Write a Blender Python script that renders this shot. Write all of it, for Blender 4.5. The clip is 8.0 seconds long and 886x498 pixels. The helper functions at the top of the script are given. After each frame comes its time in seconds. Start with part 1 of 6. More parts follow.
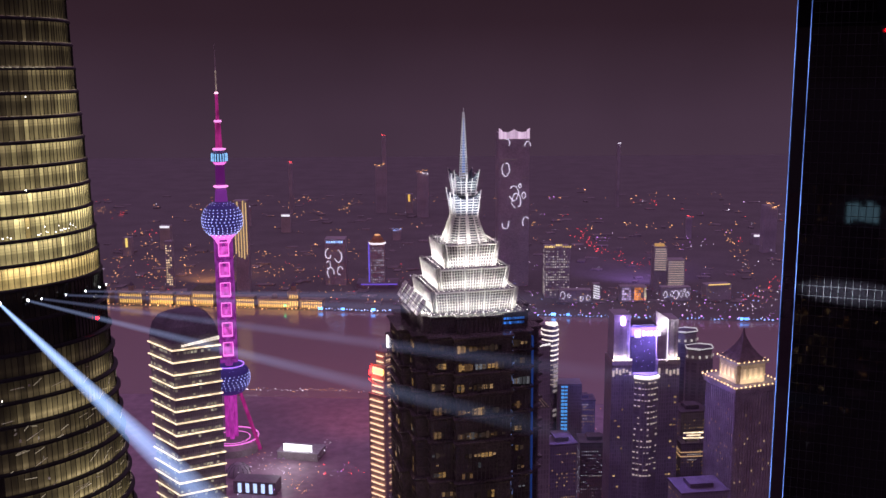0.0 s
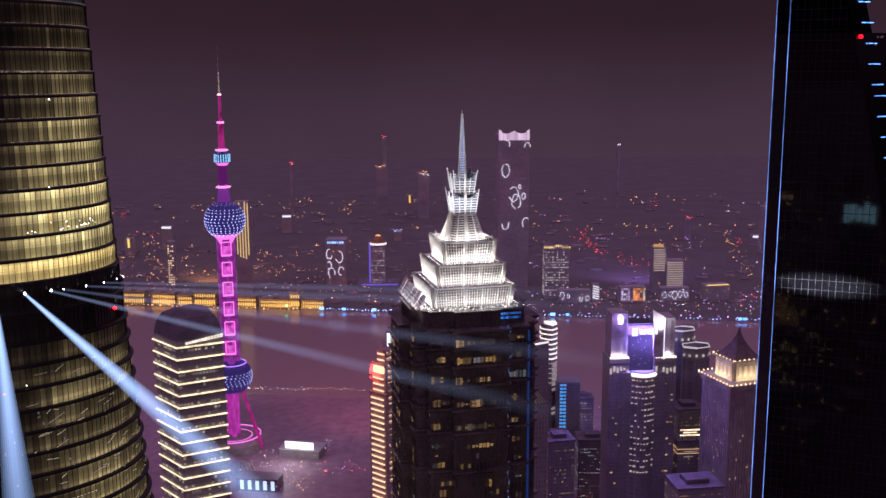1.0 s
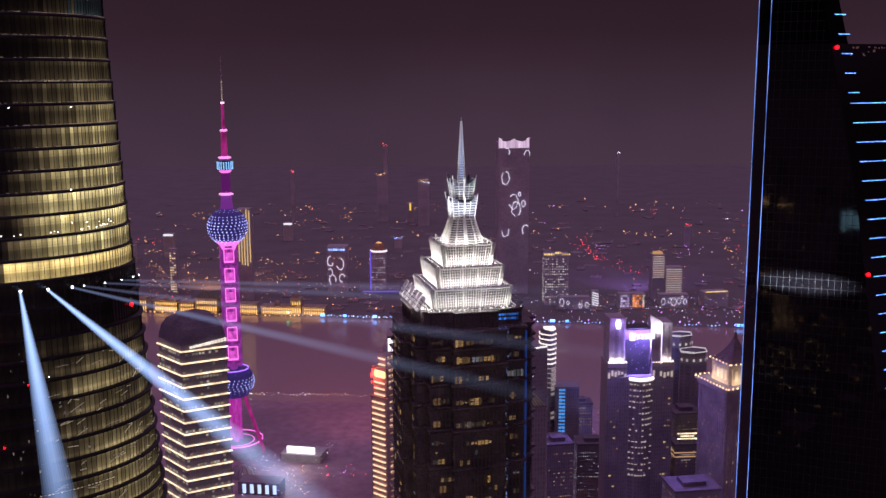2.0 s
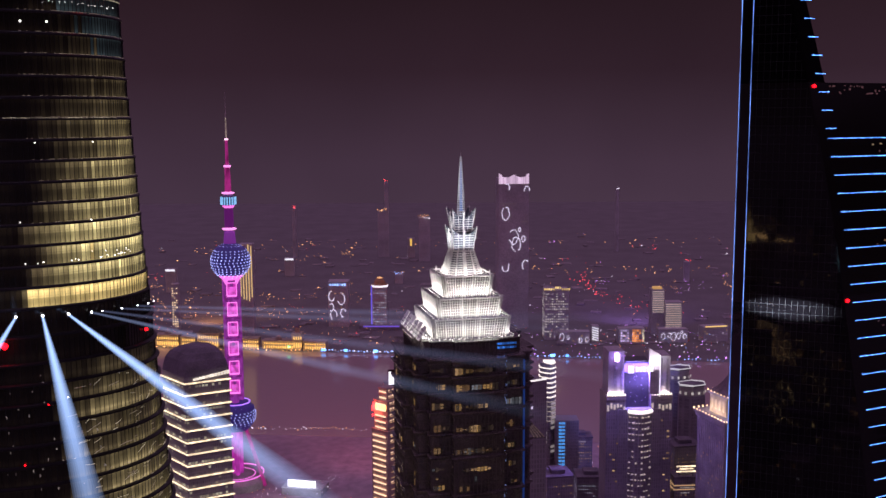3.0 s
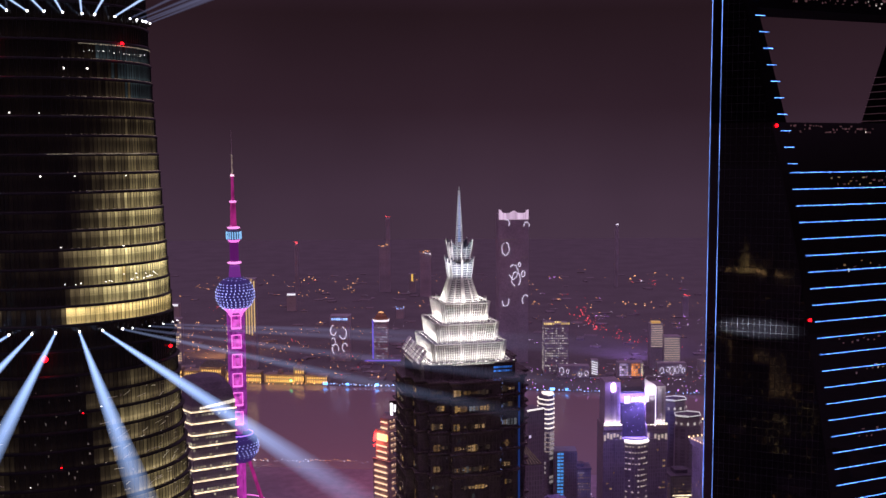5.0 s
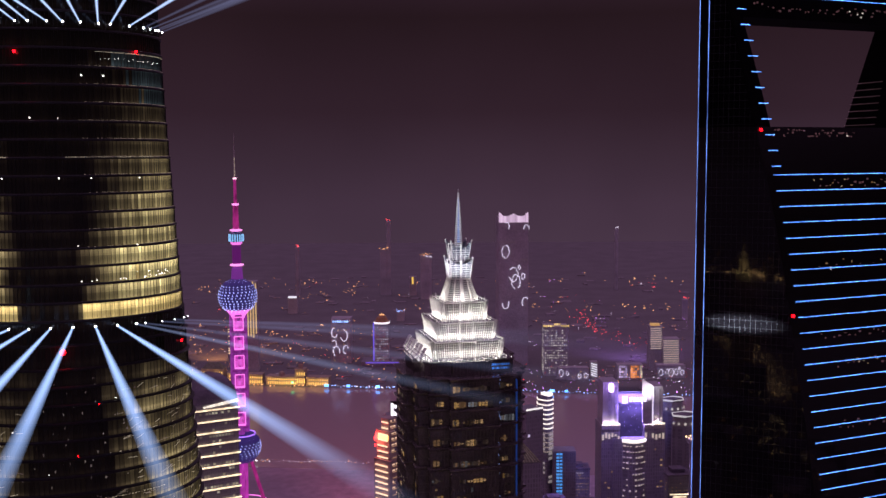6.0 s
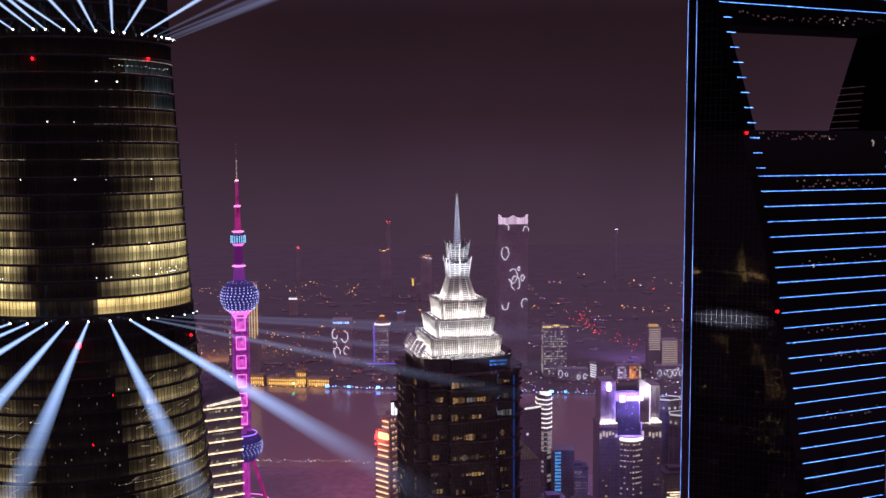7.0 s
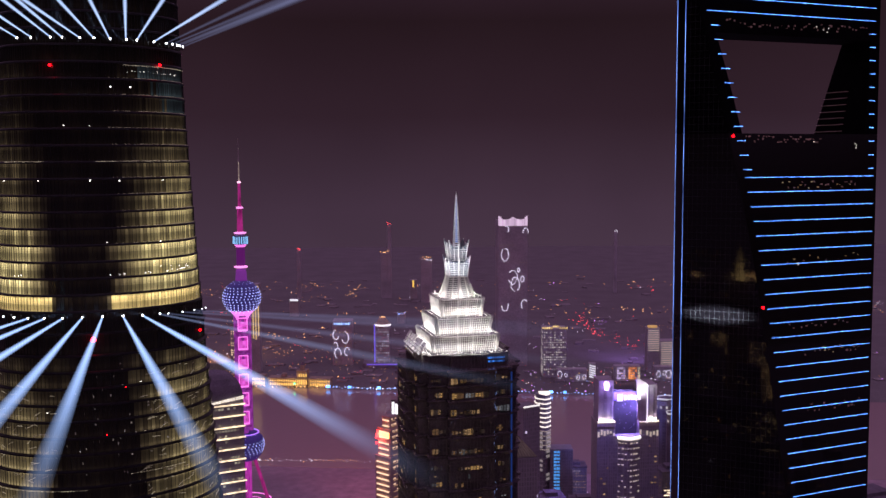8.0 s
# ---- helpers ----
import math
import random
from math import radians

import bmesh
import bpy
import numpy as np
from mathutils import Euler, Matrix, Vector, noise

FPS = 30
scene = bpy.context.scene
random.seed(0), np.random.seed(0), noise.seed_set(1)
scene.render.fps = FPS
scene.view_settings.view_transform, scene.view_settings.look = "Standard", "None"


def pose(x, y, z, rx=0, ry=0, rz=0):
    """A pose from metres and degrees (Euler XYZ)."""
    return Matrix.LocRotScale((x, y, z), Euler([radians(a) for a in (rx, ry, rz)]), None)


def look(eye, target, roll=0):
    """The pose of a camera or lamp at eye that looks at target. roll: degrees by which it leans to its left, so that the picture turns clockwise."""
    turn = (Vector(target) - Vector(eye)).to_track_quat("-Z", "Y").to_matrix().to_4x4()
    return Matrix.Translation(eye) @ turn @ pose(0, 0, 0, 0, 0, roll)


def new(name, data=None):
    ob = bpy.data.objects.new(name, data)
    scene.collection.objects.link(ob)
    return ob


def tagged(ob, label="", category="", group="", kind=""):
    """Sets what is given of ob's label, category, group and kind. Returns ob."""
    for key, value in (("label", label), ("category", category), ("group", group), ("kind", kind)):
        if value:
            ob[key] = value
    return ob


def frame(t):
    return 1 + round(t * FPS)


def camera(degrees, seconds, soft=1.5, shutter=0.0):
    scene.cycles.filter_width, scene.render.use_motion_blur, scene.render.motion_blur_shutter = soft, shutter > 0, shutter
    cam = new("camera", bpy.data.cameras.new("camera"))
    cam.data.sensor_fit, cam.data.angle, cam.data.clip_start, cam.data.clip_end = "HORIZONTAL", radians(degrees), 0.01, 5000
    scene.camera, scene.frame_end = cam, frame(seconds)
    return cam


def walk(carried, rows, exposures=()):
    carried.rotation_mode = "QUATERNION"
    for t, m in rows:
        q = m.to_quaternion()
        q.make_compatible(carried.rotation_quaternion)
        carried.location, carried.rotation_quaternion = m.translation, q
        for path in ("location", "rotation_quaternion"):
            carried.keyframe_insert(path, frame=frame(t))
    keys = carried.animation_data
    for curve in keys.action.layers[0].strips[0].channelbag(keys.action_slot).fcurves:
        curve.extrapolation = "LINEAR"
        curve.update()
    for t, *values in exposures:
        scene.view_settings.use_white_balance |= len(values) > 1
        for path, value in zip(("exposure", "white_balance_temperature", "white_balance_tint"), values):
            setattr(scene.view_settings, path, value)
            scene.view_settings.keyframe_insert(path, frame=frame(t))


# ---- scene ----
cam = camera(48.8, 8.0, 1.5)
METRES, EYE, TILT, LEAN, TURN = 100.0, 436.0, 0.0, 0.0, 0.0
ROWS = [
    (0.0, 0.0009, 0.0015, -0.0050, -0.050, -10.387, 0.331),
    (0.5, 0.0036, -0.0608, -0.0015, -0.021, -10.346, 0.308),
    (1.0, 0.0061, -0.1230, 0.0015, -0.010, -10.309, 0.300),
    (1.5, 0.0078, -0.1854, 0.0028, 0.001, -10.306, 0.310),
    (3.0, 0.0114, -0.3740, 0.0022, 0.055, -7.716, 0.338),
    (3.5, 0.0131, -0.4371, 0.0018, 0.079, -6.996, 0.331),
    (4.0, 0.0153, -0.4995, 0.0013, 0.096, -6.409, 0.325),
    (4.5, 0.0177, -0.5616, 0.0009, 0.107, -5.884, 0.328),
    (6.0, 0.0249, -0.7480, -0.0007, 0.157, -5.377, 0.338),
    (6.5, 0.0274, -0.8101, -0.0009, 0.160, -5.309, 0.350),
    (7.0, 0.0300, -0.8719, -0.0007, 0.167, -5.252, 0.355),
    (7.5, 0.0325, -0.9337, -0.0005, 0.179, -5.199, 0.352),
    (8.0, 0.0349, -0.9954, -0.0006, 0.193, -5.133, 0.340),
]
walk(cam, [(t, pose(0, 0, EYE, TILT, LEAN, TURN) @ pose(METRES * x, METRES * y, METRES * z, 90 + pitch, roll, yaw)) for t, x, y, z, yaw, pitch, roll in ROWS], [(0.0, 0.09, 6500, 15.0), (8.0, 0.09, 6500, 15.0)])

# ---- world: overcast city night, low cloud lit by the city ----
SKY_TOP, SKY_MID, SKY_LOW = (0.280, 0.160, 0.300), (0.0178, 0.0086, 0.0120), (0.062, 0.0365, 0.060)
world = bpy.data.worlds.new("night_sky")
scene.world = world
world.use_nodes = True
wn, wl = world.node_tree.nodes, world.node_tree.links
wn.clear()
w_out, w_bg, w_tc = wn.new("ShaderNodeOutputWorld"), wn.new("ShaderNodeBackground"), wn.new("ShaderNodeTexCoord")
w_sep, w_map, w_ramp = wn.new("ShaderNodeSeparateXYZ"), wn.new("ShaderNodeMapRange"), wn.new("ShaderNodeValToRGB")
w_map.inputs["From Min"].default_value, w_map.inputs["From Max"].default_value = -0.12, 0.6
wl.new(w_tc.outputs["Generated"], w_sep.inputs[0])
wl.new(w_sep.outputs["Z"], w_map.inputs["Value"])
wl.new(w_map.outputs[0], w_ramp.inputs[0])
# soft unevenness of the cloud
w_cloud, w_var = wn.new("ShaderNodeTexNoise"), wn.new("ShaderNodeMapRange")
w_cloud.inputs["Scale"].default_value, w_cloud.inputs["Detail"].default_value = 3.2, 3
w_var.inputs["From Min"].default_value, w_var.inputs["From Max"].default_value = 0.3, 0.7
w_var.inputs["To Min"].default_value, w_var.inputs["To Max"].default_value = 0.86, 1.14
wl.new(w_tc.outputs["Generated"], w_cloud.inputs["Vector"])
wl.new(w_cloud.outputs["Fac"], w_var.inputs["Value"])
wl.new(w_var.outputs[0], w_bg.inputs["Strength"])
wl.new(w_ramp.outputs[0], w_bg.inputs["Color"])
wl.new(w_bg.outputs[0], w_out.inputs["Surface"])
els = w_ramp.color_ramp.elements
els[0].position, els[0].color = 0.0, (*SKY_LOW, 1)
els[1].position, els[1].color = 1.0, (*SKY_TOP, 1)
for at, c in ((0.10, (0.0545, 0.0310, 0.0510)), (0.17, (0.0405, 0.0222, 0.0352)), (0.23, (0.0285, 0.0142, 0.0220)), (0.36, SKY_MID), (0.45, (0.032, 0.016, 0.027)), (0.60, (0.108, 0.061, 0.111)), (0.80, (0.280, 0.160, 0.300))):
    e = els.new(at)
    e.color = (*c, 1)


def area_lamp(name, where, target, sx, sy, power, colour):
    d = bpy.data.lights.new(name, "AREA")
    d.shape, d.size, d.size_y, d.energy, d.color = "RECTANGLE", sx, sy, power, colour
    ob = new(name, d)
    ob.matrix_world = look(where, target)
    return ob


# ---- materials ----
def nodes_of(name):
    m = bpy.data.materials.new(name)
    m.use_nodes = True
    n, l = m.node_tree.nodes, m.node_tree.links
    return m, n, l, n["Principled BSDF"]


def surface(name, colour, rough=0.6, metal=0.0, scale=0.3, vary=0.35, bump=0.0, spec=0.5):
    """A surface with stains at a large and a small scale."""
    m, n, l, p = nodes_of(name)
    tc = n.new("ShaderNodeTexCoord")
    big, small = n.new("ShaderNodeTexNoise"), n.new("ShaderNodeTexNoise")
    big.inputs["Scale"].default_value, small.inputs["Scale"].default_value = scale, scale * 14
    big.inputs["Detail"].default_value = small.inputs["Detail"].default_value = 4
    add, ramp = n.new("ShaderNodeMath"), n.new("ShaderNodeValToRGB")
    add.operation = "MULTIPLY"
    for t in (big, small):
        l.new(tc.outputs["Object"], t.inputs["Vector"])
    l.new(big.outputs["Fac"], add.inputs[0])
    l.new(small.outputs["Fac"], add.inputs[1])
    e = ramp.color_ramp.elements
    e[0].position, e[1].position = 0.12, 0.42
    e[0].color = (*[c * (1 - vary) for c in colour], 1)
    e[1].color = (*[min(1, c * (1 + vary)) for c in colour], 1)
    l.new(add.outputs[0], ramp.inputs[0])
    l.new(ramp.outputs[0], p.inputs["Base Color"])
    mr = n.new("ShaderNodeMapRange")
    mr.inputs["To Min"].default_value, mr.inputs["To Max"].default_value = max(0, rough - 0.1), min(1, rough + 0.12)
    l.new(small.outputs["Fac"], mr.inputs["Value"])
    l.new(mr.outputs[0], p.inputs["Roughness"])
    p.inputs["Metallic"].default_value, p.inputs["Specular IOR Level"].default_value = metal, spec
    if bump:
        b = n.new("ShaderNodeBump")
        b.inputs["Strength"].default_value, b.inputs["Distance"].default_value = bump, 0.05
        l.new(small.outputs["Fac"], b.inputs["Height"])
        l.new(b.outputs[0], p.inputs["Normal"])
    return m


def light_mat(name, colour, strength, vary=0.0):
    """Something that gives off light; vary: how much single lamps differ."""
    m, n, l, p = nodes_of(name)
    m.cycles.emission_sampling = "NONE"
    p.inputs["Base Color"].default_value = (*[min(0.8, c * 0.5) for c in colour], 1)
    p.inputs["Emission Color"].default_value = (*colour, 1)
    p.inputs["Emission Strength"].default_value = strength
    if vary:
        g, mr = n.new("ShaderNodeNewGeometry"), n.new("ShaderNodeMapRange")
        mr.inputs["To Min"].default_value, mr.inputs["To Max"].default_value = strength * (1 - vary), strength * (1 + vary)
        l.new(g.outputs["Random Per Island"], mr.inputs["Value"])
        l.new(mr.outputs[0], p.inputs["Emission Strength"])
    return m


def mottled(m, scale, stretch, low, high):
    """Uneven light over a clad surface: brighter and dimmer patches, stretched along z."""
    n, l = m.node_tree.nodes, m.node_tree.links
    p = n["Principled BSDF"]
    base = p.inputs["Emission Strength"].default_value
    tc, mp, t, mr = n.new("ShaderNodeTexCoord"), n.new("ShaderNodeMapping"), n.new("ShaderNodeTexNoise"), n.new("ShaderNodeMapRange")
    mp.inputs["Scale"].default_value = (1, 1, stretch)
    t.inputs["Scale"].default_value, t.inputs["Detail"].default_value = scale, 5
    for key, v in zip(("From Min", "From Max", "To Min", "To Max"), (0.32, 0.68, base * low, base * high)):
        mr.inputs[key].default_value = v
    l.new(tc.outputs["Object"], mp.inputs["Vector"])
    l.new(mp.outputs[0], t.inputs["Vector"])
    l.new(t.outputs["Fac"], mr.inputs["Value"])
    l.new(mr.outputs[0], p.inputs["Emission Strength"])
    return m


def lit_glazing(name, colour, strength, storey=4.95, foot=4.9):
    """Curtain wall glass before a lit room: light pooled on the floor slab, uneven upright streaks, and gloss."""
    m, n, l, p = nodes_of(name)
    m.cycles.emission_sampling = "NONE"
    p.inputs["Base Color"].default_value = (0.005, 0.005, 0.005, 1)
    p.inputs["Roughness"].default_value, p.inputs["Specular IOR Level"].default_value = 0.1, 0.3
    geo, mp, fine, broad = n.new("ShaderNodeNewGeometry"), n.new("ShaderNodeMapping"), n.new("ShaderNodeTexNoise"), n.new("ShaderNodeTexNoise")
    mp.inputs["Scale"].default_value = (1, 1, 0.1)
    l.new(geo.outputs["Position"], mp.inputs["Vector"])
    l.new(mp.outputs[0], fine.inputs["Vector"])
    l.new(geo.outputs["Position"], broad.inputs["Vector"])
    fine.inputs["Scale"].default_value, fine.inputs["Detail"].default_value = 1.1, 4
    broad.inputs["Scale"].default_value, broad.inputs["Detail"].default_value = 0.1, 5

    def spread(value, a, b, c, d):
        q = n.new("ShaderNodeMapRange")
        for key, v in zip(("From Min", "From Max", "To Min", "To Max"), (a, b, c, d)):
            q.inputs[key].default_value = v
        l.new(value, q.inputs["Value"])
        return q.outputs[0]

    def times(a, b):
        q = n.new("ShaderNodeMath")
        q.operation = "MULTIPLY"
        l.new(a, q.inputs[0])
        l.new(b, q.inputs[1])
        return q.outputs[0]

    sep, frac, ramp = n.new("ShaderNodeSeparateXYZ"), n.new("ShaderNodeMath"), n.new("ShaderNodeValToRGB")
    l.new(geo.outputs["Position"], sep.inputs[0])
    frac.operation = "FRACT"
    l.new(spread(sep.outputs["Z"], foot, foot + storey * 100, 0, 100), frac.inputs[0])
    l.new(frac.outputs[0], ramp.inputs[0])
    # the pool of light on each floor slab is put into this emission ramp
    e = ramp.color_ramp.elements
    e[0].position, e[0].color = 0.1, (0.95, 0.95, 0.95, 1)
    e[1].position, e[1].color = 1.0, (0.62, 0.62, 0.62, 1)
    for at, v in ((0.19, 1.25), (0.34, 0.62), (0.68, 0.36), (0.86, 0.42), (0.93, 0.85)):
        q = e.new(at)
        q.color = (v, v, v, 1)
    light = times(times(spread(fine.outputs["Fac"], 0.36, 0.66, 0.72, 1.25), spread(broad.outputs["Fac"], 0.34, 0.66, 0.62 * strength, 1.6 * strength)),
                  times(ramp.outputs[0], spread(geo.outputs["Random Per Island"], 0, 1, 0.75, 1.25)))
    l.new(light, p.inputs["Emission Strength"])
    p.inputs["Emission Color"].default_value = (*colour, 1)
    return m


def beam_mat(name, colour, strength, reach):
    """Emission standing in for light scattered by mist along a searchlight's ray, thinning out with the way from the
    lamp (the object's z).
    """
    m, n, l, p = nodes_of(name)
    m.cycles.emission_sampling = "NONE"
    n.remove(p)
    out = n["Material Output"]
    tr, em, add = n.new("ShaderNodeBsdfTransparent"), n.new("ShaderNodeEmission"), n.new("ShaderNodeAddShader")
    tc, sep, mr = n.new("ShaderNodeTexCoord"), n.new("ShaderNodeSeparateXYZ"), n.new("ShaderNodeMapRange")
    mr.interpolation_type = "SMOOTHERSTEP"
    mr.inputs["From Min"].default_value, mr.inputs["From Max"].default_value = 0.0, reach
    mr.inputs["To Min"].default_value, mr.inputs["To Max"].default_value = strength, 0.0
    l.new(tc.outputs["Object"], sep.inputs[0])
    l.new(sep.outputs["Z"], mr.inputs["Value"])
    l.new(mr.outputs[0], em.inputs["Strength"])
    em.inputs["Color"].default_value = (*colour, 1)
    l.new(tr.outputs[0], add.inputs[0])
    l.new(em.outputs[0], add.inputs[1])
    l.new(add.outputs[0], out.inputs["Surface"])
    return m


DARK_GLASS = surface("dark_reflective_glass", (0.0035, 0.003, 0.004), 0.02, 0.0, 0.05, 0.4, 0.0, 0.5)
DARK_GLASS.node_tree.nodes["Principled BSDF"].inputs["IOR"].default_value = 1.44
for link in list(DARK_GLASS.node_tree.nodes["Principled BSDF"].inputs["Roughness"].links):
    DARK_GLASS.node_tree.links.remove(link)
DARK_GLASS.node_tree.nodes["Principled BSDF"].inputs["Roughness"].default_value = 0.03
BLACK_METAL = surface("black_metal", (0.012, 0.011, 0.012), 0.45, 0.3, 0.3, 0.4)
GREY_METAL = surface("grey_metal", (0.16, 0.16, 0.17), 0.4, 0.6, 0.3, 0.3)
BRONZE_GLASS = surface("bronze_tinted_glass", (0.135, 0.115, 0.115), 0.2, 0.0, 0.12, 0.6, 0.0, 1.0)
CROWN_METAL = surface("white_crown_metal", (0.72, 0.72, 0.70), 0.45, 0.2, 0.4, 0.2)
# pale because haze over the far towers is put into their colour
FAR_STONE = surface("haze_pale_facade", (0.50, 0.475, 0.49), 0.6, 0.0, 0.03, 0.25)


def bay_facade(name, stone, glass_a, glass_b, bay=2.1, storey=3.6):
    """Stone or panel wall with rows of unlit window bays, stained at a larger scale."""
    m, n, l, p = nodes_of(name)
    tc, sep, add, comb = n.new("ShaderNodeTexCoord"), n.new("ShaderNodeSeparateXYZ"), n.new("ShaderNodeMath"), n.new("ShaderNodeCombineXYZ")
    l.new(tc.outputs["Object"], sep.inputs[0])
    l.new(sep.outputs["X"], add.inputs[0])
    l.new(sep.outputs["Y"], add.inputs[1])
    l.new(add.outputs[0], comb.inputs["X"])
    l.new(sep.outputs["Z"], comb.inputs["Y"])
    grid = n.new("ShaderNodeTexBrick")
    grid.offset, grid.squash = 0.0, 1.0
    for key, v in (("Scale", 1.0), ("Mortar Size", 0.42), ("Mortar Smooth", 0.1), ("Brick Width", bay), ("Row Height", storey)):
        grid.inputs[key].default_value = v
    grid.inputs["Color1"].default_value, grid.inputs["Color2"].default_value, grid.inputs["Mortar"].default_value = (*glass_a, 1), (*glass_b, 1), (*stone, 1)
    l.new(comb.outputs[0], grid.inputs["Vector"])
    stain, mr, mix = n.new("ShaderNodeTexNoise"), n.new("ShaderNodeMapRange"), n.new("ShaderNodeMix")
    stain.inputs["Scale"].default_value, stain.inputs["Detail"].default_value = 0.05, 6
    l.new(tc.outputs["Object"], stain.inputs["Vector"])
    mr.inputs["From Min"].default_value, mr.inputs["From Max"].default_value = 0.35, 0.68
    mr.inputs["To Min"].default_value, mr.inputs["To Max"].default_value = 0.0, 0.45
    l.new(stain.outputs["Fac"], mr.inputs["Value"])
    mix.data_type = "RGBA"
    l.new(mr.outputs[0], mix.inputs[0])
    l.new(grid.outputs["Color"], mix.inputs[6])
    mix.inputs[7].default_value = (*[c * 0.6 for c in glass_a], 1)
    l.new(mix.outputs[2], p.inputs["Base Color"])
    rough = n.new("ShaderNodeMapRange")
    rough.inputs["To Min"].default_value, rough.inputs["To Max"].default_value = 0.3, 0.75
    l.new(grid.outputs["Fac"], rough.inputs["Value"])
    l.new(rough.outputs[0], p.inputs["Roughness"])
    return m


STONE_DARK = bay_facade("bay_window_facade", (0.33, 0.31, 0.345), (0.19, 0.178, 0.21), (0.28, 0.262, 0.30))
CONCRETE = surface("pale_concrete", (0.36, 0.33, 0.33), 0.7, 0.0, 0.08, 0.3)
GOLD_STONE = surface("pale_granite", (0.45, 0.38, 0.28), 0.75, 0.0, 0.08, 0.3)
ROOF_GREY = surface("roof_felt", (0.17, 0.15, 0.19), 0.75, 0.0, 0.08, 0.4)
BLUE_LED = light_mat("blue_led_strip", (0.10, 0.30, 1.0), 1.7)
# a row of single diodes: brighter and dimmer beads along the line
led_n, led_l = BLUE_LED.node_tree.nodes, BLUE_LED.node_tree.links
bead, bead_geo, bead_map = led_n.new("ShaderNodeTexNoise"), led_n.new("ShaderNodeNewGeometry"), led_n.new("ShaderNodeMapRange")
bead.inputs["Scale"].default_value, bead.inputs["Detail"].default_value = 2.2, 3
for key, v in zip(("From Min", "From Max", "To Min", "To Max"), (0.36, 0.68, 0.7, 6.5)):
    bead_map.inputs[key].default_value = v
led_l.new(bead_geo.outputs["Position"], bead.inputs["Vector"])
led_l.new(bead.outputs["Fac"], bead_map.inputs["Value"])
led_l.new(bead_map.outputs[0], led_n["Principled BSDF"].inputs["Emission Strength"])
PALE_BLUE_LED = light_mat("pale_blue_led_strip", (0.17, 0.34, 1.0), 1.3)
# the upright lines are brighter and dimmer in long stretches
edge_n, edge_l = PALE_BLUE_LED.node_tree.nodes, PALE_BLUE_LED.node_tree.links
wave, wave_geo, wave_map = edge_n.new("ShaderNodeTexNoise"), edge_n.new("ShaderNodeNewGeometry"), edge_n.new("ShaderNodeMapRange")
wave.inputs["Scale"].default_value, wave.inputs["Detail"].default_value = 0.07, 5
for key, v in zip(("From Min", "From Max", "To Min", "To Max"), (0.34, 0.68, 0.35, 2.4)):
    wave_map.inputs[key].default_value = v
edge_l.new(wave_geo.outputs["Position"], wave.inputs["Vector"])
edge_l.new(wave.outputs["Fac"], wave_map.inputs["Value"])
edge_l.new(wave_map.outputs[0], edge_n["Principled BSDF"].inputs["Emission Strength"])
WARM_LINE = light_mat("warm_white_ledge_light", (1.0, 0.80, 0.52), 1.25)
WHITE_LAMP = light_mat("white_lamp", (0.9, 0.95, 1.0), 6.0)
RED_LAMP = light_mat("red_warning_lamp", (1.0, 0.004, 0.008), 6.0)
WARM_WIN = light_mat("warm_lit_window", (1.0, 0.68, 0.30), 0.26, 0.85)
COOL_WIN = light_mat("cool_lit_window", (0.75, 0.86, 1.0), 0.26, 0.85)
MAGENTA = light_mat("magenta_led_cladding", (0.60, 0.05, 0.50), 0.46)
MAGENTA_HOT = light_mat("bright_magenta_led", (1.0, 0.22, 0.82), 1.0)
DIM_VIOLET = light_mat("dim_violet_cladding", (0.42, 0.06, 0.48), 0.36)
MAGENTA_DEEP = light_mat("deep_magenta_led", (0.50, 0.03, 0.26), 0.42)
VIOLET = light_mat("violet_led", (0.42, 0.18, 1.0), 1.6)
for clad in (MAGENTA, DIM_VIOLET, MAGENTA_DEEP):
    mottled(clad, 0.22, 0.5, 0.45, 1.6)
mottled(WARM_LINE, 0.25, 1.0, 0.55, 1.5)


# ---- mesh tools ----
# pieces too small or too many to be picked apart, joined in one part
SMALL_MANY = {"mullion", "rib", "storey_band", "lit_window", "drum_windows", "blue_light", "ring_light", "room_lamp", "light_strip", "lattice", "roof_mast", "floodlamp_row", "petal_rib", "glazing",
              "blue_window_band", "antenna_light", "small_ball_lights", "pilaster", "cornice_lamp", "deck_lamp", "wave_crown", "gold_crown", "facade_screen"}


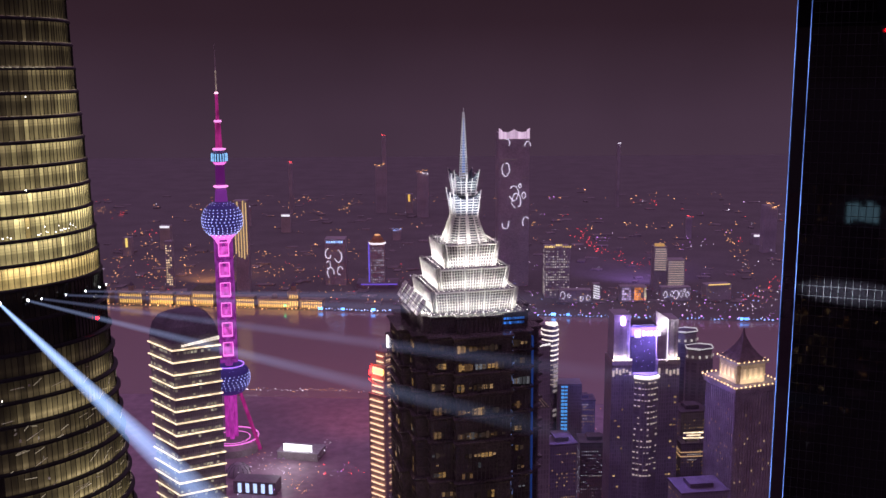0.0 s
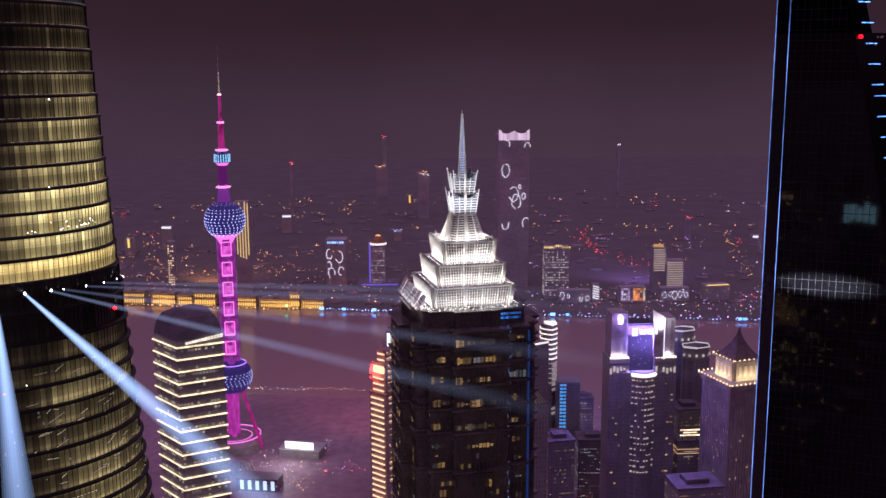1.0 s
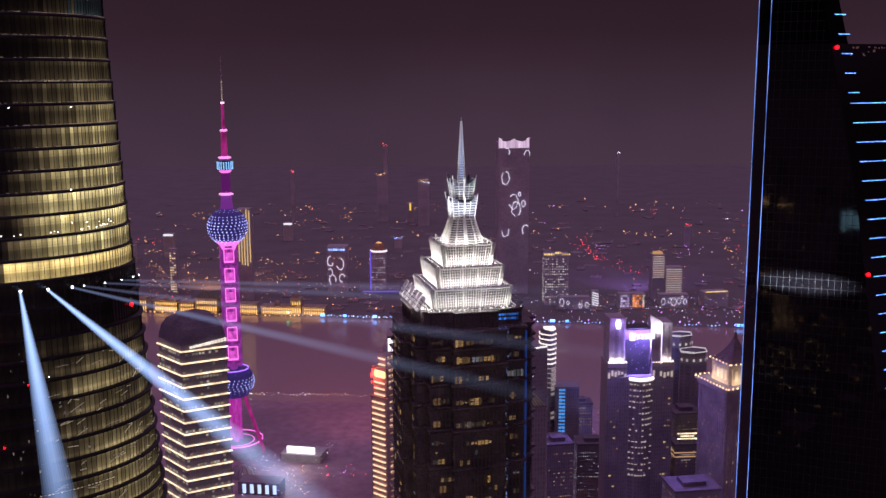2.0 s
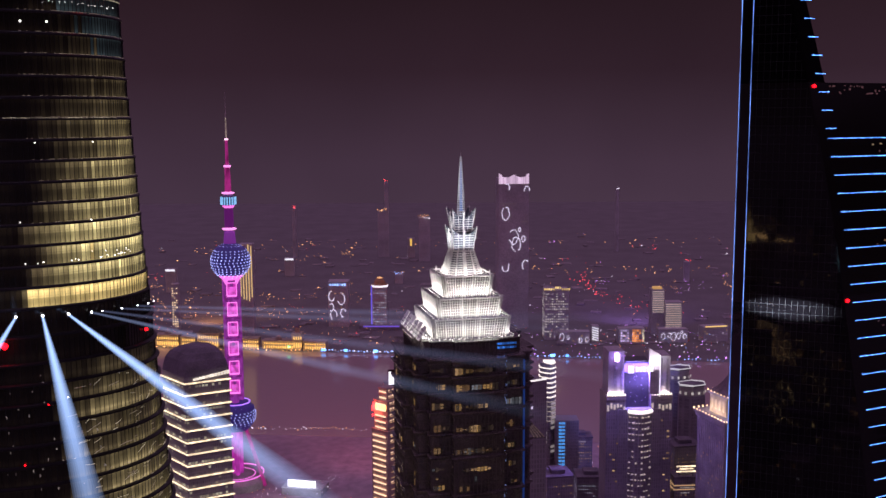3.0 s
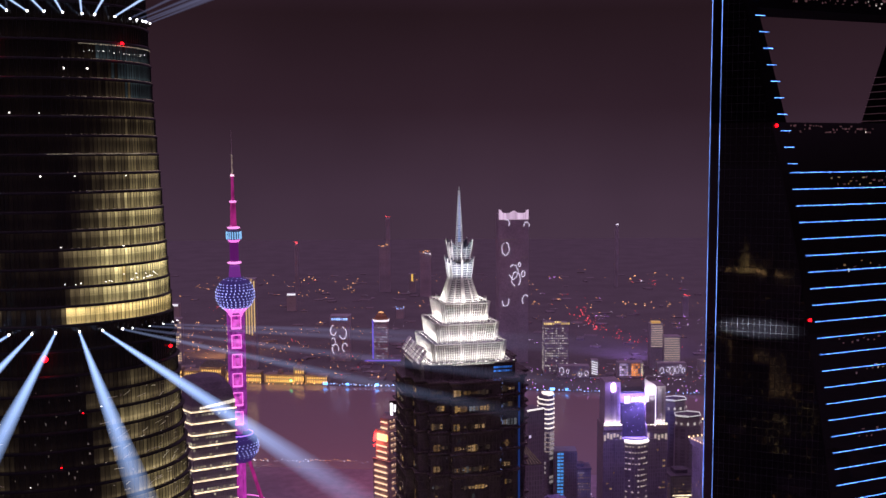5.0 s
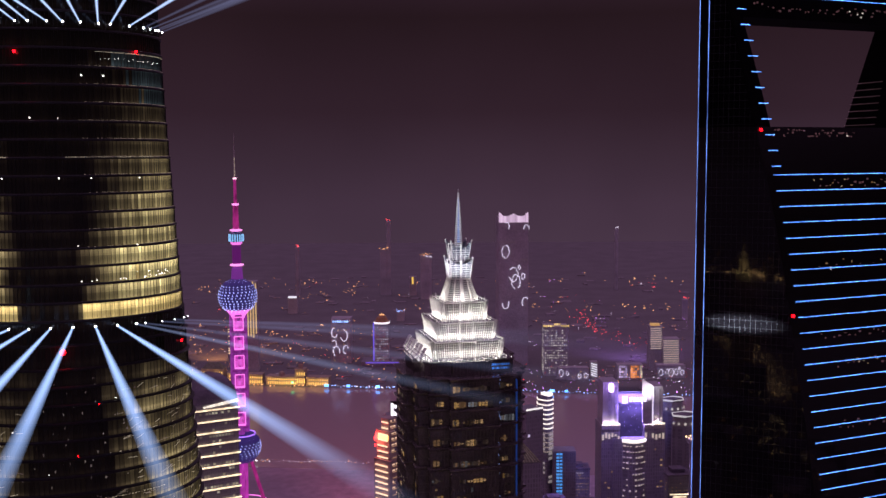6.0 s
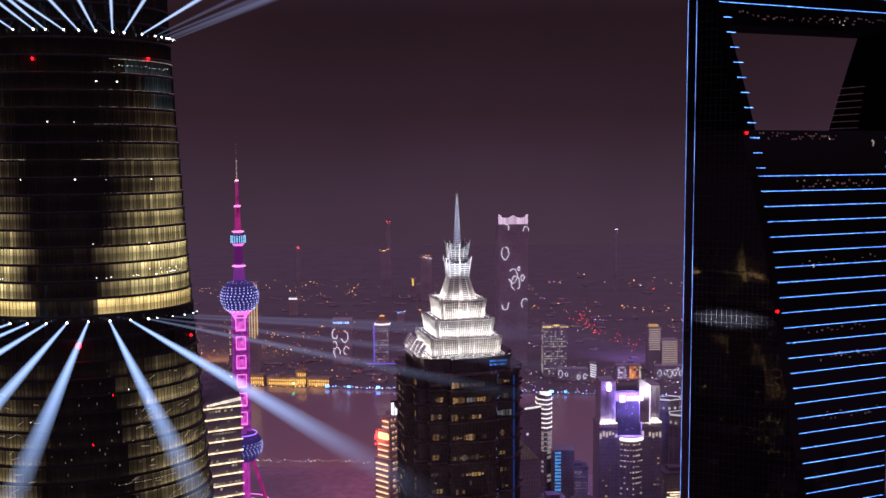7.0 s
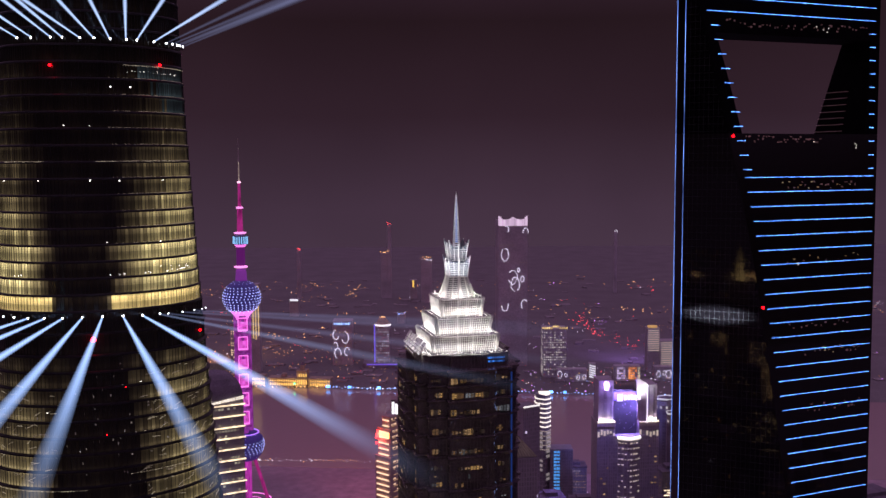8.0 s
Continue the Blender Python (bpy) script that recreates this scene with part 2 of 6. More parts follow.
class Shape:
    """Gathers vertices and faces of one mesh; slots give each face its material."""

    def __init__(self):
        self.v, self.f, self.s = [], [], []

    def face(self, pts, slot=0):
        k = len(self.v)
        self.v += [tuple(p) for p in pts]
        self.f.append(tuple(range(k, k + len(pts))))
        self.s.append(slot)

    def box(self, cx, cy, cz, sx, sy, sz, turn=0.0, slot=0):
        c, s = math.cos(turn), math.sin(turn)
        k = len(self.v)
        for dz in (-0.5, 0.5):
            for dx, dy in ((-0.5, -0.5), (0.5, -0.5), (0.5, 0.5), (-0.5, 0.5)):
                x, y = dx * sx, dy * sy
                self.v.append((cx + x * c - y * s, cy + x * s + y * c, cz + dz * sz))
        for q in ((3, 2, 1, 0), (4, 5, 6, 7), (0, 1, 5, 4), (1, 2, 6, 5), (2, 3, 7, 6), (3, 0, 4, 7)):
            self.f.append(tuple(k + i for i in q))
            self.s.append(slot)

    def bar(self, a, b, w, slot=0):
        """A square bar from a to b."""
        a, b = Vector(a), Vector(b)
        d = (b - a).normalized()
        u = d.orthogonal().normalized() * w / 2
        q = d.cross(u.normalized()) * w / 2
        k = len(self.v)
        for p in (a, b):
            for g in (-u - q, u - q, u + q, -u + q):
                self.v.append(tuple(p + g))
        for f in ((3, 2, 1, 0), (4, 5, 6, 7), (0, 1, 5, 4), (1, 2, 6, 5), (2, 3, 7, 6), (3, 0, 4, 7)):
            self.f.append(tuple(k + i for i in f))
            self.s.append(slot)

    def prism(self, low, high, z0, z1, slot=0, caps=True):
        """A solid between two outlines with the same number of corners."""
        k, n = len(self.v), len(low)
        self.v += [(x, y, z0) for x, y in low] + [(x, y, z1) for x, y in high]
        for i in range(n):
            j = (i + 1) % n
            self.f.append((k + i, k + j, k + n + j, k + n + i))
            self.s.append(slot)
        if caps:
            self.f += [tuple(k + i for i in reversed(range(n))), tuple(k + n + i for i in range(n))]
            self.s += [slot, slot]

    def stack(self, rings, slot=0):
        """One closed body through outlines (corners, height) laid over one another."""
        k, n = len(self.v), len(rings[0][0])
        for pts, z in rings:
            self.v += [(x, y, z) for x, y in pts]
        for j in range(len(rings) - 1):
            for i in range(n):
                i2 = (i + 1) % n
                self.f.append((k + j * n + i, k + j * n + i2, k + (j + 1) * n + i2, k + (j + 1) * n + i))
                self.s.append(slot)
        top = k + (len(rings) - 1) * n
        self.f += [tuple(k + i for i in reversed(range(n))), tuple(top + i for i in range(n))]
        self.s += [slot, slot]

    def lathe(self, profile, seg=32, cx=0.0, cy=0.0, slot=0):
        """A body turned round z from (radius, height) pairs."""
        k = len(self.v)
        for r, z in profile:
            for i in range(seg):
                a = 2 * math.pi * i / seg
                self.v.append((cx + r * math.cos(a), cy + r * math.sin(a), z))
        for j in range(len(profile) - 1):
            for i in range(seg):
                i2 = (i + 1) % seg
                self.f.append((k + j * seg + i, k + j * seg + i2, k + (j + 1) * seg + i2, k + (j + 1) * seg + i))
                self.s.append(slot)

    def obj(self, name, mats, parent=None, label="", smooth=False):
        me = bpy.data.meshes.new(name)
        me.from_pydata(self.v, [], self.f)
        for m in (mats if isinstance(mats, (list, tuple)) else [mats]):
            me.materials.append(m)
        if isinstance(mats, (list, tuple)):
            me.polygons.foreach_set("material_index", self.s)
        if smooth:
            me.polygons.foreach_set("use_smooth", [True] * len(self.f))
        me.update()
        ob = new(name, me)
        if parent is not None:
            ob.parent = parent
        if name in SMALL_MANY:
            tagged(ob, kind="stuff")
        if label:
            tagged(ob, label)
        return ob


def thing(name, x, y, z, turn=0.0, label="", category="", group=""):
    ob = new(name)
    ob.empty_display_size = 2.0
    ob.matrix_world = pose(x, y, z, 0, 0, turn)
    return tagged(ob, label, category, group)


def between(table, z):
    zs = [p[0] for p in table]
    return float(np.interp(z, zs, [p[1] for p in table]))


def square(a, b=None):
    b = a if b is None else b
    return [(-a, -b), (a, -b), (a, b), (-a, b)]


def notched(a, c):
    """A square of half-width a whose corners are stepped in by c."""
    return [(-a + c, -a), (a - c, -a), (a - c, -a + c), (a, -a + c), (a, a - c), (a - c, a - c),
            (a - c, a), (-a + c, a), (-a + c, a - c), (-a, a - c), (-a, -a + c), (-a + c, -a + c)]


# ---- ground, river and banks ----
def far_bank(x):
    return 1770 - 0.124 * (x + 405)


def ground_material():
    m = surface("wet_city_ground", (0.215, 0.208, 0.205), 0.9, 0.0, 0.012, 0.14, 0.0, 0.1)
    return m


def water_material():
    m, n, l, p = nodes_of("river_water")
    p.inputs["Base Color"].default_value = (0.42, 0.31, 0.31, 1)
    p.inputs["Roughness"].default_value = 0.13
    tc, a, b, mix, bump = (n.new("ShaderNodeTexCoord"), n.new("ShaderNodeTexNoise"), n.new("ShaderNodeTexNoise"),
                           n.new("ShaderNodeMath"), n.new("ShaderNodeBump"))
    a.inputs["Scale"].default_value, b.inputs["Scale"].default_value = 0.09, 0.012
    for t in (a, b):
        t.inputs["Detail"].default_value = 4
        l.new(tc.outputs["Object"], t.inputs["Vector"])
    mix.operation = "ADD"
    l.new(a.outputs["Fac"], mix.inputs[0])
    l.new(b.outputs["Fac"], mix.inputs[1])
    l.new(mix.outputs[0], bump.inputs["Height"])
    bump.inputs["Strength"].default_value, bump.inputs["Distance"].default_value = 0.3, 0.7
    l.new(bump.outputs[0], p.inputs["Normal"])
    return m


g = Shape()
g.face([(-40000, -30000, 0), (40000, -30000, 0), (40000, 45000, 0), (-40000, 45000, 0)])
tagged(g.obj("ground", ground_material()), "dark wet city ground reaching to the horizon", "ground", kind="structure")
w = Shape()
w.prism([(-3000, 1300), (-420, 1285), (150, 1235), (700, 1190), (3000, 800), (3000, far_bank(3000)), (-3000, far_bank(-3000))],
        [(-3000, 1300), (-420, 1285), (150, 1235), (700, 1190), (3000, 800), (3000, far_bank(3000)), (-3000, far_bank(-3000))], -3, 0.4)
tagged(w.obj("water", water_material()), "broad dark river with purple night glow", "river", kind="structure")
q = Shape()
q.prism([(-3000, 250), (3000, 250), (3000, 801), (700, 1191), (150, 1236), (-420, 1286), (-3000, 1301)],
        [(-3000, 250), (3000, 250), (3000, 801), (700, 1191), (150, 1236), (-420, 1286), (-3000, 1301)], -2, 0.25)
tagged(q.obj("pavement", surface("pale_quay_paving", (0.40, 0.29, 0.35), 0.5, 0.0, 0.006, 0.3, 0.0, 0.5)), "pale stone paving of the near bank", "pavement", kind="structure")
# ---- the round glass tower with ring ledges ----
TC = (-104.6, 202.8)
FACE = math.atan2(-81.3 - TC[1], 2.6 - TC[0])      # the side that the camera sees
FLOOR = 4.8
SILL, BAND, CROWN_SILL = 393.0, 380.2, 465.0     # foot of the golden storeys, of the dark machine storeys, and of the dark crown
RADII = [(0, 44.0), (250, 40.4), (300, 37.2), (320, 35.5), (340, 33.9), (360, 32.4), (376, 31.4), (392, 30.4), (406, 29.4), (425, 28.4), (445, 27.2), (465, 26.2), (490, 25.2), (560, 23.2), (632, 21.0)]
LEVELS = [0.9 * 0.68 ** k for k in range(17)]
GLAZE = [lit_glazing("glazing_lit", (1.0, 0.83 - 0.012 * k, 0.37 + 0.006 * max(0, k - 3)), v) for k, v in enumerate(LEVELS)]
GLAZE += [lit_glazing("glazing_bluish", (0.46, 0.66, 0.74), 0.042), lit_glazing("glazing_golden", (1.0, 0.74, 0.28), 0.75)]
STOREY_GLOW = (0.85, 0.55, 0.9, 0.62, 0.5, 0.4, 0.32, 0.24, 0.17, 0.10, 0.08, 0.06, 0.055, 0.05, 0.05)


rng = random.Random(4)


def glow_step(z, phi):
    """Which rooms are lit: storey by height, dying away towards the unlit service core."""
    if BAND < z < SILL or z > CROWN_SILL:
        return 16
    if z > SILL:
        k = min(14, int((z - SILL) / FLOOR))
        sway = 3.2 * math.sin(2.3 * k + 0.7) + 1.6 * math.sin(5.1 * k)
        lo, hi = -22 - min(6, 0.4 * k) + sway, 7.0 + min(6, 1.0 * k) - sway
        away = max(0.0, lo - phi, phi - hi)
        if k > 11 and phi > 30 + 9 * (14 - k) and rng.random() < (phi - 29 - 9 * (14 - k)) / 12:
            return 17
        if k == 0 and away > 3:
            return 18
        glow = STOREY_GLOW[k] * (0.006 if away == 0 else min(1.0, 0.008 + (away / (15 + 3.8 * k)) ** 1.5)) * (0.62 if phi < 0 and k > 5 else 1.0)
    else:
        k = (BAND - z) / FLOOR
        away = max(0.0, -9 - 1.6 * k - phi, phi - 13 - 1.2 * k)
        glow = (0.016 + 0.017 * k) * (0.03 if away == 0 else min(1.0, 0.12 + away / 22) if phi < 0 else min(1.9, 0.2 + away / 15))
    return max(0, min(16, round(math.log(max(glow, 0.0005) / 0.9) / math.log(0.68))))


tower = thing("glass_skyscraper", TC[0], TC[1], 0, math.degrees(FACE),
              "tall round glass tower with dark ring ledges and warm lit storeys", "skyscraper")
DEEP = 0.75      # the plan is an oval, flatter on the side of the glass front
tower.matrix_world = tower.matrix_world @ Matrix.Diagonal((DEEP, 1, 1, 1))


def bearing(d):
    """Turn of a spot on the flattened front, in radians from its middle."""
    return math.radians(d - 4.5 * math.cos(math.radians(d)))


def on_tower(z, b, out):
    """A place in the world, out metres before the glass at height z and turn b."""
    r = between(RADII, z) + out
    x, y = DEEP * r * math.cos(b), r * math.sin(b)
    return Vector((TC[0] + x * math.cos(FACE) - y * math.sin(FACE), TC[1] + x * math.sin(FACE) + y * math.cos(FACE), z))


PANES = 160
levels = [0.0] + [BAND - FLOOR * k for k in range(78, 0, -1)] + [BAND, 386.6] + [SILL + FLOOR * k for k in range(49)] + [628.4]
pane_spots = []
for z0, z_top in zip(levels, levels[1:]):
    r, seen = between(RADII, (z0 + z_top) / 2), 290 < z0 < 500
    n = PANES if seen else 40
    s, fins = Shape(), Shape()
    for j in range(n):
        a0, a1 = 2 * math.pi * j / n, 2 * math.pi * (j + 1) / n
        phi = math.degrees((a0 + a1) / 2)
        phi = phi - 360 if phi > 180 else phi
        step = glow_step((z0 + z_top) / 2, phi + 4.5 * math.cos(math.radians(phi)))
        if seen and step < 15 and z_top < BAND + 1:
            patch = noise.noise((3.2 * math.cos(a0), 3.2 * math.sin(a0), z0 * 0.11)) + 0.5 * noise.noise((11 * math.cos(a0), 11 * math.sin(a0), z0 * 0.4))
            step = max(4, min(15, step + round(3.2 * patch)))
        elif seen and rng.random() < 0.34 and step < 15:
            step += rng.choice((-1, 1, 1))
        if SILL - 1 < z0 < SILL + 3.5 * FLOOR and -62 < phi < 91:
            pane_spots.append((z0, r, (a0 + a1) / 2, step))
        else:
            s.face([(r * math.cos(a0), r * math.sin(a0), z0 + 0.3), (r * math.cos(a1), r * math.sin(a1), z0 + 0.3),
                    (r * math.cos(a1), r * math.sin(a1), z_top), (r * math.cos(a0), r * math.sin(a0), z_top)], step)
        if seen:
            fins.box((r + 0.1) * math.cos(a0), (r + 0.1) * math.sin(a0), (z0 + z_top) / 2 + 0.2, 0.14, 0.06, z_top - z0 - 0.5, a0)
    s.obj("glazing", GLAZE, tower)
    if seen:
        fins.obj("mullion", BLACK_METAL, tower)
    ring = Shape()
    out = 1.0 if z0 < 387 else 0.6
    ring.lathe([(r - 1.5, z0 - 0.25), (r + out, z0 - 0.25), (r + out, z0 + 0.15), (r + 0.3, z0 + 0.42), (r - 1.5, z0 + 0.42)], 160 if seen else 40)
    ring.obj("ring_ledge", BLACK_METAL, tower)
cap = Shape()
cap.prism([(20.2 * math.cos(a), 20.2 * math.sin(a)) for a in np.linspace(0, 2 * math.pi, 40, endpoint=False)],
          [(17 * math.cos(a), 17 * math.sin(a)) for a in np.linspace(0, 2 * math.pi, 40, endpoint=False)], 628, 632)
cap.obj("roof", ROOF_GREY, tower)
# single panes of the brightest storeys
pane_mesh = {}
for z0, r, a, step in pane_spots:
    key = (round(z0, 2), step)
    if key not in pane_mesh:
        h = r * math.tan(math.pi / PANES) * 0.97
        p = Shape()
        p.box(0, 0, (FLOOR + 0.3) / 2, 0.06, 2 * h, FLOOR - 0.3)
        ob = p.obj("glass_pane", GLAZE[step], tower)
        pane_mesh[key] = ob.data
    else:
        ob = new("glass_pane", pane_mesh[key])
        ob.parent = tower
    ob.matrix_local = pose(r * math.cos(a), r * math.sin(a), z0, 0, 0, math.degrees(a))
# room lamps that shine through the glass
spots = Shape()


def room_lamp(d, z, size):
    b = bearing(d)
    r = between(RADII, z) + 0.35
    spots.lathe([(0.0, z - 0.36 * size), (0.3 * size, z - 0.2 * size), (0.36 * size, z), (0.3 * size, z + 0.2 * size), (0.0, z + 0.36 * size)], 8, r * math.cos(b), r * math.sin(b))


for d, z, size in ((13.6, 458, 0.7), (25.5, 458.1, 0.66), (-14.2, 446.8, 0.66), (0.6, 446.7, 0.4), (0, 431.0, 0.6), (16.2, 430.9, 0.42), (43.5, 430.8, 0.36),
                   (8, 413, 0.6), (39, 412.6, 0.42), (-31, 431.0, 0.42), (-63, 431.0, 0.4), (-9, 352.5, 0.34), (22, 371.5, 0.4), (46, 361, 0.4), (-26, 364, 0.42)):
    room_lamp(d, z, size)
for d in list(range(24, 60, 3)) + [62, 64, 70]:
    room_lamp(d + rng.uniform(-1, 1), 462.6 + rng.uniform(-0.3, 0.3), 0.26)
for d in (-50, -46, -44, 9, 14, 16, 28, 29.5, 31, 42, 43, 50, 52, 53.5, 55, 57):
    room_lamp(d + rng.uniform(-0.5, 0.5), SILL + 2 * FLOOR + rng.uniform(0.7, 1.2), rng.uniform(0.3, 0.55))
for _ in range(12):
    room_lamp(rng.uniform(38, 62), SILL + 2 * FLOOR + rng.uniform(0.9, 2.6), rng.uniform(0.2, 0.4))
spots.obj("room_lamp", light_mat("room_lamp_light", (1.0, 0.96, 0.88), 3.0, 0.7), tower)
strip = Shape()
for z, lo, hi in ((436.4, 4, 62), (436.4, -62, -27), (464.3, 22, 84), (341.0, -62, -6), (344.5, 15, 44)):
    for d in np.arange(lo, hi, 1.5):
        b = bearing(d)
        r = between(RADII, z) + 0.4
        strip.box(r * math.cos(b), r * math.sin(b), z + 0.1, 0.12, 0.5, 0.12, b)
strip.obj("light_strip", light_mat("storey_light_strip", (1.0, 0.88, 0.6), 0.3, 0.95), tower)
# faint lit sills of the dim upper storeys
sills = Shape()
for k in range(4, 15):
    z = SILL + FLOOR * k + 0.5
    for d in np.arange(12, 86, 1.1):
        if rng.random() < min(0.9, (d - 8) / 26):
            b, r = bearing(d), between(RADII, z) + 0.12
            sills.box(r * math.cos(b), r * math.sin(b), z, 0.12, rng.uniform(0.25, 0.62), 0.09, b)
tagged(sills.obj("storey_sill", light_mat("sill_glow", (1.0, 0.86, 0.6), 0.1, 0.95), tower, "faint lit sills of the upper storeys"), kind="stuff")
lines = Shape()
for _ in range(420):
    k = rng.uniform(-18, -1.2)
    a = math.radians(rng.choice((rng.uniform(14, 88), rng.uniform(14, 88), rng.uniform(-70, -28))))
    z = BAND + k * FLOOR
    r = between(RADII, z) + 0.16
    b, dz = a + rng.uniform(0.03, 0.09), rng.uniform(-0.5, 1.3)
    lines.bar((r * math.cos(a), r * math.sin(a), z), (r * math.cos(b), r * math.sin(b), z + dz), 0.09)
tagged(lines.obj("stair_light", light_mat("stair_light_line", (1.0, 0.88, 0.62), 0.2, 0.95), tower, "thin lit stair lines behind the glass"), kind="stuff")
# reflected glints on the lower glass, put in as small glowing boxes
glints = Shape()
for _ in range(100):
    z, a = rng.uniform(310, 378), math.radians(rng.gauss(4, 16))
    r = between(RADII, z) + 0.3
    glints.box(r * math.cos(a), r * math.sin(a), z, 0.12, rng.uniform(0.1, 0.34), rng.uniform(0.12, 0.7), a)
tagged(glints.obj("reflected_glints", light_mat("painted_reflection_glint", (0.9, 0.82, 0.66), 0.09, 0.98), tower, "small painted reflections on the lower glass"), kind="stuff")
for z, d in ((385.0, -1.0), (383.6, 67.0), (463.9, -21.8), (465.1, 47.0), (370.5, 14), (357, 4)):
    b, r = bearing(d), between(RADII, z) + 0.75
    q = Shape()
    sz = 0.85 if z == 385.0 else 0.45 if z > BAND else 0.22
    q.lathe([(0.0, z - sz), (0.7 * sz, z - 0.6 * sz), (sz, z), (0.7 * sz, z + 0.6 * sz), (0, z + sz)], 10, r * math.cos(b), r * math.sin(b))
    q.obj("warning_lamp", RED_LAMP, tower, "red warning lamp")


for z, d, watts in ((385.0, -1.0, 700), (463.9, -21.8, 200), (465.1, 47.0, 200)):
    rl = bpy.data.lights.new("warning_light", "POINT")
    rl.energy, rl.color, rl.shadow_soft_size = watts, (1.0, 0.02, 0.03), 0.5
    new("warning_light", rl).matrix_world = Matrix.Translation(on_tower(z, bearing(d), 1.9))


def searchlight(z, d, size):
    x, y, z = on_tower(z, bearing(d), 1.3)
    lampy = thing("searchlight", x, y, z, math.degrees(FACE) + d, "small white searchlight on the tower ledge", "searchlight", "searchlights round the tower")
    h = Shape()
    h.lathe([(0.45, -0.9), (0.45, -0.5), (0.12, -0.45), (0.12, -0.1), (0.4, -0.05), (0.4, 0.15), (0.0, 0.2)], 10)
    housing = h.obj("housing", BLACK_METAL, lampy)
    q = Shape()
    q.lathe([(r_ * size, 0.06 + h_ * size) for r_, h_ in ((0.0, -0.36), (0.26, -0.22), (0.34, 0.04), (0.26, 0.28), (0, 0.36))], 12, 0.35, 0)
    q.obj("lens", WHITE_LAMP, housing, "glowing white lens")
    return Vector((x, y, z)), FACE + math.radians(d)


scene.cycles.transparent_max_bounces = 48
# no mist is built; its scattered light is put into these glowing cones
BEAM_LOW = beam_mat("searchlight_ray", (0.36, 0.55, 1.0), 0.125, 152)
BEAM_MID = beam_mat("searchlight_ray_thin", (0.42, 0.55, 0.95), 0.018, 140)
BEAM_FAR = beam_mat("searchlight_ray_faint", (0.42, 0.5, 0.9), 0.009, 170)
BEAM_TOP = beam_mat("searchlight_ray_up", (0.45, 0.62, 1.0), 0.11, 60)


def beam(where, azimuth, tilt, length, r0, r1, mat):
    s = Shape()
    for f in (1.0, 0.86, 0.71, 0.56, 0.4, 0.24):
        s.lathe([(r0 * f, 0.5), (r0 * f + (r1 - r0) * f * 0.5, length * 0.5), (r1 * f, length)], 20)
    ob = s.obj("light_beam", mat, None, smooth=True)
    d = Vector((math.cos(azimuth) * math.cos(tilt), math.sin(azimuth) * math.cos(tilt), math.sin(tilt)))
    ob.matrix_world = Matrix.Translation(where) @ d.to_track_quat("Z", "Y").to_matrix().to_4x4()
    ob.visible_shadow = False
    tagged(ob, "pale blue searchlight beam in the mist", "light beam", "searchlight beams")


# lower ring: bearing of the lamp, bearing of its beam
LOW_LAMPS = ((-66, None), (-56, None), (-46, None), (-36, -43), (-26, -33), (-16, -23), (-6, -12.5), (4, -7), (14, 5), (24, 18.5), (33.5, 46), (38.5, 62), (48.5, 84), (58.5, 90), (68.5, None), (76, None))
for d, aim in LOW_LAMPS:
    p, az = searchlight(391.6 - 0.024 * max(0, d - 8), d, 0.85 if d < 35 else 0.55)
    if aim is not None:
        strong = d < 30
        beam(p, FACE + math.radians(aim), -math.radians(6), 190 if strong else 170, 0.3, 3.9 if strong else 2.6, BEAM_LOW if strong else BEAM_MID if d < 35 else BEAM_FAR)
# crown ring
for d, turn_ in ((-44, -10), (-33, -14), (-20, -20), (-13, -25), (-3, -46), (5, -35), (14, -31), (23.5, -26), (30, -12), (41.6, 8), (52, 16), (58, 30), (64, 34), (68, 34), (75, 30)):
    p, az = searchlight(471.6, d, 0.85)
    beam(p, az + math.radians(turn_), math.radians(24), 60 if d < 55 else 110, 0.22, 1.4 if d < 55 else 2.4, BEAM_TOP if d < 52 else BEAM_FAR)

# ---- the tall dark tower with the opening at its top ----
L0 = Vector((79.86, 216.15))
WA = math.radians(-22)
UA = Vector((math.cos(WA), math.sin(WA)))           # along the wall that faces the camera
UB = Vector((-UA.y, UA.x))                          # along the wall beside it
SIDE = 58.0
CUT = [(0, 57.0), (200, 50.5), (334, 33.0), (356, 29.9), (376, 26.7), (408, 21.5), (430, 16.9), (452, 12.0), (468, 8.2), (483, 4.5), (492, 2.4)]


def plan(u, v):
    p = L0 + UA * u + UB * v
    return (p.x, p.y)


def section(z):
    """The square with both free corners cut off along the diagonal, the kept corners blunted."""
    s = min(between(CUT, z), SIDE - 0.8)
    return [plan(-3.1, 3.6), plan(0.0, 0.0), plan(s, 0), plan(SIDE, SIDE - s), plan(SIDE, SIDE), plan(SIDE - 3.6, SIDE + 3.1), plan(SIDE - 3.1 - s, SIDE + 3.1), plan(-3.1, 6.2 + s)]


def on_cut(z, w, out=0.0):
    """A place on the sloping face towards the camera: w runs 0 to 1 from its near edge to its far one."""
    s = between(CUT, z)
    x, y = plan(s + (SIDE - s) * w + out * 0.7071, (SIDE - s) * w - out * 0.7071)
    return (x, y, z)


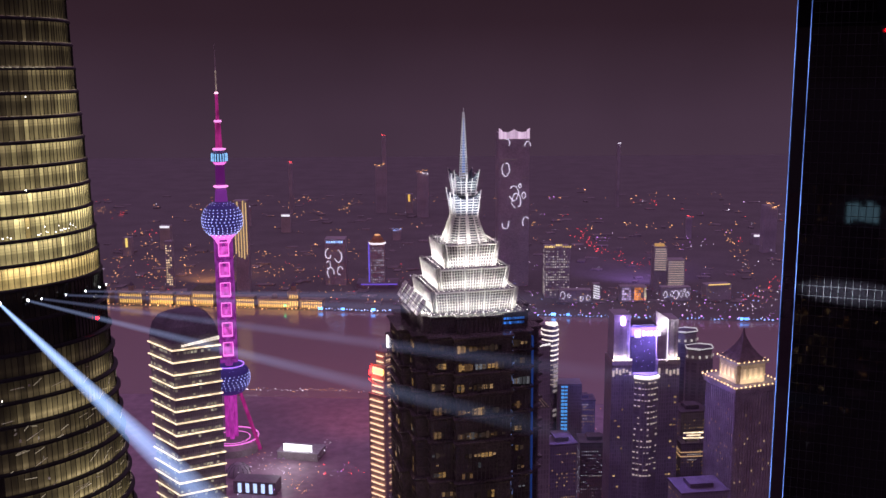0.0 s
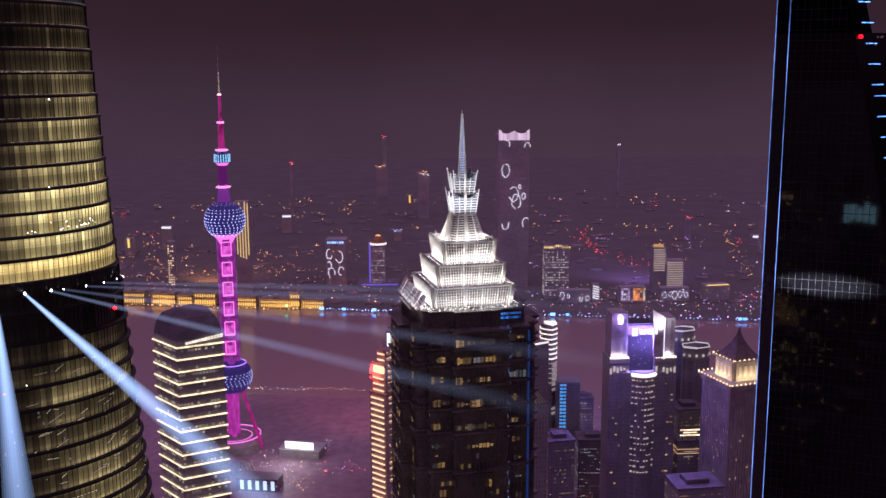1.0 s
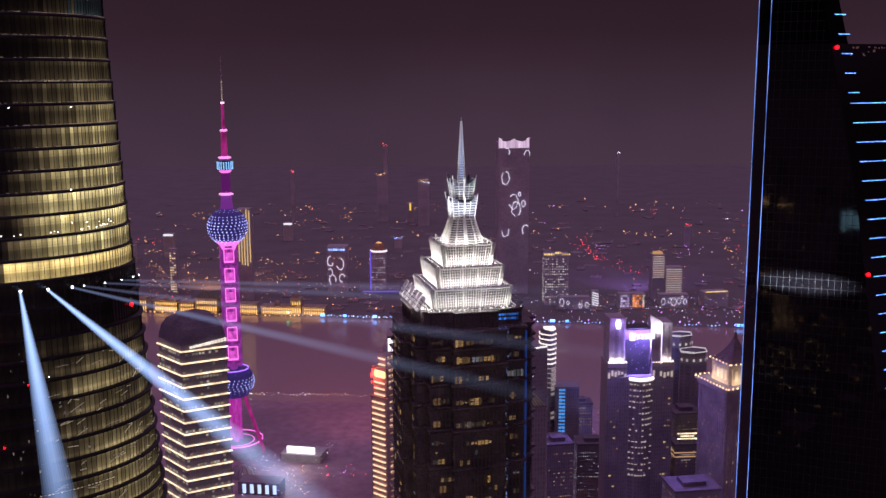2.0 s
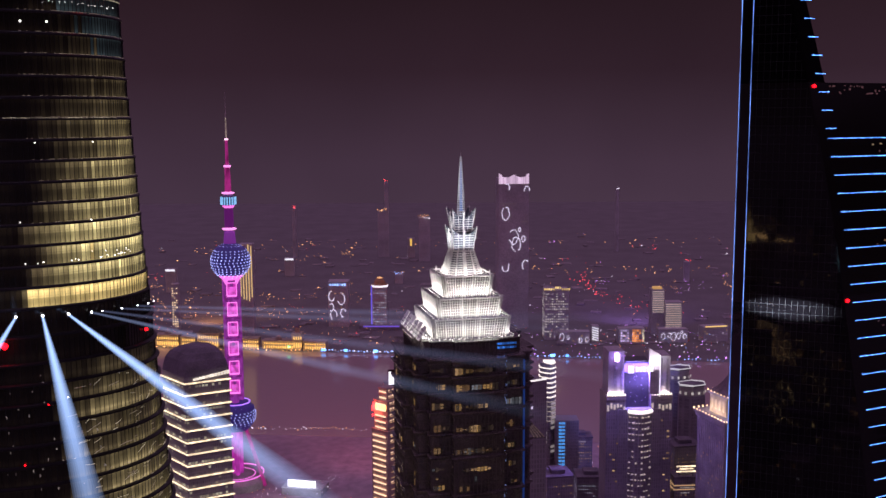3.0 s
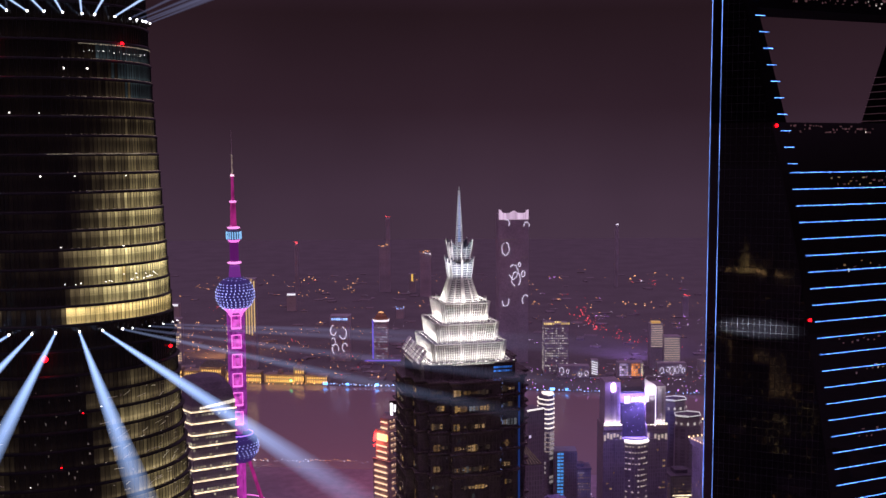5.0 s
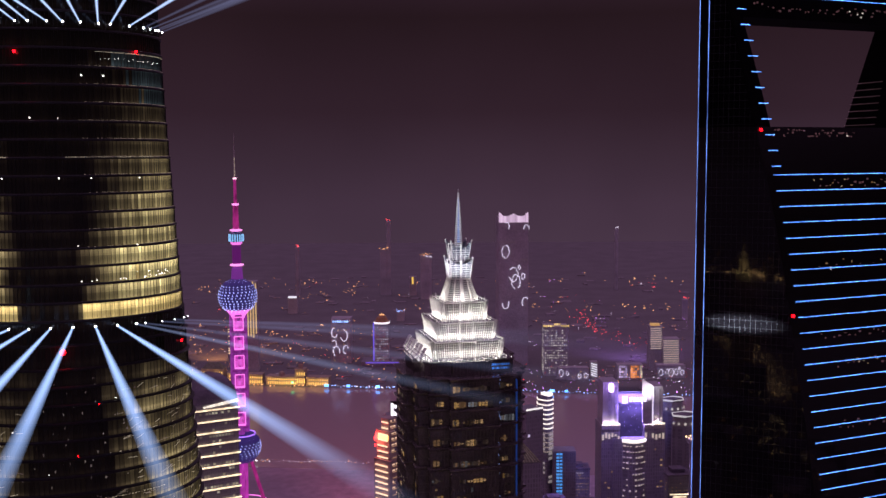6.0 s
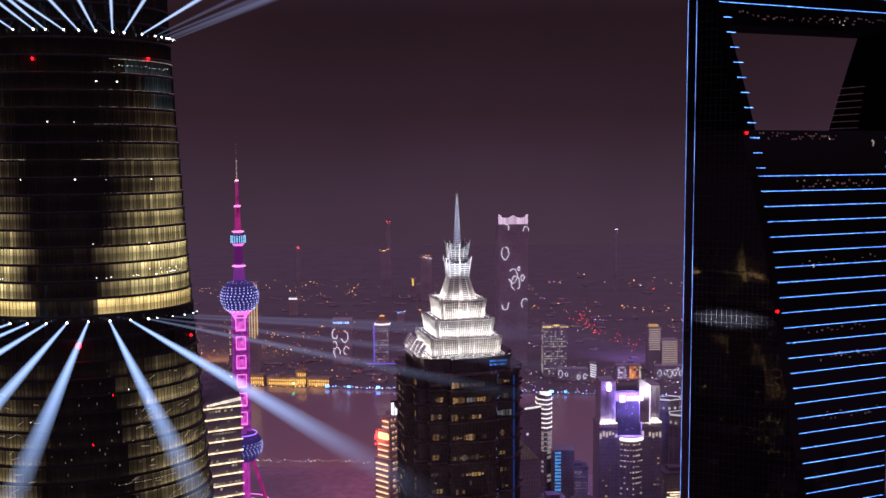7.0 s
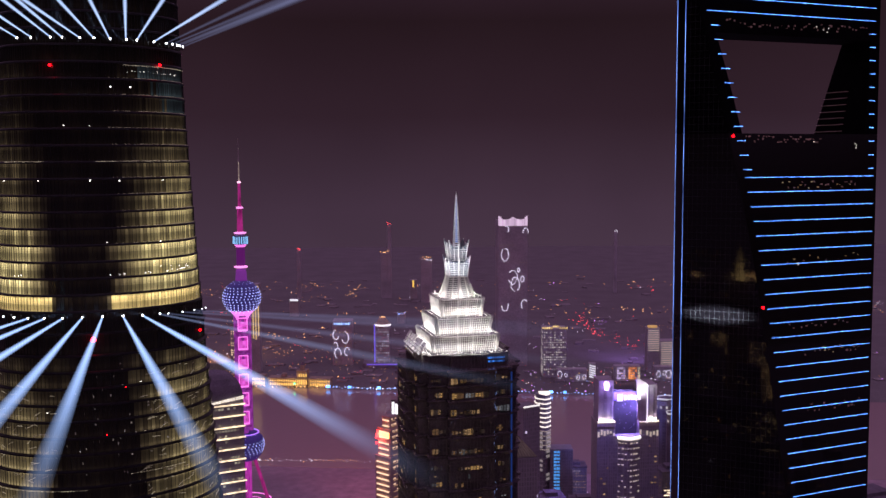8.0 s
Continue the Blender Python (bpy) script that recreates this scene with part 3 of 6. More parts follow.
opener = thing("opening_top_skyscraper", 0, 0, 0, 0, "dark glass skyscraper with a trapezoid opening and blue light lines", "skyscraper")
HOLE_LO, HOLE_HI = 444.2, 476.2
SOOT = surface("black_coated_panel", (0.003, 0.0026, 0.003), 0.9, 0.0, 0.3, 0.4, 0.0, 0.04)
sh = Shape()
sh.stack([(section(a), a) for a in (0, 120, 200, 260, 300, 336, 353, 372, 388, 403, 417, 430, HOLE_LO)])
sh.obj("shaft", DARK_GLASS, opener)
up = Shape()
up.stack([(section(a), a) for a in (HOLE_HI, 482, 492)])
up.obj("top_bridge", SOOT, opener)


def jamb(side):
    """The leg beside the opening; the opening is wide above and narrow below."""
    s = Shape()
    rows = []
    for z in (HOLE_LO, 455, 466, HOLE_HI):
        c = between(CUT, z)
        w = 0.055 + 0.03 * (HOLE_HI - z) / (HOLE_HI - HOLE_LO)
        m = (SIDE - c) * w
        if side == 0:
            rows.append(([plan(-3.1, 3.6), plan(0, 0), plan(c, 0), plan(c + m, m), plan(m - 3.1, c + m + 6.2), plan(-3.1, c + 6.2)], z))
        else:
            rows.append(([plan(SIDE, SIDE), plan(SIDE - 3.6, SIDE + 3.1), plan(SIDE - 3.1 - c, SIDE + 3.1), plan(SIDE - 3.1 - c - m, SIDE + 3.1 - m), plan(SIDE - m, SIDE - c - m), plan(SIDE, SIDE - c)], z))
    s.stack(rows)
    s.obj("jamb", SOOT, opener)


jamb(0)
jamb(1)
for u, v in ((0, 0), (-3.1, 3.6)):
    s = Shape()
    x, y = plan(u - 0.05, v - 0.1)
    s.box(x, y, 246, 0.13, 0.13, 492, WA)
    s.obj("edge_light", PALE_BLUE_LED, opener, "thin vertical blue light line")
def along(z, metres):
    """The fraction of the sloping face's width that lies so many metres (along the near wall) from its edge."""
    return metres / (SIDE - between(CUT, z))


z = 430.2
while z > 200:
    s = Shape()
    s.bar(on_cut(z, along(z, 1.9), 0.18), on_cut(z, 0.972, 0.12), 0.115)
    s.obj("storey_light", BLUE_LED, opener, "bright blue storey light line")
    z -= 4.625
for k in range(11):
    z = 432.7 + 4.58 * k
    for w0, w1 in ((along(z, 1.9), along(z, 4.3)), (0.936, 0.974)):
        s = Shape()
        s.bar(on_cut(z, w0, 0.18), on_cut(z, w1, 0.12), 0.13)
        s.obj("short_light", BLUE_LED, opener, "short blue light line")
for z in (483.1, 487.6, 491.6):
    s = Shape()
    s.bar(on_cut(z, along(z, 1.7), 0.18), on_cut(z, 0.974, 0.12), 0.115)
    s.obj("storey_light", BLUE_LED, opener, "bright blue storey light line")
for z, w in ((443.3, along(443.3, 1.0)), (389.2, along(389.2, 0.6))):
    s = Shape()
    x, y, _ = on_cut(z, w, 0.3)
    s.lathe([(0, z - 0.5), (0.4, z - 0.3), (0.5, z), (0.4, z + 0.3), (0, z + 0.5)], 10, x, y)
    s.obj("warning_lamp", RED_LAMP, opener, "red warning lamp")
# storey joints of the near wall
WALL_BAR = surface("dark_facade_bar", (0.035, 0.036, 0.04), 0.7, 0.0, 0.3, 0.4, 0.0, 0.1)
for k in range(90):
    z = 488.7 - 2.305 * k
    c = between(CUT, z)
    s = Shape()
    s.bar((*plan(0.3, -0.06), z), (*plan(c - 0.5, -0.06), z), 0.07)
    s.obj("storey_joint", WALL_BAR, opener)
# upright bars of the near wall, and the searchlight of the round tower that falls on it
for i in range(1, 23):
    u = 1.5 * i
    top = 491.0
    while between(CUT, top) < u + 0.4:
        top -= 2.0
    s = Shape()
    s.bar((*plan(u, -0.05), 200), (*plan(u, -0.05), top), 0.06)
    s.obj("upright_bar", WALL_BAR, opener)
sl = bpy.data.lights.new("wall_searchlight", "SPOT")
sl.energy, sl.color, sl.spot_size, sl.spot_blend, sl.shadow_soft_size = 2.6e7, (0.80, 0.90, 1.0), radians(3.9), 1.0, 0.4
tx, ty = plan(11.0, 0)
new("wall_searchlight", sl).matrix_world = look((-70.8, 204.6, 391.8), (tx, ty, 386.2)) @ Matrix.Diagonal((1, 0.6, 1, 1))


# lit rooms behind the near wall of the dark tower, and lamps round the opening
rngw = random.Random(5)
ROOM = [light_mat("straw_room_light", (1.0, 0.78, 0.38), 0.16, 0.9), light_mat("amber_room_light", (1.0, 0.62, 0.25), 0.12, 0.9)]
DIM_ROOM = light_mat("dim_grey_room_light", (1.0, 0.62, 0.5), 0.022, 0.8)
for z, w0, w1, n_, lamp in ((479.6, 0.12, 0.95, 40, 0), (442.4, 0.08, 0.6, 34, 0), (427.6, 0.3, 0.85, 24, 1), (404.0, 0.25, 0.9, 10, 1), (383.0, 0.2, 0.8, 12, 0), (374.0, 0.3, 0.9, 18, 1), (356.0, 0.3, 0.9, 14, 0)):
    for i in range(n_):
        s = Shape()
        x, y, zz = on_cut(z + rngw.choice((-0.9, 0.0, 0.9)) + rngw.uniform(-0.2, 0.2), w0 + (w1 - w0) * (i + rngw.uniform(0.1, 0.9)) / n_, 0.06)
        s.box(x, y, zz, rngw.uniform(0.25, 0.9), 0.1, rngw.uniform(0.15, 0.6), math.radians(23))
        s.obj("office_window", ROOM[rngw.randrange(2)] if lamp and rngw.random() < 0.35 else DIM_ROOM, opener)
for w, z in ((0.62, 479.9), (0.66, 479.0), (0.68, 478.2), (0.69, 479.6), (0.84, 441.0), (0.845, 439.6), (0.85, 440.4), (0.55, 441.6), (0.35, 402.6), (0.352, 402.0)):
    s = Shape()
    x, y, zz = on_cut(z, w, 0.1)
    s.box(x, y, zz, 0.35, 0.12, 0.35, math.radians(23))
    s.obj("room_lamp", light_mat("white_room_lamp", (1.0, 0.9, 0.75), 0.8), opener, "small white room lamp")
# slats on the reveal beside the opening
REVEAL_LIGHT = light_mat("dim_reveal_light", (1.0, 0.7, 0.6), 0.012)
for k in range(7):
    z = 445.6 + 2.3 * k
    c = between(CUT, z)
    m = (SIDE - c) * (0.055 + 0.03 * (HOLE_HI - z) / (HOLE_HI - HOLE_LO)) + 0.12
    s = Shape()
    a_, b_ = Vector((*plan(SIDE - m, SIDE - c - m), z)), Vector((*plan(SIDE - 3.1 - c - m, SIDE + 3.1 - m), z))
    s.bar(a_.lerp(b_, 0.45), b_, 0.12)
    s.obj("reveal_slat", REVEAL_LIGHT, opener, "dim lit slat beside the opening")
# ---- the stepped tower with the white lit crown ----
JT = 14.0
JX, JY = 8.2, 380.0
jin = thing("stepped_crown_skyscraper", JX, JY, 0, JT, "dark stepped skyscraper with a white floodlit crown and spire", "skyscraper")


def stepped(a, h1, d, h2):
    """A square of half-width a with stepped corners: a middle bay half h1 wide, bays beside it set back by d and ending at h2."""
    q = [(a, h1), (a - d, h1), (a - d, h2), (h2, h2), (h2, a - d), (h1, a - d), (h1, a)]
    out = []
    for k in range(4):
        t = math.radians(90 * k)
        for x, y in q:
            out.append((round(x * math.cos(t) - y * math.sin(t), 4), round(x * math.sin(t) + y * math.cos(t), 4)))
    return out


def ribs(shape, a, lo, hi, z0, z1, gap, w):
    """Upright bars on the four sides between the places lo and hi, standing half-way in the wall at depth a."""
    n = max(1, int((hi - lo) / gap))
    for k in range(4):
        t = math.radians(90 * k)
        for i in range(n + 1):
            u = lo + (hi - lo) * i / n
            x, y = u * math.cos(t) + (a + 0.05) * math.sin(t), u * math.sin(t) - (a + 0.05) * math.cos(t)
            shape.bar((x, y, z0), (x, y, z1), w)


H1, SET, H2 = 10.9, 3.6, 19.9
shaft_levels = [0, 40, 80, 118, 152, 184, 212, 238, 261, 281, 297, 306.5, 316, 324, 331, 338]
rngj = random.Random(11)
BRONZE_METAL = surface("bronze_mullion", (0.12, 0.105, 0.10), 0.4, 0.4, 0.3, 0.3)
window_mesh = {}


def window_light(name, colour, strength):
    """A lit room behind glass, each window a little different."""
    m, n, l, p = nodes_of(name)
    m.cycles.emission_sampling = "NONE"
    p.inputs["Base Color"].default_value, p.inputs["Roughness"].default_value = (0.03, 0.03, 0.03, 1), 0.15
    oi, mr, tc, t, mul = n.new("ShaderNodeObjectInfo"), n.new("ShaderNodeMapRange"), n.new("ShaderNodeTexCoord"), n.new("ShaderNodeTexNoise"), n.new("ShaderNodeMath")
    mr.inputs["To Min"].default_value, mr.inputs["To Max"].default_value = 0.04 * strength, 1.7 * strength
    l.new(oi.outputs["Random"], mr.inputs["Value"])
    t.inputs["Scale"].default_value = 1.6
    l.new(tc.outputs["Object"], t.inputs["Vector"])
    mul.operation = "MULTIPLY"
    l.new(mr.outputs[0], mul.inputs[0])
    l.new(t.outputs["Fac"], mul.inputs[1])
    l.new(mul.outputs[0], p.inputs["Emission Strength"])
    p.inputs["Emission Color"].default_value = (*colour, 1)
    return m


# faint glowing panes added among the windows to brighten the dark shaft
SHAFT_LIFT = window_light("dim_shaft_pane", (1.0, 0.66, 0.5), 0.04)
JIN_WIN = [window_light("amber_office_window", (1.0, 0.58, 0.20), 0.40), window_light("straw_office_window", (1.0, 0.62, 0.30), 0.34),
           window_light("amber_low_window", (1.0, 0.55, 0.25), 0.16), window_light("white_office_window", (0.8, 0.85, 0.95), 0.2)]
for k, (z0, z1) in enumerate(zip(shaft_levels, shaft_levels[1:])):
    a = 30.2 - 1.5 * (z0 / 331)
    s = Shape()
    s.stack([(stepped(a - 1.5, H1, SET, H2 - 0.6), z0), (stepped(a - 0.7, H1, SET, H2), z1 - 1.8), (stepped(a + 0.6, H1 + 1.0, SET, H2 + 1.0), z1 - 0.6), (stepped(a + 0.6, H1 + 1.0, SET, H2 + 1.0), z1 - 0.05)])
    shaft = s.obj("shaft", BRONZE_GLASS, jin)
    r = Shape()
    ribs(r, a - 0.85, -H1 + 0.2, H1 - 0.2, z0, z1 - 1.8, 1.55, 0.2)
    for sg in (-1, 1):
        ribs(r, a - 0.85 - SET, min(sg * (H1 + 0.8), sg * (H2 - 0.2)), max(sg * (H1 + 0.8), sg * (H2 - 0.2)), z0, z1 - 1.8, 1.55, 0.2)
    r.obj("rib", BRONZE_METAL, shaft)
    h = Shape()
    z = z0 + 3.6
    while z < z1 - 2:
        h.prism(stepped(a - 0.66, H1 + 0.1, SET, H2 + 0.1), stepped(a - 0.66, H1 + 0.1, SET, H2 + 0.1), z, z + 0.3, caps=False)
        z += 4.0
    h.obj("storey_band", BRONZE_METAL, shaft)
    if z0 > 180:
        for _ in range(34):
            zf = z0 + 4.0 * rngj.randrange(0, max(1, int((z1 - z0 - 2) / 4))) + 2.0
            t = math.radians(90 * rngj.choice((0, 0, 3)))
            if rngj.random() < 0.55:
                u0, dep = rngj.uniform(-H1 + 1, H1 - 4), a - 0.62
            else:
                u0, dep = rngj.choice((-H2 + 1 + rngj.uniform(0, 4), H1 + 1.5 + rngj.uniform(0, 4))), a - 0.62 - SET
            high, mat = rngj.choice((0.6, 1.0, 1.8, 2.2, 3.0)), rngj.choice(JIN_WIN + JIN_WIN[1:3] + [SHAFT_LIFT] * 6)
            for q in range(rngj.choice((1, 1, 1, 2, 2, 3))):
                x, y = u0 + q * 1.55, -dep - 0.06
                key = (high, mat.name)
                if key not in window_mesh:
                    w = Shape()
                    for sg in (-1, 1):
                        for q_ in (-1, 1):
                            w.box(sg * 0.29, 0, q_ * high / 4, 0.5, 0.1, high / 2 - 0.1)
                    ob = w.obj("office_window", mat, jin)
                    window_mesh[key] = ob.data
                else:
                    ob = new("office_window", window_mesh[key])
                    ob.parent = jin
                ob.matrix_local = pose(x * math.cos(t) - y * math.sin(t), x * math.sin(t) + y * math.cos(t), zf, 0, 0, math.degrees(t))
# blue-white glints down the corner recess, put in as small glowing boxes
s = Shape()
for _ in range(70):
    z = 338 - 110 * rngj.random() ** 1.6
    s.box(11.6 + rngj.uniform(-0.5, 1.2), -25.6 - rngj.uniform(0, 0.6), z, rngj.uniform(0.1, 0.35), 0.2, rngj.uniform(0.2, 1.3))
tagged(s.obj("recess_glint", light_mat("recess_glint_light", (0.35, 0.5, 1.0), 0.22, 0.95), jin, "blue-white glints down the corner recess"), kind="stuff")
# a blue reflection put into a glowing corner strip, and the blue window band under the crown
w = Shape()
w.box(21.1, -23.0, 255, 0.4, 1.6, 160, 0)
w.obj("corner_reflection", light_mat("dim_blue_reflection", (0.04, 0.13, 0.6), 0.16), jin, "dim blue reflection painted into the corner recess")
w = Shape()
for i in range(9):
    for j in range(2):
        w.box(9.6 + 1.05 * i, -20.75, 340.2 + 1.7 * j, 0.85, 0.16, 0.9)
w.obj("blue_window_band", light_mat("blue_window", (0.05, 0.25, 0.9), 0.45, 0.9), jin, "band of blue lit windows")
s = Shape()
s.stack([(stepped(23.6, 9.0, 3.0, 18.0), 338), (stepped(23.8, 9.0, 3.0, 18.2), 343.4), (stepped(24.4, 9.6, 3.0, 18.8), 343.7), (stepped(24.4, 9.6, 3.0, 18.8), 344.4)])
s.obj("shoulder", BRONZE_GLASS, jin)
r = Shape()
ribs(r, 23.7, -8.8, 8.8, 338, 343.4, 1.5, 0.3)
r.obj("rib", BRONZE_METAL, jin)
CROWN = ((344.4, 352.4, 16.4, 17.4), (352.4, 360.6, 13.6, 14.8), (360.6, 369.4, 10.4, 11.6))
for z0, z1, a0, a1 in CROWN:
    s = Shape()
    s.prism(notched(a0 - 0.5, 1.6), notched(a1 - 0.5, 1.6), z0, z1 - 0.2)
    crown_wall = s.obj("crown_wall", surface("crown_glazing", (0.075, 0.077, 0.085), 0.35, 0.2, 0.5, 0.4), jin, "pale glazed crown wall")
    for k in range(4):
        t = math.radians(90 * k)
        lat = Shape()

        def turned(u, d, z):
            return (u * math.cos(t) + d * math.sin(t), u * math.sin(t) - d * math.cos(t), z)

        n = int(a0 * 2 / 1.12)
        for i in range(n + 1):
            f = -1 + 2 * i / n
            wide = 0.66 if i in (0, n) or abs(abs(i - n / 2) - n * 0.12) < 0.6 else 0.42 if i % 4 == 0 else 0.26
            lift = 0.5 if wide > 0.6 else 0.15 if wide > 0.4 else 0.0
            lat.bar(turned(f * (a0 - 1.6), a0 - 0.3 + lift / 3, z0), turned(f * (a1 - 1.6), a1 - 0.3 + lift / 3, z1 + lift), wide)
        for j in range(8):
            g_ = j / 7
            a = a0 + (a1 - a0) * g_ - 0.28
            lat.bar(turned(-a + 1.3, a, z0 + (z1 - z0) * g_), turned(a - 1.3, a, z0 + (z1 - z0) * g_), 0.26 if j < 7 else 0.55)
        for f in (-1, 1):
            lat.bar(turned(f * (a0 - 0.9), a0 - 0.9, z0), turned(f * (a1 - 0.7), a1 - 0.7, z1 + 0.9), 0.5)
        lat.obj("lattice", CROWN_METAL, crown_wall, "white metal lattice")
        bulbs = Shape()
        for i in range(15):
            u = (-1 + 2 * (i + 0.5) / 15) * (a0 + 1.4)
            bulbs.box(*turned(u, a0 + 1.9, z0 + 0.35), 0.2, 0.2, 0.24, t)
        bulbs.obj("floodlamp_row", light_mat("floodlamp", (1.0, 0.97, 0.92), 2.0, 0.9), jin, "row of bright floodlamps")
    deck = Shape()
    deck.prism(notched(a0 + 2.6, 1.6), notched(a0 + 2.6, 1.6), z0 - 0.25, z0 + 0.02)
    deck.obj("crown_deck", ROOF_GREY, jin)
rngm = random.Random(3)
clutter = Shape()
for _ in range(70):
    clutter.box(rngm.uniform(-21.5, -17.5), rngm.uniform(-21, 20), 344.6 + rngm.uniform(0, 1.6), rngm.uniform(0.15, 0.42), rngm.uniform(0.15, 0.42), rngm.uniform(0.15, 0.42))
for _ in range(36):
    clutter.box(rngm.uniform(-21, 22), rngm.uniform(-22, -19), 344.6 + rngm.uniform(0, 0.5), 0.3, 0.3, 0.3)
tagged(clutter.obj("deck_lamps", light_mat("deck_white_lamp", (1.0, 0.96, 0.9), 1.6, 0.9), jin, "many small white deck lamps"), kind="stuff")
# lit slanting panels along the west shoulder
for i in range(6):
    u = -17.5 + 6.6 * i
    q = Shape()
    q.prism([(-23.2, u), (-22.7, u), (-22.7, u + 4.6), (-23.2, u + 4.6)], [(-19.6, u + 0.8), (-19.1, u + 0.8), (-19.1, u + 5.4), (-19.6, u + 5.4)], 344.5, 349.5 + 0.5 * (i % 2))
    panel = q.obj("shoulder_panel", CROWN_METAL, jin, "slanting white floodlit panel")
    q = Shape()
    for g_ in (0.25, 0.5, 0.75):
        q.bar((-23.25 + 3.6 * g_, u + 0.8 * g_, 344.5 + 5 * g_), (-23.25 + 3.6 * g_, u + 4.6 + 0.8 * g_, 344.5 + 5 * g_), 0.3)
    q.obj("lattice", ROOF_GREY, panel)
t14 = Matrix.Rotation(radians(JT), 3, "Z")
p_, q_ = t14 @ Vector((-25.6, 0, 0)), t14 @ Vector((-21.0, 0, 0))
area_lamp("shoulder_floodlight", (JX + p_.x, JY + p_.y, 344.2), (JX + q_.x, JY + q_.y, 347.5), 34, 0.5, 1100, (1.0, 0.97, 0.92))
mast = Shape()
for _ in range(46):
    k, u, d = rngm.randrange(4), rngm.uniform(-10.5, 10.5), rngm.uniform(8.5, 11.0)
    t = math.radians(90 * k)
    x, y = u * math.cos(t) + d * math.sin(t), u * math.sin(t) - d * math.cos(t)
    mast.bar((x, y, 369.0), (x, y, 369.4 + rngm.uniform(0.6, 3.2)), 0.12)
mast.obj("roof_mast", CROWN_METAL, jin, "thin white roof mast")
# neck with louvres, two whorls of pointed petals, needle
neck = Shape()
neck.prism(notched(6.6, 1.4), notched(4.1, 0.9), 369.2, 380)
neck.obj("neck_core", surface("neck_glazing", (0.06, 0.07, 0.1), 0.3, 0.3), jin)
for j in range(11):
    z = 369.6 + j * 0.94
    a = 8.1 - 3.2 * (j / 10) ** 0.75
    q = Shape()
    q.prism(notched(a, a * 0.22), notched(a * 0.985, a * 0.22), z, z + 0.34)
    q.obj("louvre", CROWN_METAL, jin)
for k in range(4):
    t = math.radians(90 * k)
    q = Shape()
    for u, w0, w1 in ((0.0, 1.5, 1.1), (-3.4, 0.5, 0.4), (3.4, 0.5, 0.4)):
        low = [(u * 1.3 - w0 / 2, -8.3), (u * 1.3 + w0 / 2, -8.3), (u * 1.3 + w0 / 2, -7.0), (u * 1.3 - w0 / 2, -7.0)]
        high = [(u * 0.8 - w1 / 2, -5.0), (u * 0.8 + w1 / 2, -5.0), (u * 0.8 + w1 / 2, -4.2), (u * 0.8 - w1 / 2, -4.2)]
        q.prism([(x * math.cos(t) - y * math.sin(t), x * math.sin(t) + y * math.cos(t)) for x, y in low],
                [(x * math.cos(t) - y * math.sin(t), x * math.sin(t) + y * math.cos(t)) for x, y in high], 369.2, 379.8)
    q.obj("neck_fin", CROWN_METAL, jin)
PETAL = surface("petal_glazing", (0.09, 0.10, 0.135), 0.4, 0.2, 0.5, 0.2)
core = Shape()
core.prism(notched(3.4, 0.9), notched(2.4, 0.6), 379, 393.5)
core.obj("petal_core", PETAL, jin)
for z0, z1, a0, a1, tip in ((379.4, 387.6, 4.4, 5.3, 1.8), (387.4, 395.0, 3.7, 4.7, 2.2)):
    for k in range(4):
        t = math.radians(90 * k)

        def on_petal(f, z):
            """A place on the leaning petal wall: f runs from -1 to 1 across it."""
            g_ = (z - z0) / (z1 - z0)
            a = a0 + (a1 - a0) * g_
            x, y = f * a, -a
            return (x * math.cos(t) - y * math.sin(t), x * math.sin(t) + y * math.cos(t), z)

        rim = [(-1, z0), (1, z0), (1, z1 + tip), (0.62, z1 - 0.5), (0.2, z1 - 1.3), (0, z1 + 0.6), (-0.2, z1 - 1.3), (-0.62, z1 - 0.5), (-1, z1 + tip)]
        outer = [on_petal(f, z) for f, z in rim]
        inner = [(x * 0.9, y * 0.9, z) for x, y, z in outer]
        q = Shape()
        n = len(rim)
        q.face(outer)
        q.face(list(reversed(inner)))
        for i in range(n):
            i2 = (i + 1) % n
            q.face([inner[i], inner[i2], outer[i2], outer[i]])
        wall = q.obj("petal", PETAL, jin, "pointed pale crown petal")
        b = Shape()
        for j in range(9):
            z = z0 + 0.3 + (z1 + tip - z0) * j / 9.5
            reach = 1.0 if z < z1 - 1.2 else max(0.04, 1 - 0.62 * (1 - (z1 + tip - z) / (tip + 1.2)) * 0.4)
            if z < z1 - 1.2:
                b.bar(on_petal(-1.02, z), on_petal(1.02, z), 0.2)
            else:
                for sg in (-1, 1):
                    b.bar(on_petal(sg * 0.8, z), on_petal(sg * 1.02, z), 0.2)
        for f in (-1, 1):
            b.bar(on_petal(f, z0), on_petal(f, z1 + tip + 0.5), 0.32)
        b.bar(on_petal(0, z0), on_petal(0, z1 + 1.0), 0.55)
        for f in (-0.5, 0.5):
            b.bar(on_petal(f, z0), on_petal(f, z1 - 0.7), 0.2)
        b.obj("petal_rib", CROWN_METAL, wall)
# the rings are given a glow of their own to brighten the needle
NEEDLE_GLOW = light_mat("needle_ring_glow", (0.86, 0.90, 1.0), 0.34)
nd = Shape()
for sx in (-1, 1):
    for sy in (-1, 1):
        nd.bar((1.5 * sx, 1.5 * sy, 391), (0.2 * sx, 0.2 * sy, 419.5), 0.22)
for j in range(26):
    z = 394 + j
    a = 1.3 - 1.05 * (z - 397) / 22.5
    nr = Shape()
    nr.prism(square(a + 0.12), square(a + 0.12), z, z + 0.22)
    nr.obj("needle_ring", NEEDLE_GLOW, jin)
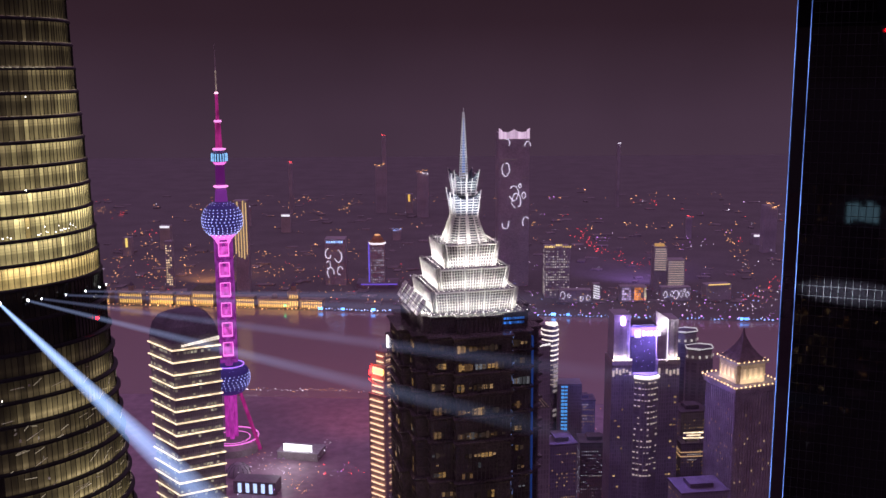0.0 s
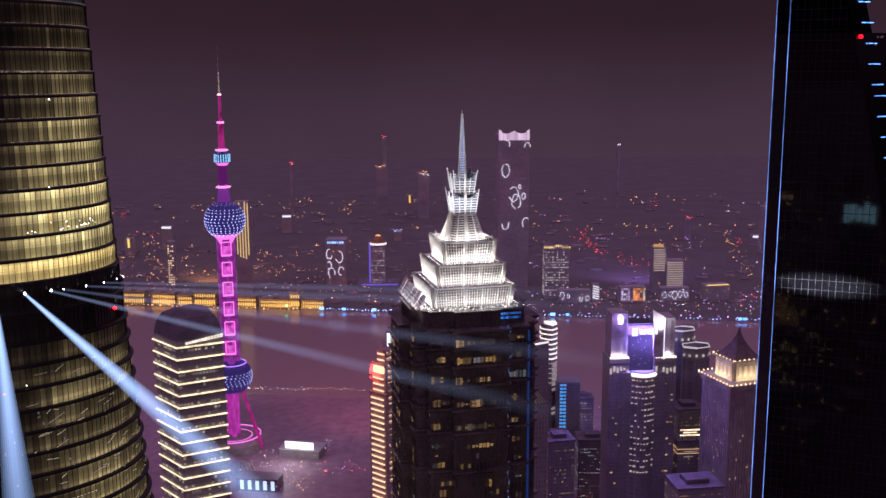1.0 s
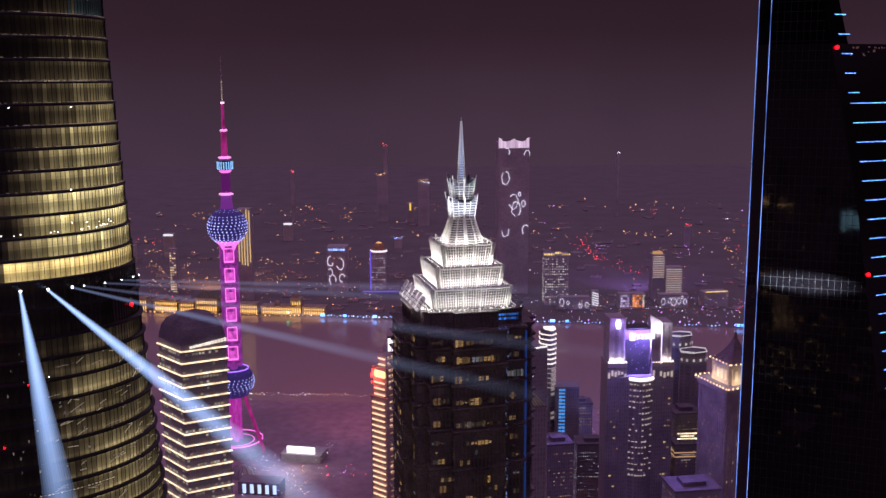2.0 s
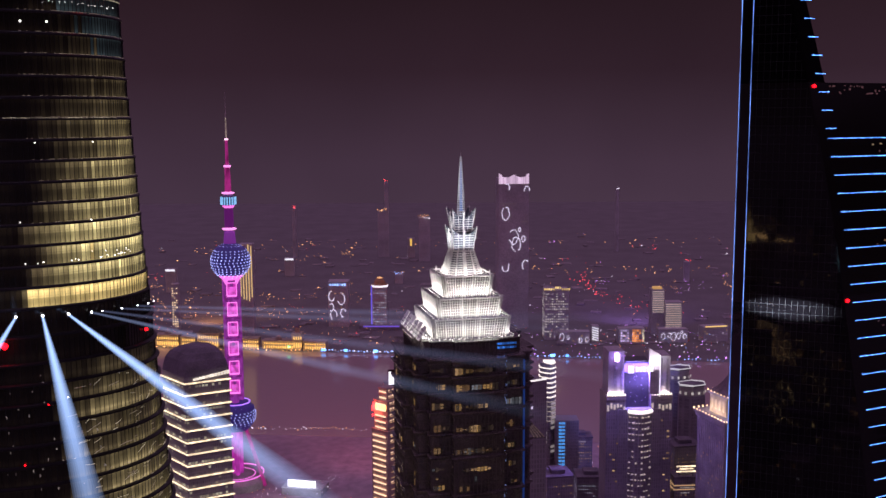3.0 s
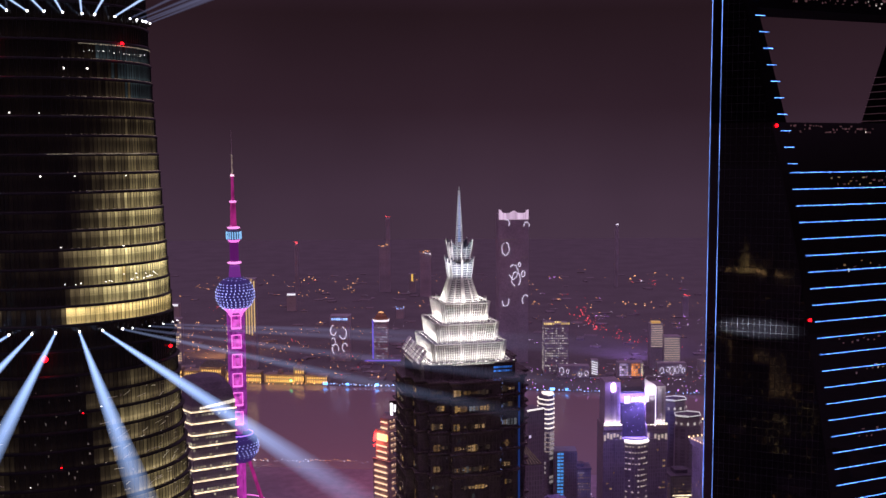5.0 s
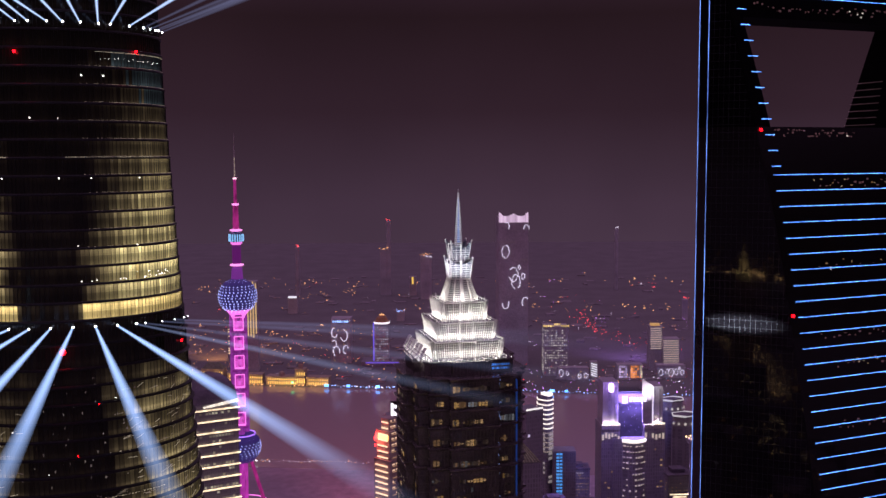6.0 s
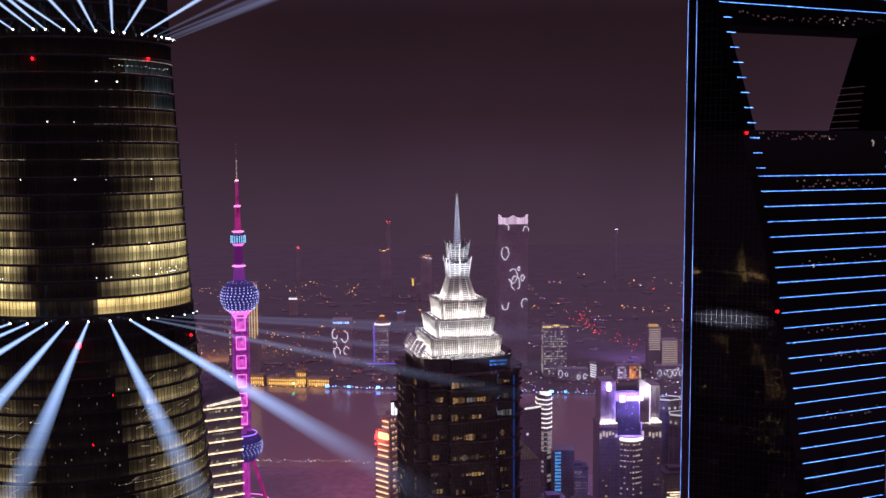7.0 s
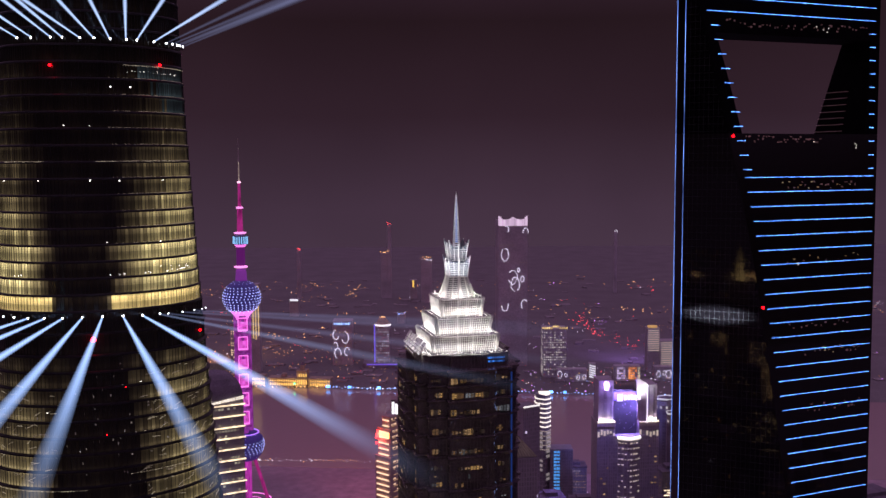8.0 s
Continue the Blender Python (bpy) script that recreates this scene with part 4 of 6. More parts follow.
nd.bar((0, 0, 419), (0, 0, 421.2), 0.14)
nd.obj("needle", CROWN_METAL, jin, "tapering white lattice needle")
nc = Shape()
nc.prism(square(0.55), square(0.1), 396, 417)
nc.obj("needle_core", light_mat("needle_blue_light", (0.30, 0.48, 1.0), 0.22), jin, "blue lit needle core")
for z, a in ((345.0, 16.4), (353.0, 13.6), (361.2, 10.4), (370.0, 7.6)):
    for q in range(4):
        t = math.radians(JT + 90 * q)
        n_ = Vector((math.sin(t), -math.cos(t)))
        w_, tg = Vector((JX, JY)) + n_ * (a + 2.4), Vector((JX, JY)) + n_ * (a - 1.0)
        area_lamp("crown_floodlight", (w_.x, w_.y, z), (tg.x, tg.y, z + 9), 2 * a, 0.6, 1850 if a > 9 else 1600, (1.0, 0.96, 0.88))
for q in range(8):
    t = math.radians(JT + 22.5 + 45 * q)
    n_ = Vector((math.sin(t), -math.cos(t)))
    d_ = bpy.data.lights.new("spire_floodlight", "SPOT")
    d_.energy, d_.color, d_.spot_size, d_.spot_blend, d_.shadow_soft_size = 42000, (0.94, 0.97, 1.0), radians(48), 0.7, 0.5
    new("spire_floodlight", d_).matrix_world = look((JX + n_.x * 16.5, JY + n_.y * 16.5, 370.5), (JX, JY, 403))

# ---- the broadcast tower with the two balls ----
PX, PY = -248.5, 1088.0
pearl = thing("broadcast_tower", PX, PY, 0, 13.0, "magenta lit broadcast tower with two dotted balls and an antenna", "tower")
for k in range(3):
    a = math.radians(30 + 120 * k)
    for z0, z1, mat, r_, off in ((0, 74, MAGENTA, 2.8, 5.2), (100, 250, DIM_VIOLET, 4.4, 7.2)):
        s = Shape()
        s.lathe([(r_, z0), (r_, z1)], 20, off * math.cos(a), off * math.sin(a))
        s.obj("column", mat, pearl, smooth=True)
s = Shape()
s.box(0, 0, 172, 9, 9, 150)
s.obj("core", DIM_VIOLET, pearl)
PANEL_PINK = light_mat("pink_panel_light", (0.72, 0.06, 0.60), 0.52)
PANEL_DEEP = light_mat("deep_pink_panel_light", (0.95, 0.14, 0.80), 0.62)
for clad in (PANEL_PINK, PANEL_DEEP):
    mottled(clad, 0.3, 0.6, 0.5, 1.5)
for k in range(6):
    zc = 239.5 - 23.2 * k
    s = Shape()
    s.box(0, -10.6, zc, 12.0, 1.2, 16.0)
    s.box(0, -11.4, zc - 1.5, 7.6, 0.8, 9.0, 0, 1)
    s.obj("light_panel", [PANEL_PINK, PANEL_DEEP], pearl, "pink lit panel with a deep magenta middle")
    s = Shape()
    for x0, z0, x1, z1, w in ((-5.4, zc - 7.5, -5.4, zc + 7.5, 0.9), (5.4, zc - 7.5, 5.4, zc + 7.5, 0.9), (-5.4, zc + 7.6, 5.4, zc + 7.6, 1.0), (-5.8, zc - 7.6, 5.8, zc - 7.6, 1.7)):
        s.bar((x0, -11.6, z0), (x1, -11.6, z1), w)
    s.obj("light_frame", MAGENTA_HOT, pearl, "bright magenta light frame")
    s = Shape()
    s.box(0, -7.6, zc - 11.4, 16.5, 7, 1.4)
    s.obj("deck", light_mat("deck_violet_light", (0.30, 0.03, 0.30), 0.35), pearl)
ball_mat = surface("violet_ball_cladding", (0.04, 0.035, 0.13), 0.4, 0.2)
# faint violet emission stands in for the dots' light on the cladding
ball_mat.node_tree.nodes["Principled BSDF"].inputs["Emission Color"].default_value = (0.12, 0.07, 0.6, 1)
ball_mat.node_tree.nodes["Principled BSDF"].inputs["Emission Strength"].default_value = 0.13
s = Shape()
s.lathe([(0, 253), (15, 255.5), (20, 260), (22.6, 267), (22.8, 272), (21.2, 280), (16, 287.5), (8, 292), (0, 292.5)], 48)
upper_ball = s.obj("upper_ball", ball_mat, pearl, smooth=True)
s = Shape()
s.lathe([(7.0, 244), (9.5, 249), (15.2, 255.2), (14, 256.2), (0, 256.3)], 40)
s.obj("ball_collar", MAGENTA_HOT, pearl, "glowing magenta collar", smooth=True)
s = Shape()
s.lathe([(0, 66), (15, 69), (21, 76), (23.4, 86), (21.5, 96), (14, 103), (0, 105)], 48)
lower_ball = s.obj("lower_ball", ball_mat, pearl, smooth=True)
s = Shape()
s.lathe([(16.6, 101.6), (17.2, 101.8), (17.2, 102.6), (16.6, 102.8)], 40)
s.obj("ball_ring_light", VIOLET, pearl, "violet ring light")
for nm, cz, rr, rz, rng_ in (("upper_dots", 271, 22.9, 21.5, (-6, 8)), ("lower_dots", 86, 23.5, 19.5, (-5, 6))):
    s = Shape()
    for i in range(*rng_):
        b = i * math.radians(9.2)
        m = max(6, int(30 * math.cos(b)))
        for j in range(m):
            a = 2 * math.pi * (j + 0.5 * (i % 2)) / m
            s.box(rr * math.cos(b) * math.cos(a), rr * math.cos(b) * math.sin(a), cz + rz * math.sin(b), 0.7, 1.1, 1.05, a)
    tagged(s.obj(nm, light_mat(nm + "_led", (0.42, 0.48, 1.0), 1.9 if cz > 200 else 1.1, 0.4), upper_ball if cz > 200 else lower_ball, "blue-white light dots"), kind="stuff")
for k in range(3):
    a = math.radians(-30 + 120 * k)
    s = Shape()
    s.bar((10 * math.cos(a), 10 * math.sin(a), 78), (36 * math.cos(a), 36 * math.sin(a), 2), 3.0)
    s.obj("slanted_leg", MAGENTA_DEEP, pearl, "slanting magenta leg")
for r_, z_ in ((30, 14), (20, 12)):
    s = Shape()
    s.lathe([(r_, z_), (r_ + 1, z_), (r_ + 1, z_ + 1.2), (r_, z_ + 1.2), (r_, z_)], 48)
    s.obj("base_ring_light", MAGENTA_HOT, pearl, "magenta ring light at the base")
s = Shape()
s.lathe([(34, 0), (33, 8), (26, 12.5), (0, 14)], 48)
s.obj("base_hall", CONCRETE, pearl)
WHITE_PINK = light_mat("white_pink_led", (1.0, 0.34, 0.84), 1.1)
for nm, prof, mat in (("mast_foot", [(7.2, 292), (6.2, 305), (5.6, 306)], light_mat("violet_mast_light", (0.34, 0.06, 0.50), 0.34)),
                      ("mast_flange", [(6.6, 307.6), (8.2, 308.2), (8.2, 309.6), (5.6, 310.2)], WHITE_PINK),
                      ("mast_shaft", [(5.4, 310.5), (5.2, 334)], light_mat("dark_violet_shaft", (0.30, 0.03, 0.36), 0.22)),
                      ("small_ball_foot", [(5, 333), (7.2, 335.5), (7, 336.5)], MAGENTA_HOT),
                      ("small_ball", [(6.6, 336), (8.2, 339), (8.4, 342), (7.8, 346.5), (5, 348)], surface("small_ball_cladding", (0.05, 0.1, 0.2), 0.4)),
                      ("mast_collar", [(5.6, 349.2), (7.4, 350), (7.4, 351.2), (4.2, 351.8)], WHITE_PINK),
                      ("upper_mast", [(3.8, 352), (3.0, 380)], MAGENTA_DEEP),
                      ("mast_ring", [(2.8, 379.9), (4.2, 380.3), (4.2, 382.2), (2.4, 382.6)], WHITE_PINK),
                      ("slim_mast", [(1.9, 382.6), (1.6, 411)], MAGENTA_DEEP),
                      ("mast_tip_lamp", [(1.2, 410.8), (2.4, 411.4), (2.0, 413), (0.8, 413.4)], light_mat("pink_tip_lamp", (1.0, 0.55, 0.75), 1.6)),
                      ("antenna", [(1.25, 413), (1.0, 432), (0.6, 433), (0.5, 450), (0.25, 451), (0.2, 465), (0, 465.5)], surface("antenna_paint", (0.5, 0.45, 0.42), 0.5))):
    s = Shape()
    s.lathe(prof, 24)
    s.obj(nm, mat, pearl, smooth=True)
s = Shape()
for j in range(18):
    a = 2 * math.pi * j / 18
    s.bar((8.5 * math.cos(a), 8.5 * math.sin(a), 337.2), (8.3 * math.cos(a), 8.3 * math.sin(a), 346), 1.0)
s.obj("small_ball_lights", light_mat("cyan_ball_light", (0.28, 0.62, 1.0), 0.9), pearl, "upright cyan light bars")
s = Shape()
for z_ in np.arange(414, 437, 1.1):
    s.box(0, -1.05, z_, 1.2, 0.5, 0.8)
s.obj("antenna_light", light_mat("antenna_cream_light", (1.0, 0.85, 0.65), 0.24, 0.5), pearl, "cream antenna light")
# ---- towers near the river ----
def wall_windows(shape, w, d, z0, z1, floor, bay, share, rnd, wide=0.7, high=0.55, sides=(0, 1, 2, 3), proud=0.12):
    """Lit windows on the sides of a box w by d, as thin raised panes on a storey grid."""
    for k in sides:
        t = math.radians(90 * k)
        span, off = (w, d / 2) if k % 2 == 0 else (d, w / 2)
        n = int((span - 2) / bay)
        for f in range(int((z1 - z0) / floor)):
            row = rnd.random()
            for i in range(n):
                if rnd.random() < share * (2.0 if row < 0.25 else 0.6):
                    u = -span / 2 + 1 + (i + 0.5) * (span - 2) / n
                    y = -off - proud / 2
                    shape.box(u * math.cos(t) - y * math.sin(t), u * math.sin(t) + y * math.cos(t), z0 + (f + 0.5) * floor, bay * wide, proud, floor * high, t)


def rims(parent, name, mat, outline, zs, w, label, raise_=0.0):
    """Light lines along the edges of a plan outline."""
    for z in zs:
        s = Shape()
        for i in range(len(outline)):
            a, b = outline[i], outline[(i + 1) % len(outline)]
            s.bar((*a, z), (*b, z), w)
        s.obj(name, mat, parent, label)


def solid(parent, name, mat, outline, z0, z1, top=None):
    s = Shape()
    s.prism(outline, top or outline, z0, z1)
    return s.obj(name, mat, parent)


# tower with bright ledge lines and a dark hooded roof
ledge = thing("ledge_light_tower", 0, 0, 0, 0, "dark office tower with warm white ledge lines and hooded roof", "office tower")
LP = [(-202.0, 701.0), (-169.4, 718.0), (-183.0, 747.0), (-206.0, 757.0), (-228.4, 729.0)]
LI = [(-202.0, 702.2), (-170.8, 718.4), (-183.6, 745.6), (-205.6, 755.6), (-227.0, 729.2)]
solid(ledge, "body", STONE_DARK, LI, 0, 236)
hood = Shape()
mid = (-198.0, 730.0)
prev, pz = LI, 236.0
for f, z in ((0.97, 241), (0.9, 247), (0.76, 252), (0.5, 255), (0.12, 256)):
    ring = [(mid[0] + (x - mid[0]) * f, mid[1] + 5 * (1 - f) + (y - mid[1]) * f) for x, y in LI]
    hood.prism(prev, ring, pz, z)
    prev, pz = ring, z
hood.obj("hood_roof", ROOF_GREY, ledge)
rnd = random.Random(21)
for k in range(24):
    z = 231.0 - 9.55 * k
    s = Shape()
    s.prism(LP, LP, z - 0.9, z - 0.2)
    s.obj("ledge", STONE_DARK, ledge)
    s = Shape()
    for a, b in ((LP[4], LP[0]), (LP[0], LP[1])):
        s.bar((*a, z), (*b, z), 0.95)
    s.obj("ledge_light", WARM_LINE, ledge, "bright warm white ledge line")
    w = Shape()
    for a, b in ((LI[4], LI[0]), (LI[0], LI[1])):
        a, b = Vector(a), Vector(b)
        d = (b - a).normalized()
        t = math.atan2(d.y, d.x)
        n = int((b - a).length / 2.6)
        for f in range(2):
            hot = rnd.random() < 0.35
            for i in range(n):
                if rnd.random() < (0.55 if hot else 0.12):
                    p = a + d * (i + 0.5) * 2.6 + Vector((d.y, -d.x)) * 0.08
                    w.box(p.x, p.y, z - 3.0 - 4.4 * f, 1.9, 0.12, 1.7, t)
    w.obj("lit_window", light_mat("pale_office_window", (0.85, 0.85, 0.62), 0.20, 0.9), ledge, "dimly lit office window")
s = Shape()
for i in range(12):
    a, b = Vector((-196.0, 704.2, 233.6)), Vector((-170.2, 717.6, 237.0))
    p = a.lerp(b, (i + 0.5) / 12)
    s.box(p.x, p.y, p.z, 2.1, 0.4, 1.6 + 0.12 * i, math.radians(29))
s.obj("roof_light_band", light_mat("roof_band_light", (1.0, 0.92, 0.75), 0.9, 0.3), ledge, "slanting white light band under the roof")

# orange lit stepped tower with a red sign
orange = thing("orange_lit_tower", -58, 918, 0, 50, "slim stepped tower with warm orange lit balconies and red sign", "apartment tower")
ROSE_STONE = surface("rose_facade", (0.42, 0.32, 0.30), 0.7, 0.0, 0.1, 0.3)
BALCONY = light_mat("balcony_orange_light", (1.0, 0.66, 0.42), 1.15, 0.8)
BALCONY_DIM = light_mat("dim_balcony_orange", (1.0, 0.62, 0.36), 0.25)
PEACH = light_mat("peach_window", (1.0, 0.66, 0.42), 0.6, 0.8)
for z0, z1, a in ((0, 124, 11.2), (124, 154, 9.2), (154, 166, 5.6)):
    tier = solid(orange, "tier", ROSE_STONE, square(a), z0, z1)
    solid(orange, "parapet", ROSE_STONE, square(a + 0.5), z1, z1 + 1.2)
    z = z0 + 3.0
    while z < z1 - 1:
        # the left wall carries long lit balconies, the other one short ones
        s = Shape()
        s.box(-a - 0.7, 0, z, 1.4, a * 1.5, 0.8)
        s.box(-a - 1.3, 0, z + 0.7, 0.25, a * 1.5, 0.9)
        s.obj("balcony", BALCONY, tier, "warm lit balcony")
        s = Shape()
        s.box(0, -a - 0.5, z, a * 1.3, 1.0, 0.5)
        s.obj("balcony", BALCONY_DIM, tier)
        if rnd.random() < 0.8:
            s = Shape()
            for u in (-0.5, 0.0, 0.45):
                if rnd.random() < 0.7:
                    s.box(u * a, -a - 0.1, z + 1.9, a * 0.34, 0.2, 1.6)
            if s.f:
                s.obj("lit_window", PEACH, tier, "peach lit window")
        z += 6.1
s = Shape()
for k in range(5):
    s.box(-10.1, -6.4 + 3.2 * k, 148.5 + 0.4 * (k % 2), 1.0, 2.4, 5.2 - 0.5 * (k % 3))
s.obj("roof_sign", light_mat("amber_sign_light", (1.0, 0.50, 0.14), 3.2), orange, "glaring amber sign box")
s = Shape()
s.box(-10.6, 7.6, 148.5, 0.8, 3.6, 8.0)
s.box(-11.0, 9.8, 145.5, 0.6, 1.6, 5.0)
s.box(-11.0, 9.6, 138.5, 0.6, 1.0, 2.6)
s.obj("sign_edge", light_mat("red_sign_light", (1.0, 0.03, 0.03), 5.0), orange, "glaring red sign edge")
rs = bpy.data.lights.new("red_sign_light", "POINT")
rs.energy, rs.color, rs.shadow_soft_size = 22000, (1.0, 0.10, 0.06), 3.0
new("red_sign_light", rs).matrix_world = pose(-74.5, 912, 147)

signy = thing("white_sign_tower", -52, 984, 0, 8, "dark tower with an upright white sign", "office tower")
solid(signy, "body", STONE_DARK, square(13), 0, 152)
solid(signy, "sign_frame", BLACK_METAL, [(-9.4, -13.6), (-1, -13.6), (-1, -12), (-9.4, -12)], 152, 171)
s = Shape()
s.box(-7.4, -14.0, 162, 3.0, 0.6, 14)
s.box(-3.6, -14.0, 161, 3.0, 0.6, 12)
s.obj("sign", light_mat("white_sign_light", (0.95, 0.95, 1.0), 1.3), signy, "white light box")

# tower with rounded lit storeys
strip_t = thing("striped_tower", 113.5, 1010, 0, 0, "slim tower with white lit curved balconies at its top", "apartment tower")
round_plan = [(-9.2, 0), (-7.4, -3.6), (-1, -8.6), (1.6, -9.6), (4, -8.8), (9.2, -3.6), (9, 8), (-9, 8)]
solid(strip_t, "body", STONE_DARK, [(x * 0.9, y * 0.9) for x, y in round_plan], 0, 168)
for k in range(24):
    z = 169.0 - 5.4 * k
    s = Shape()
    pl = round_plan if k else [(x * 0.7 + 2, y) for x, y in round_plan]
    s.prism(pl, pl, z - (1.2 if k < 8 else 0.7), z)
    mat = light_mat("white_balcony_light", (1.0, 0.90, 0.80), 1.1) if k < 8 else light_mat("dim_balcony_light", (1.0, 0.86, 0.72), 0.22) if k < 13 else STONE_DARK
    s.obj("balcony", mat, strip_t, "white lit balcony band" if k < 8 else "")
GREY_WIN = light_mat("grey_white_window", (0.95, 0.88, 0.84), 0.14, 0.7)
for k in range(8, 19):
    z = 166.2 - 5.4 * k
    for (xa, ya), (xb, yb) in (((-7.0, -3.2), (-1.2, -7.8)), ((3.6, -8.0), (8.2, -3.8))):
        if rnd.random() < (0.95 if k < 14 else 0.5):
            w = Shape()
            w.bar((xa, ya - 0.6, z), (xb, yb - 0.6, z), 2.2)
            w.obj("lit_window", GREY_WIN, strip_t, "dim grey-white window band")

blue_t = thing("blue_strip_tower", 134, 1006, 0, 0, "dark block with an upright ladder of blue lights", "office tower")
solid(blue_t, "body", STONE_DARK, square(13, 10), 0, 106)
for k in range(19):
    s = Shape()
    s.box(-7.4, -10.3, 103 - 3.9 * k, 3.1, 0.5, rnd.uniform(1.4, 2.6))
    s.box(-3.8, -10.3, 103 - 3.9 * k, 3.1, 0.5, rnd.uniform(1.4, 2.6))
    s.obj("blue_light", light_mat("ladder_blue_light", (0.10, 0.42, 1.0), 0.6, 0.6) if k == 0 else bpy.data.materials["ladder_blue_light"], blue_t, "blue light panel")

# bank tower with two pylons and a violet lit screen
bank = thing("twin_pylon_tower", 178, 842, 0, 4, "bank tower with two floodlit pylons and a violet sign", "office tower")
SKIRT = light_mat("skirt_cream_light", (1.0, 0.88, 0.72), 0.38)
PALE = surface("pale_pylon_stone", (0.42, 0.39, 0.44), 0.6, 0.0, 0.1, 0.25)
solid(bank, "body", STONE_DARK, square(20, 14), 0, 170)
for x0, x1, zt in ((-31, -13, 224), (10, 30, 219)):
    c, h = (x0 + x1) / 2, (x1 - x0) / 2
    pl = [(c - h, -13), (c + h, -13), (c + h, 13), (c - h, 13)]
    solid(bank, "pylon", PALE, [(c - h * 0.82, -11), (c + h * 0.82, -11), (c + h * 0.82, 11), (c - h * 0.82, 11)], 183, zt)
    solid(bank, "pylon_base", STONE_DARK, pl, 0, 179)
    solid(bank, "pylon_deck", CONCRETE, [(x * 1.0, y * 1.06) for x, y in pl], 179, 183)
    s = Shape()
    for i in range(8):
        s.box(x0 + (i + 0.5) * (x1 - x0) / 8, -13.6, 183.8, 1.2, 1.2, 1.5)
    s.obj("deck_lamp", light_mat("deck_lamp_light", (1.0, 0.88, 0.66), 1.6, 0.5), bank, "warm deck floodlamp")
    for u, w_ in ((c - h * 0.1, 3.4), (c + h * 0.52, 2.2)):
        s = Shape()
        s.box(u, -11.3, 199, w_, 0.5, 40 if x0 < 0 else 35)
        s.obj("pylon_groove", STONE_DARK, bank, "dark upright groove")
    for i in range(6):
        if rnd.random() < 0.85:
            s = Shape()
            s.box(x0 + (i + 0.5) * (x1 - x0) / 6, -13.3, 172 + rnd.uniform(-2, 2), 1.8, 0.5, rnd.uniform(2, 6))
            s.obj("skirt_light", SKIRT, bank, "cream lit skirt panel")
    gx = Matrix.Rotation(radians(4), 3, "Z") @ Vector((c, -18, 0))
    area_lamp("pylon_floodlight", (178 + gx.x, 842 + gx.y + 5.4, 184), (178 + gx.x, 842 + gx.y + 7.4, 194), 15, 0.9, 2300, (1.0, 0.86, 0.70))
fin = Shape()
for p_ in (-15.2, -13.4):
    fin.face([(q_, p_, z_) for q_, z_ in (((8.5, 184), (17.5, 184), (17.5, 221), (6.5, 228)) if p_ < -14 else ((6.5, 228), (17.5, 221), (17.5, 184), (8.5, 184)))])
for (xa, za), (xb, zb) in (((8.5, 184), (6.5, 228)), ((6.5, 228), (17.5, 221)), ((17.5, 221), (17.5, 184)), ((17.5, 184), (8.5, 184))):
    fin.face([(xa, -15.2, za), (xa, -13.4, za), (xb, -13.4, zb), (xb, -15.2, zb)])
fin.obj("fin", PALE, bank, "white floodlit fin")
s = Shape()
s.box(17.3, -15.6, 201, 0.7, 0.5, 38)
s.obj("fin_light", light_mat("fin_edge_light", (0.95, 0.86, 1.0), 1.1), bank, "white edge light")
solid(bank, "screen_wall", surface("screen_wall_glass", (0.05, 0.05, 0.065), 0.4), [(-13, -8), (9, -8), (9, 10), (-13, 10)], 170, 214)
s = Shape()
for _ in range(14):
    s.box(rnd.uniform(-11, 7), -8.15, rnd.uniform(172, 200), rnd.uniform(0.3, 0.7), 0.3, rnd.uniform(0.4, 0.8))
tagged(s.obj("dim_window", light_mat("violet_white_dot", (0.85, 0.8, 1.0), 0.3, 0.9), bank, "small lit windows"), kind="stuff")
s = Shape()
s.box(-1.5, -8.8, 208, 25, 0.9, 8.5)
s.obj("sign_panel", light_mat("violet_sign_panel", (0.36, 0.24, 1.0), 0.3), bank, "violet lit sign panel")
s = Shape()
s.box(-9.5, -15.9, 208, 5.2, 0.5, 7.0)
for i in range(5):
    s.box(-4.0 + 3.4 * i, -15.9, 208, 2.3, 0.5, 4.6)
for i in range(3):
    s.box(-9.5 + 9.5 * i, -12.3, 208, 0.4, 6.9, 0.4)
s.obj("sign_bar", light_mat("white_sign_bars", (0.96, 0.93, 1.0), 1.15), bank, "white sign bar")
s = Shape()
s.lathe([(0, 214.5), (2.0, 215.5), (2.5, 219), (2.0, 222.5), (0, 223.5)], 14, -22, -13)
gx = Matrix.Rotation(radians(4), 3, "Z") @ Vector((12, -20, 0))
area_lamp("fin_floodlight", (178 + gx.x, 842 + gx.y - 3, 212.5), (178 + gx.x, 842 + gx.y + 5, 222), 9, 1.0, 4500, (0.98, 0.93, 1.0))
s.obj("violet_lamp", light_mat("violet_lamp_light", (0.55, 0.35, 1.0), 7.0), bank, "glaring violet lamp")
area_lamp("violet_screen_light", (178, 829, 207), (190, 740, 150), 26, 8, 160000, (0.36, 0.24, 1.0))
vl = bpy.data.lights.new("violet_lamp_light", "POINT")
vl.energy, vl.color, vl.shadow_soft_size = 3500, (0.40, 0.22, 1.0), 2.6
new("violet_lamp_light", vl).matrix_world = pose(157.0, 816.0, 219)


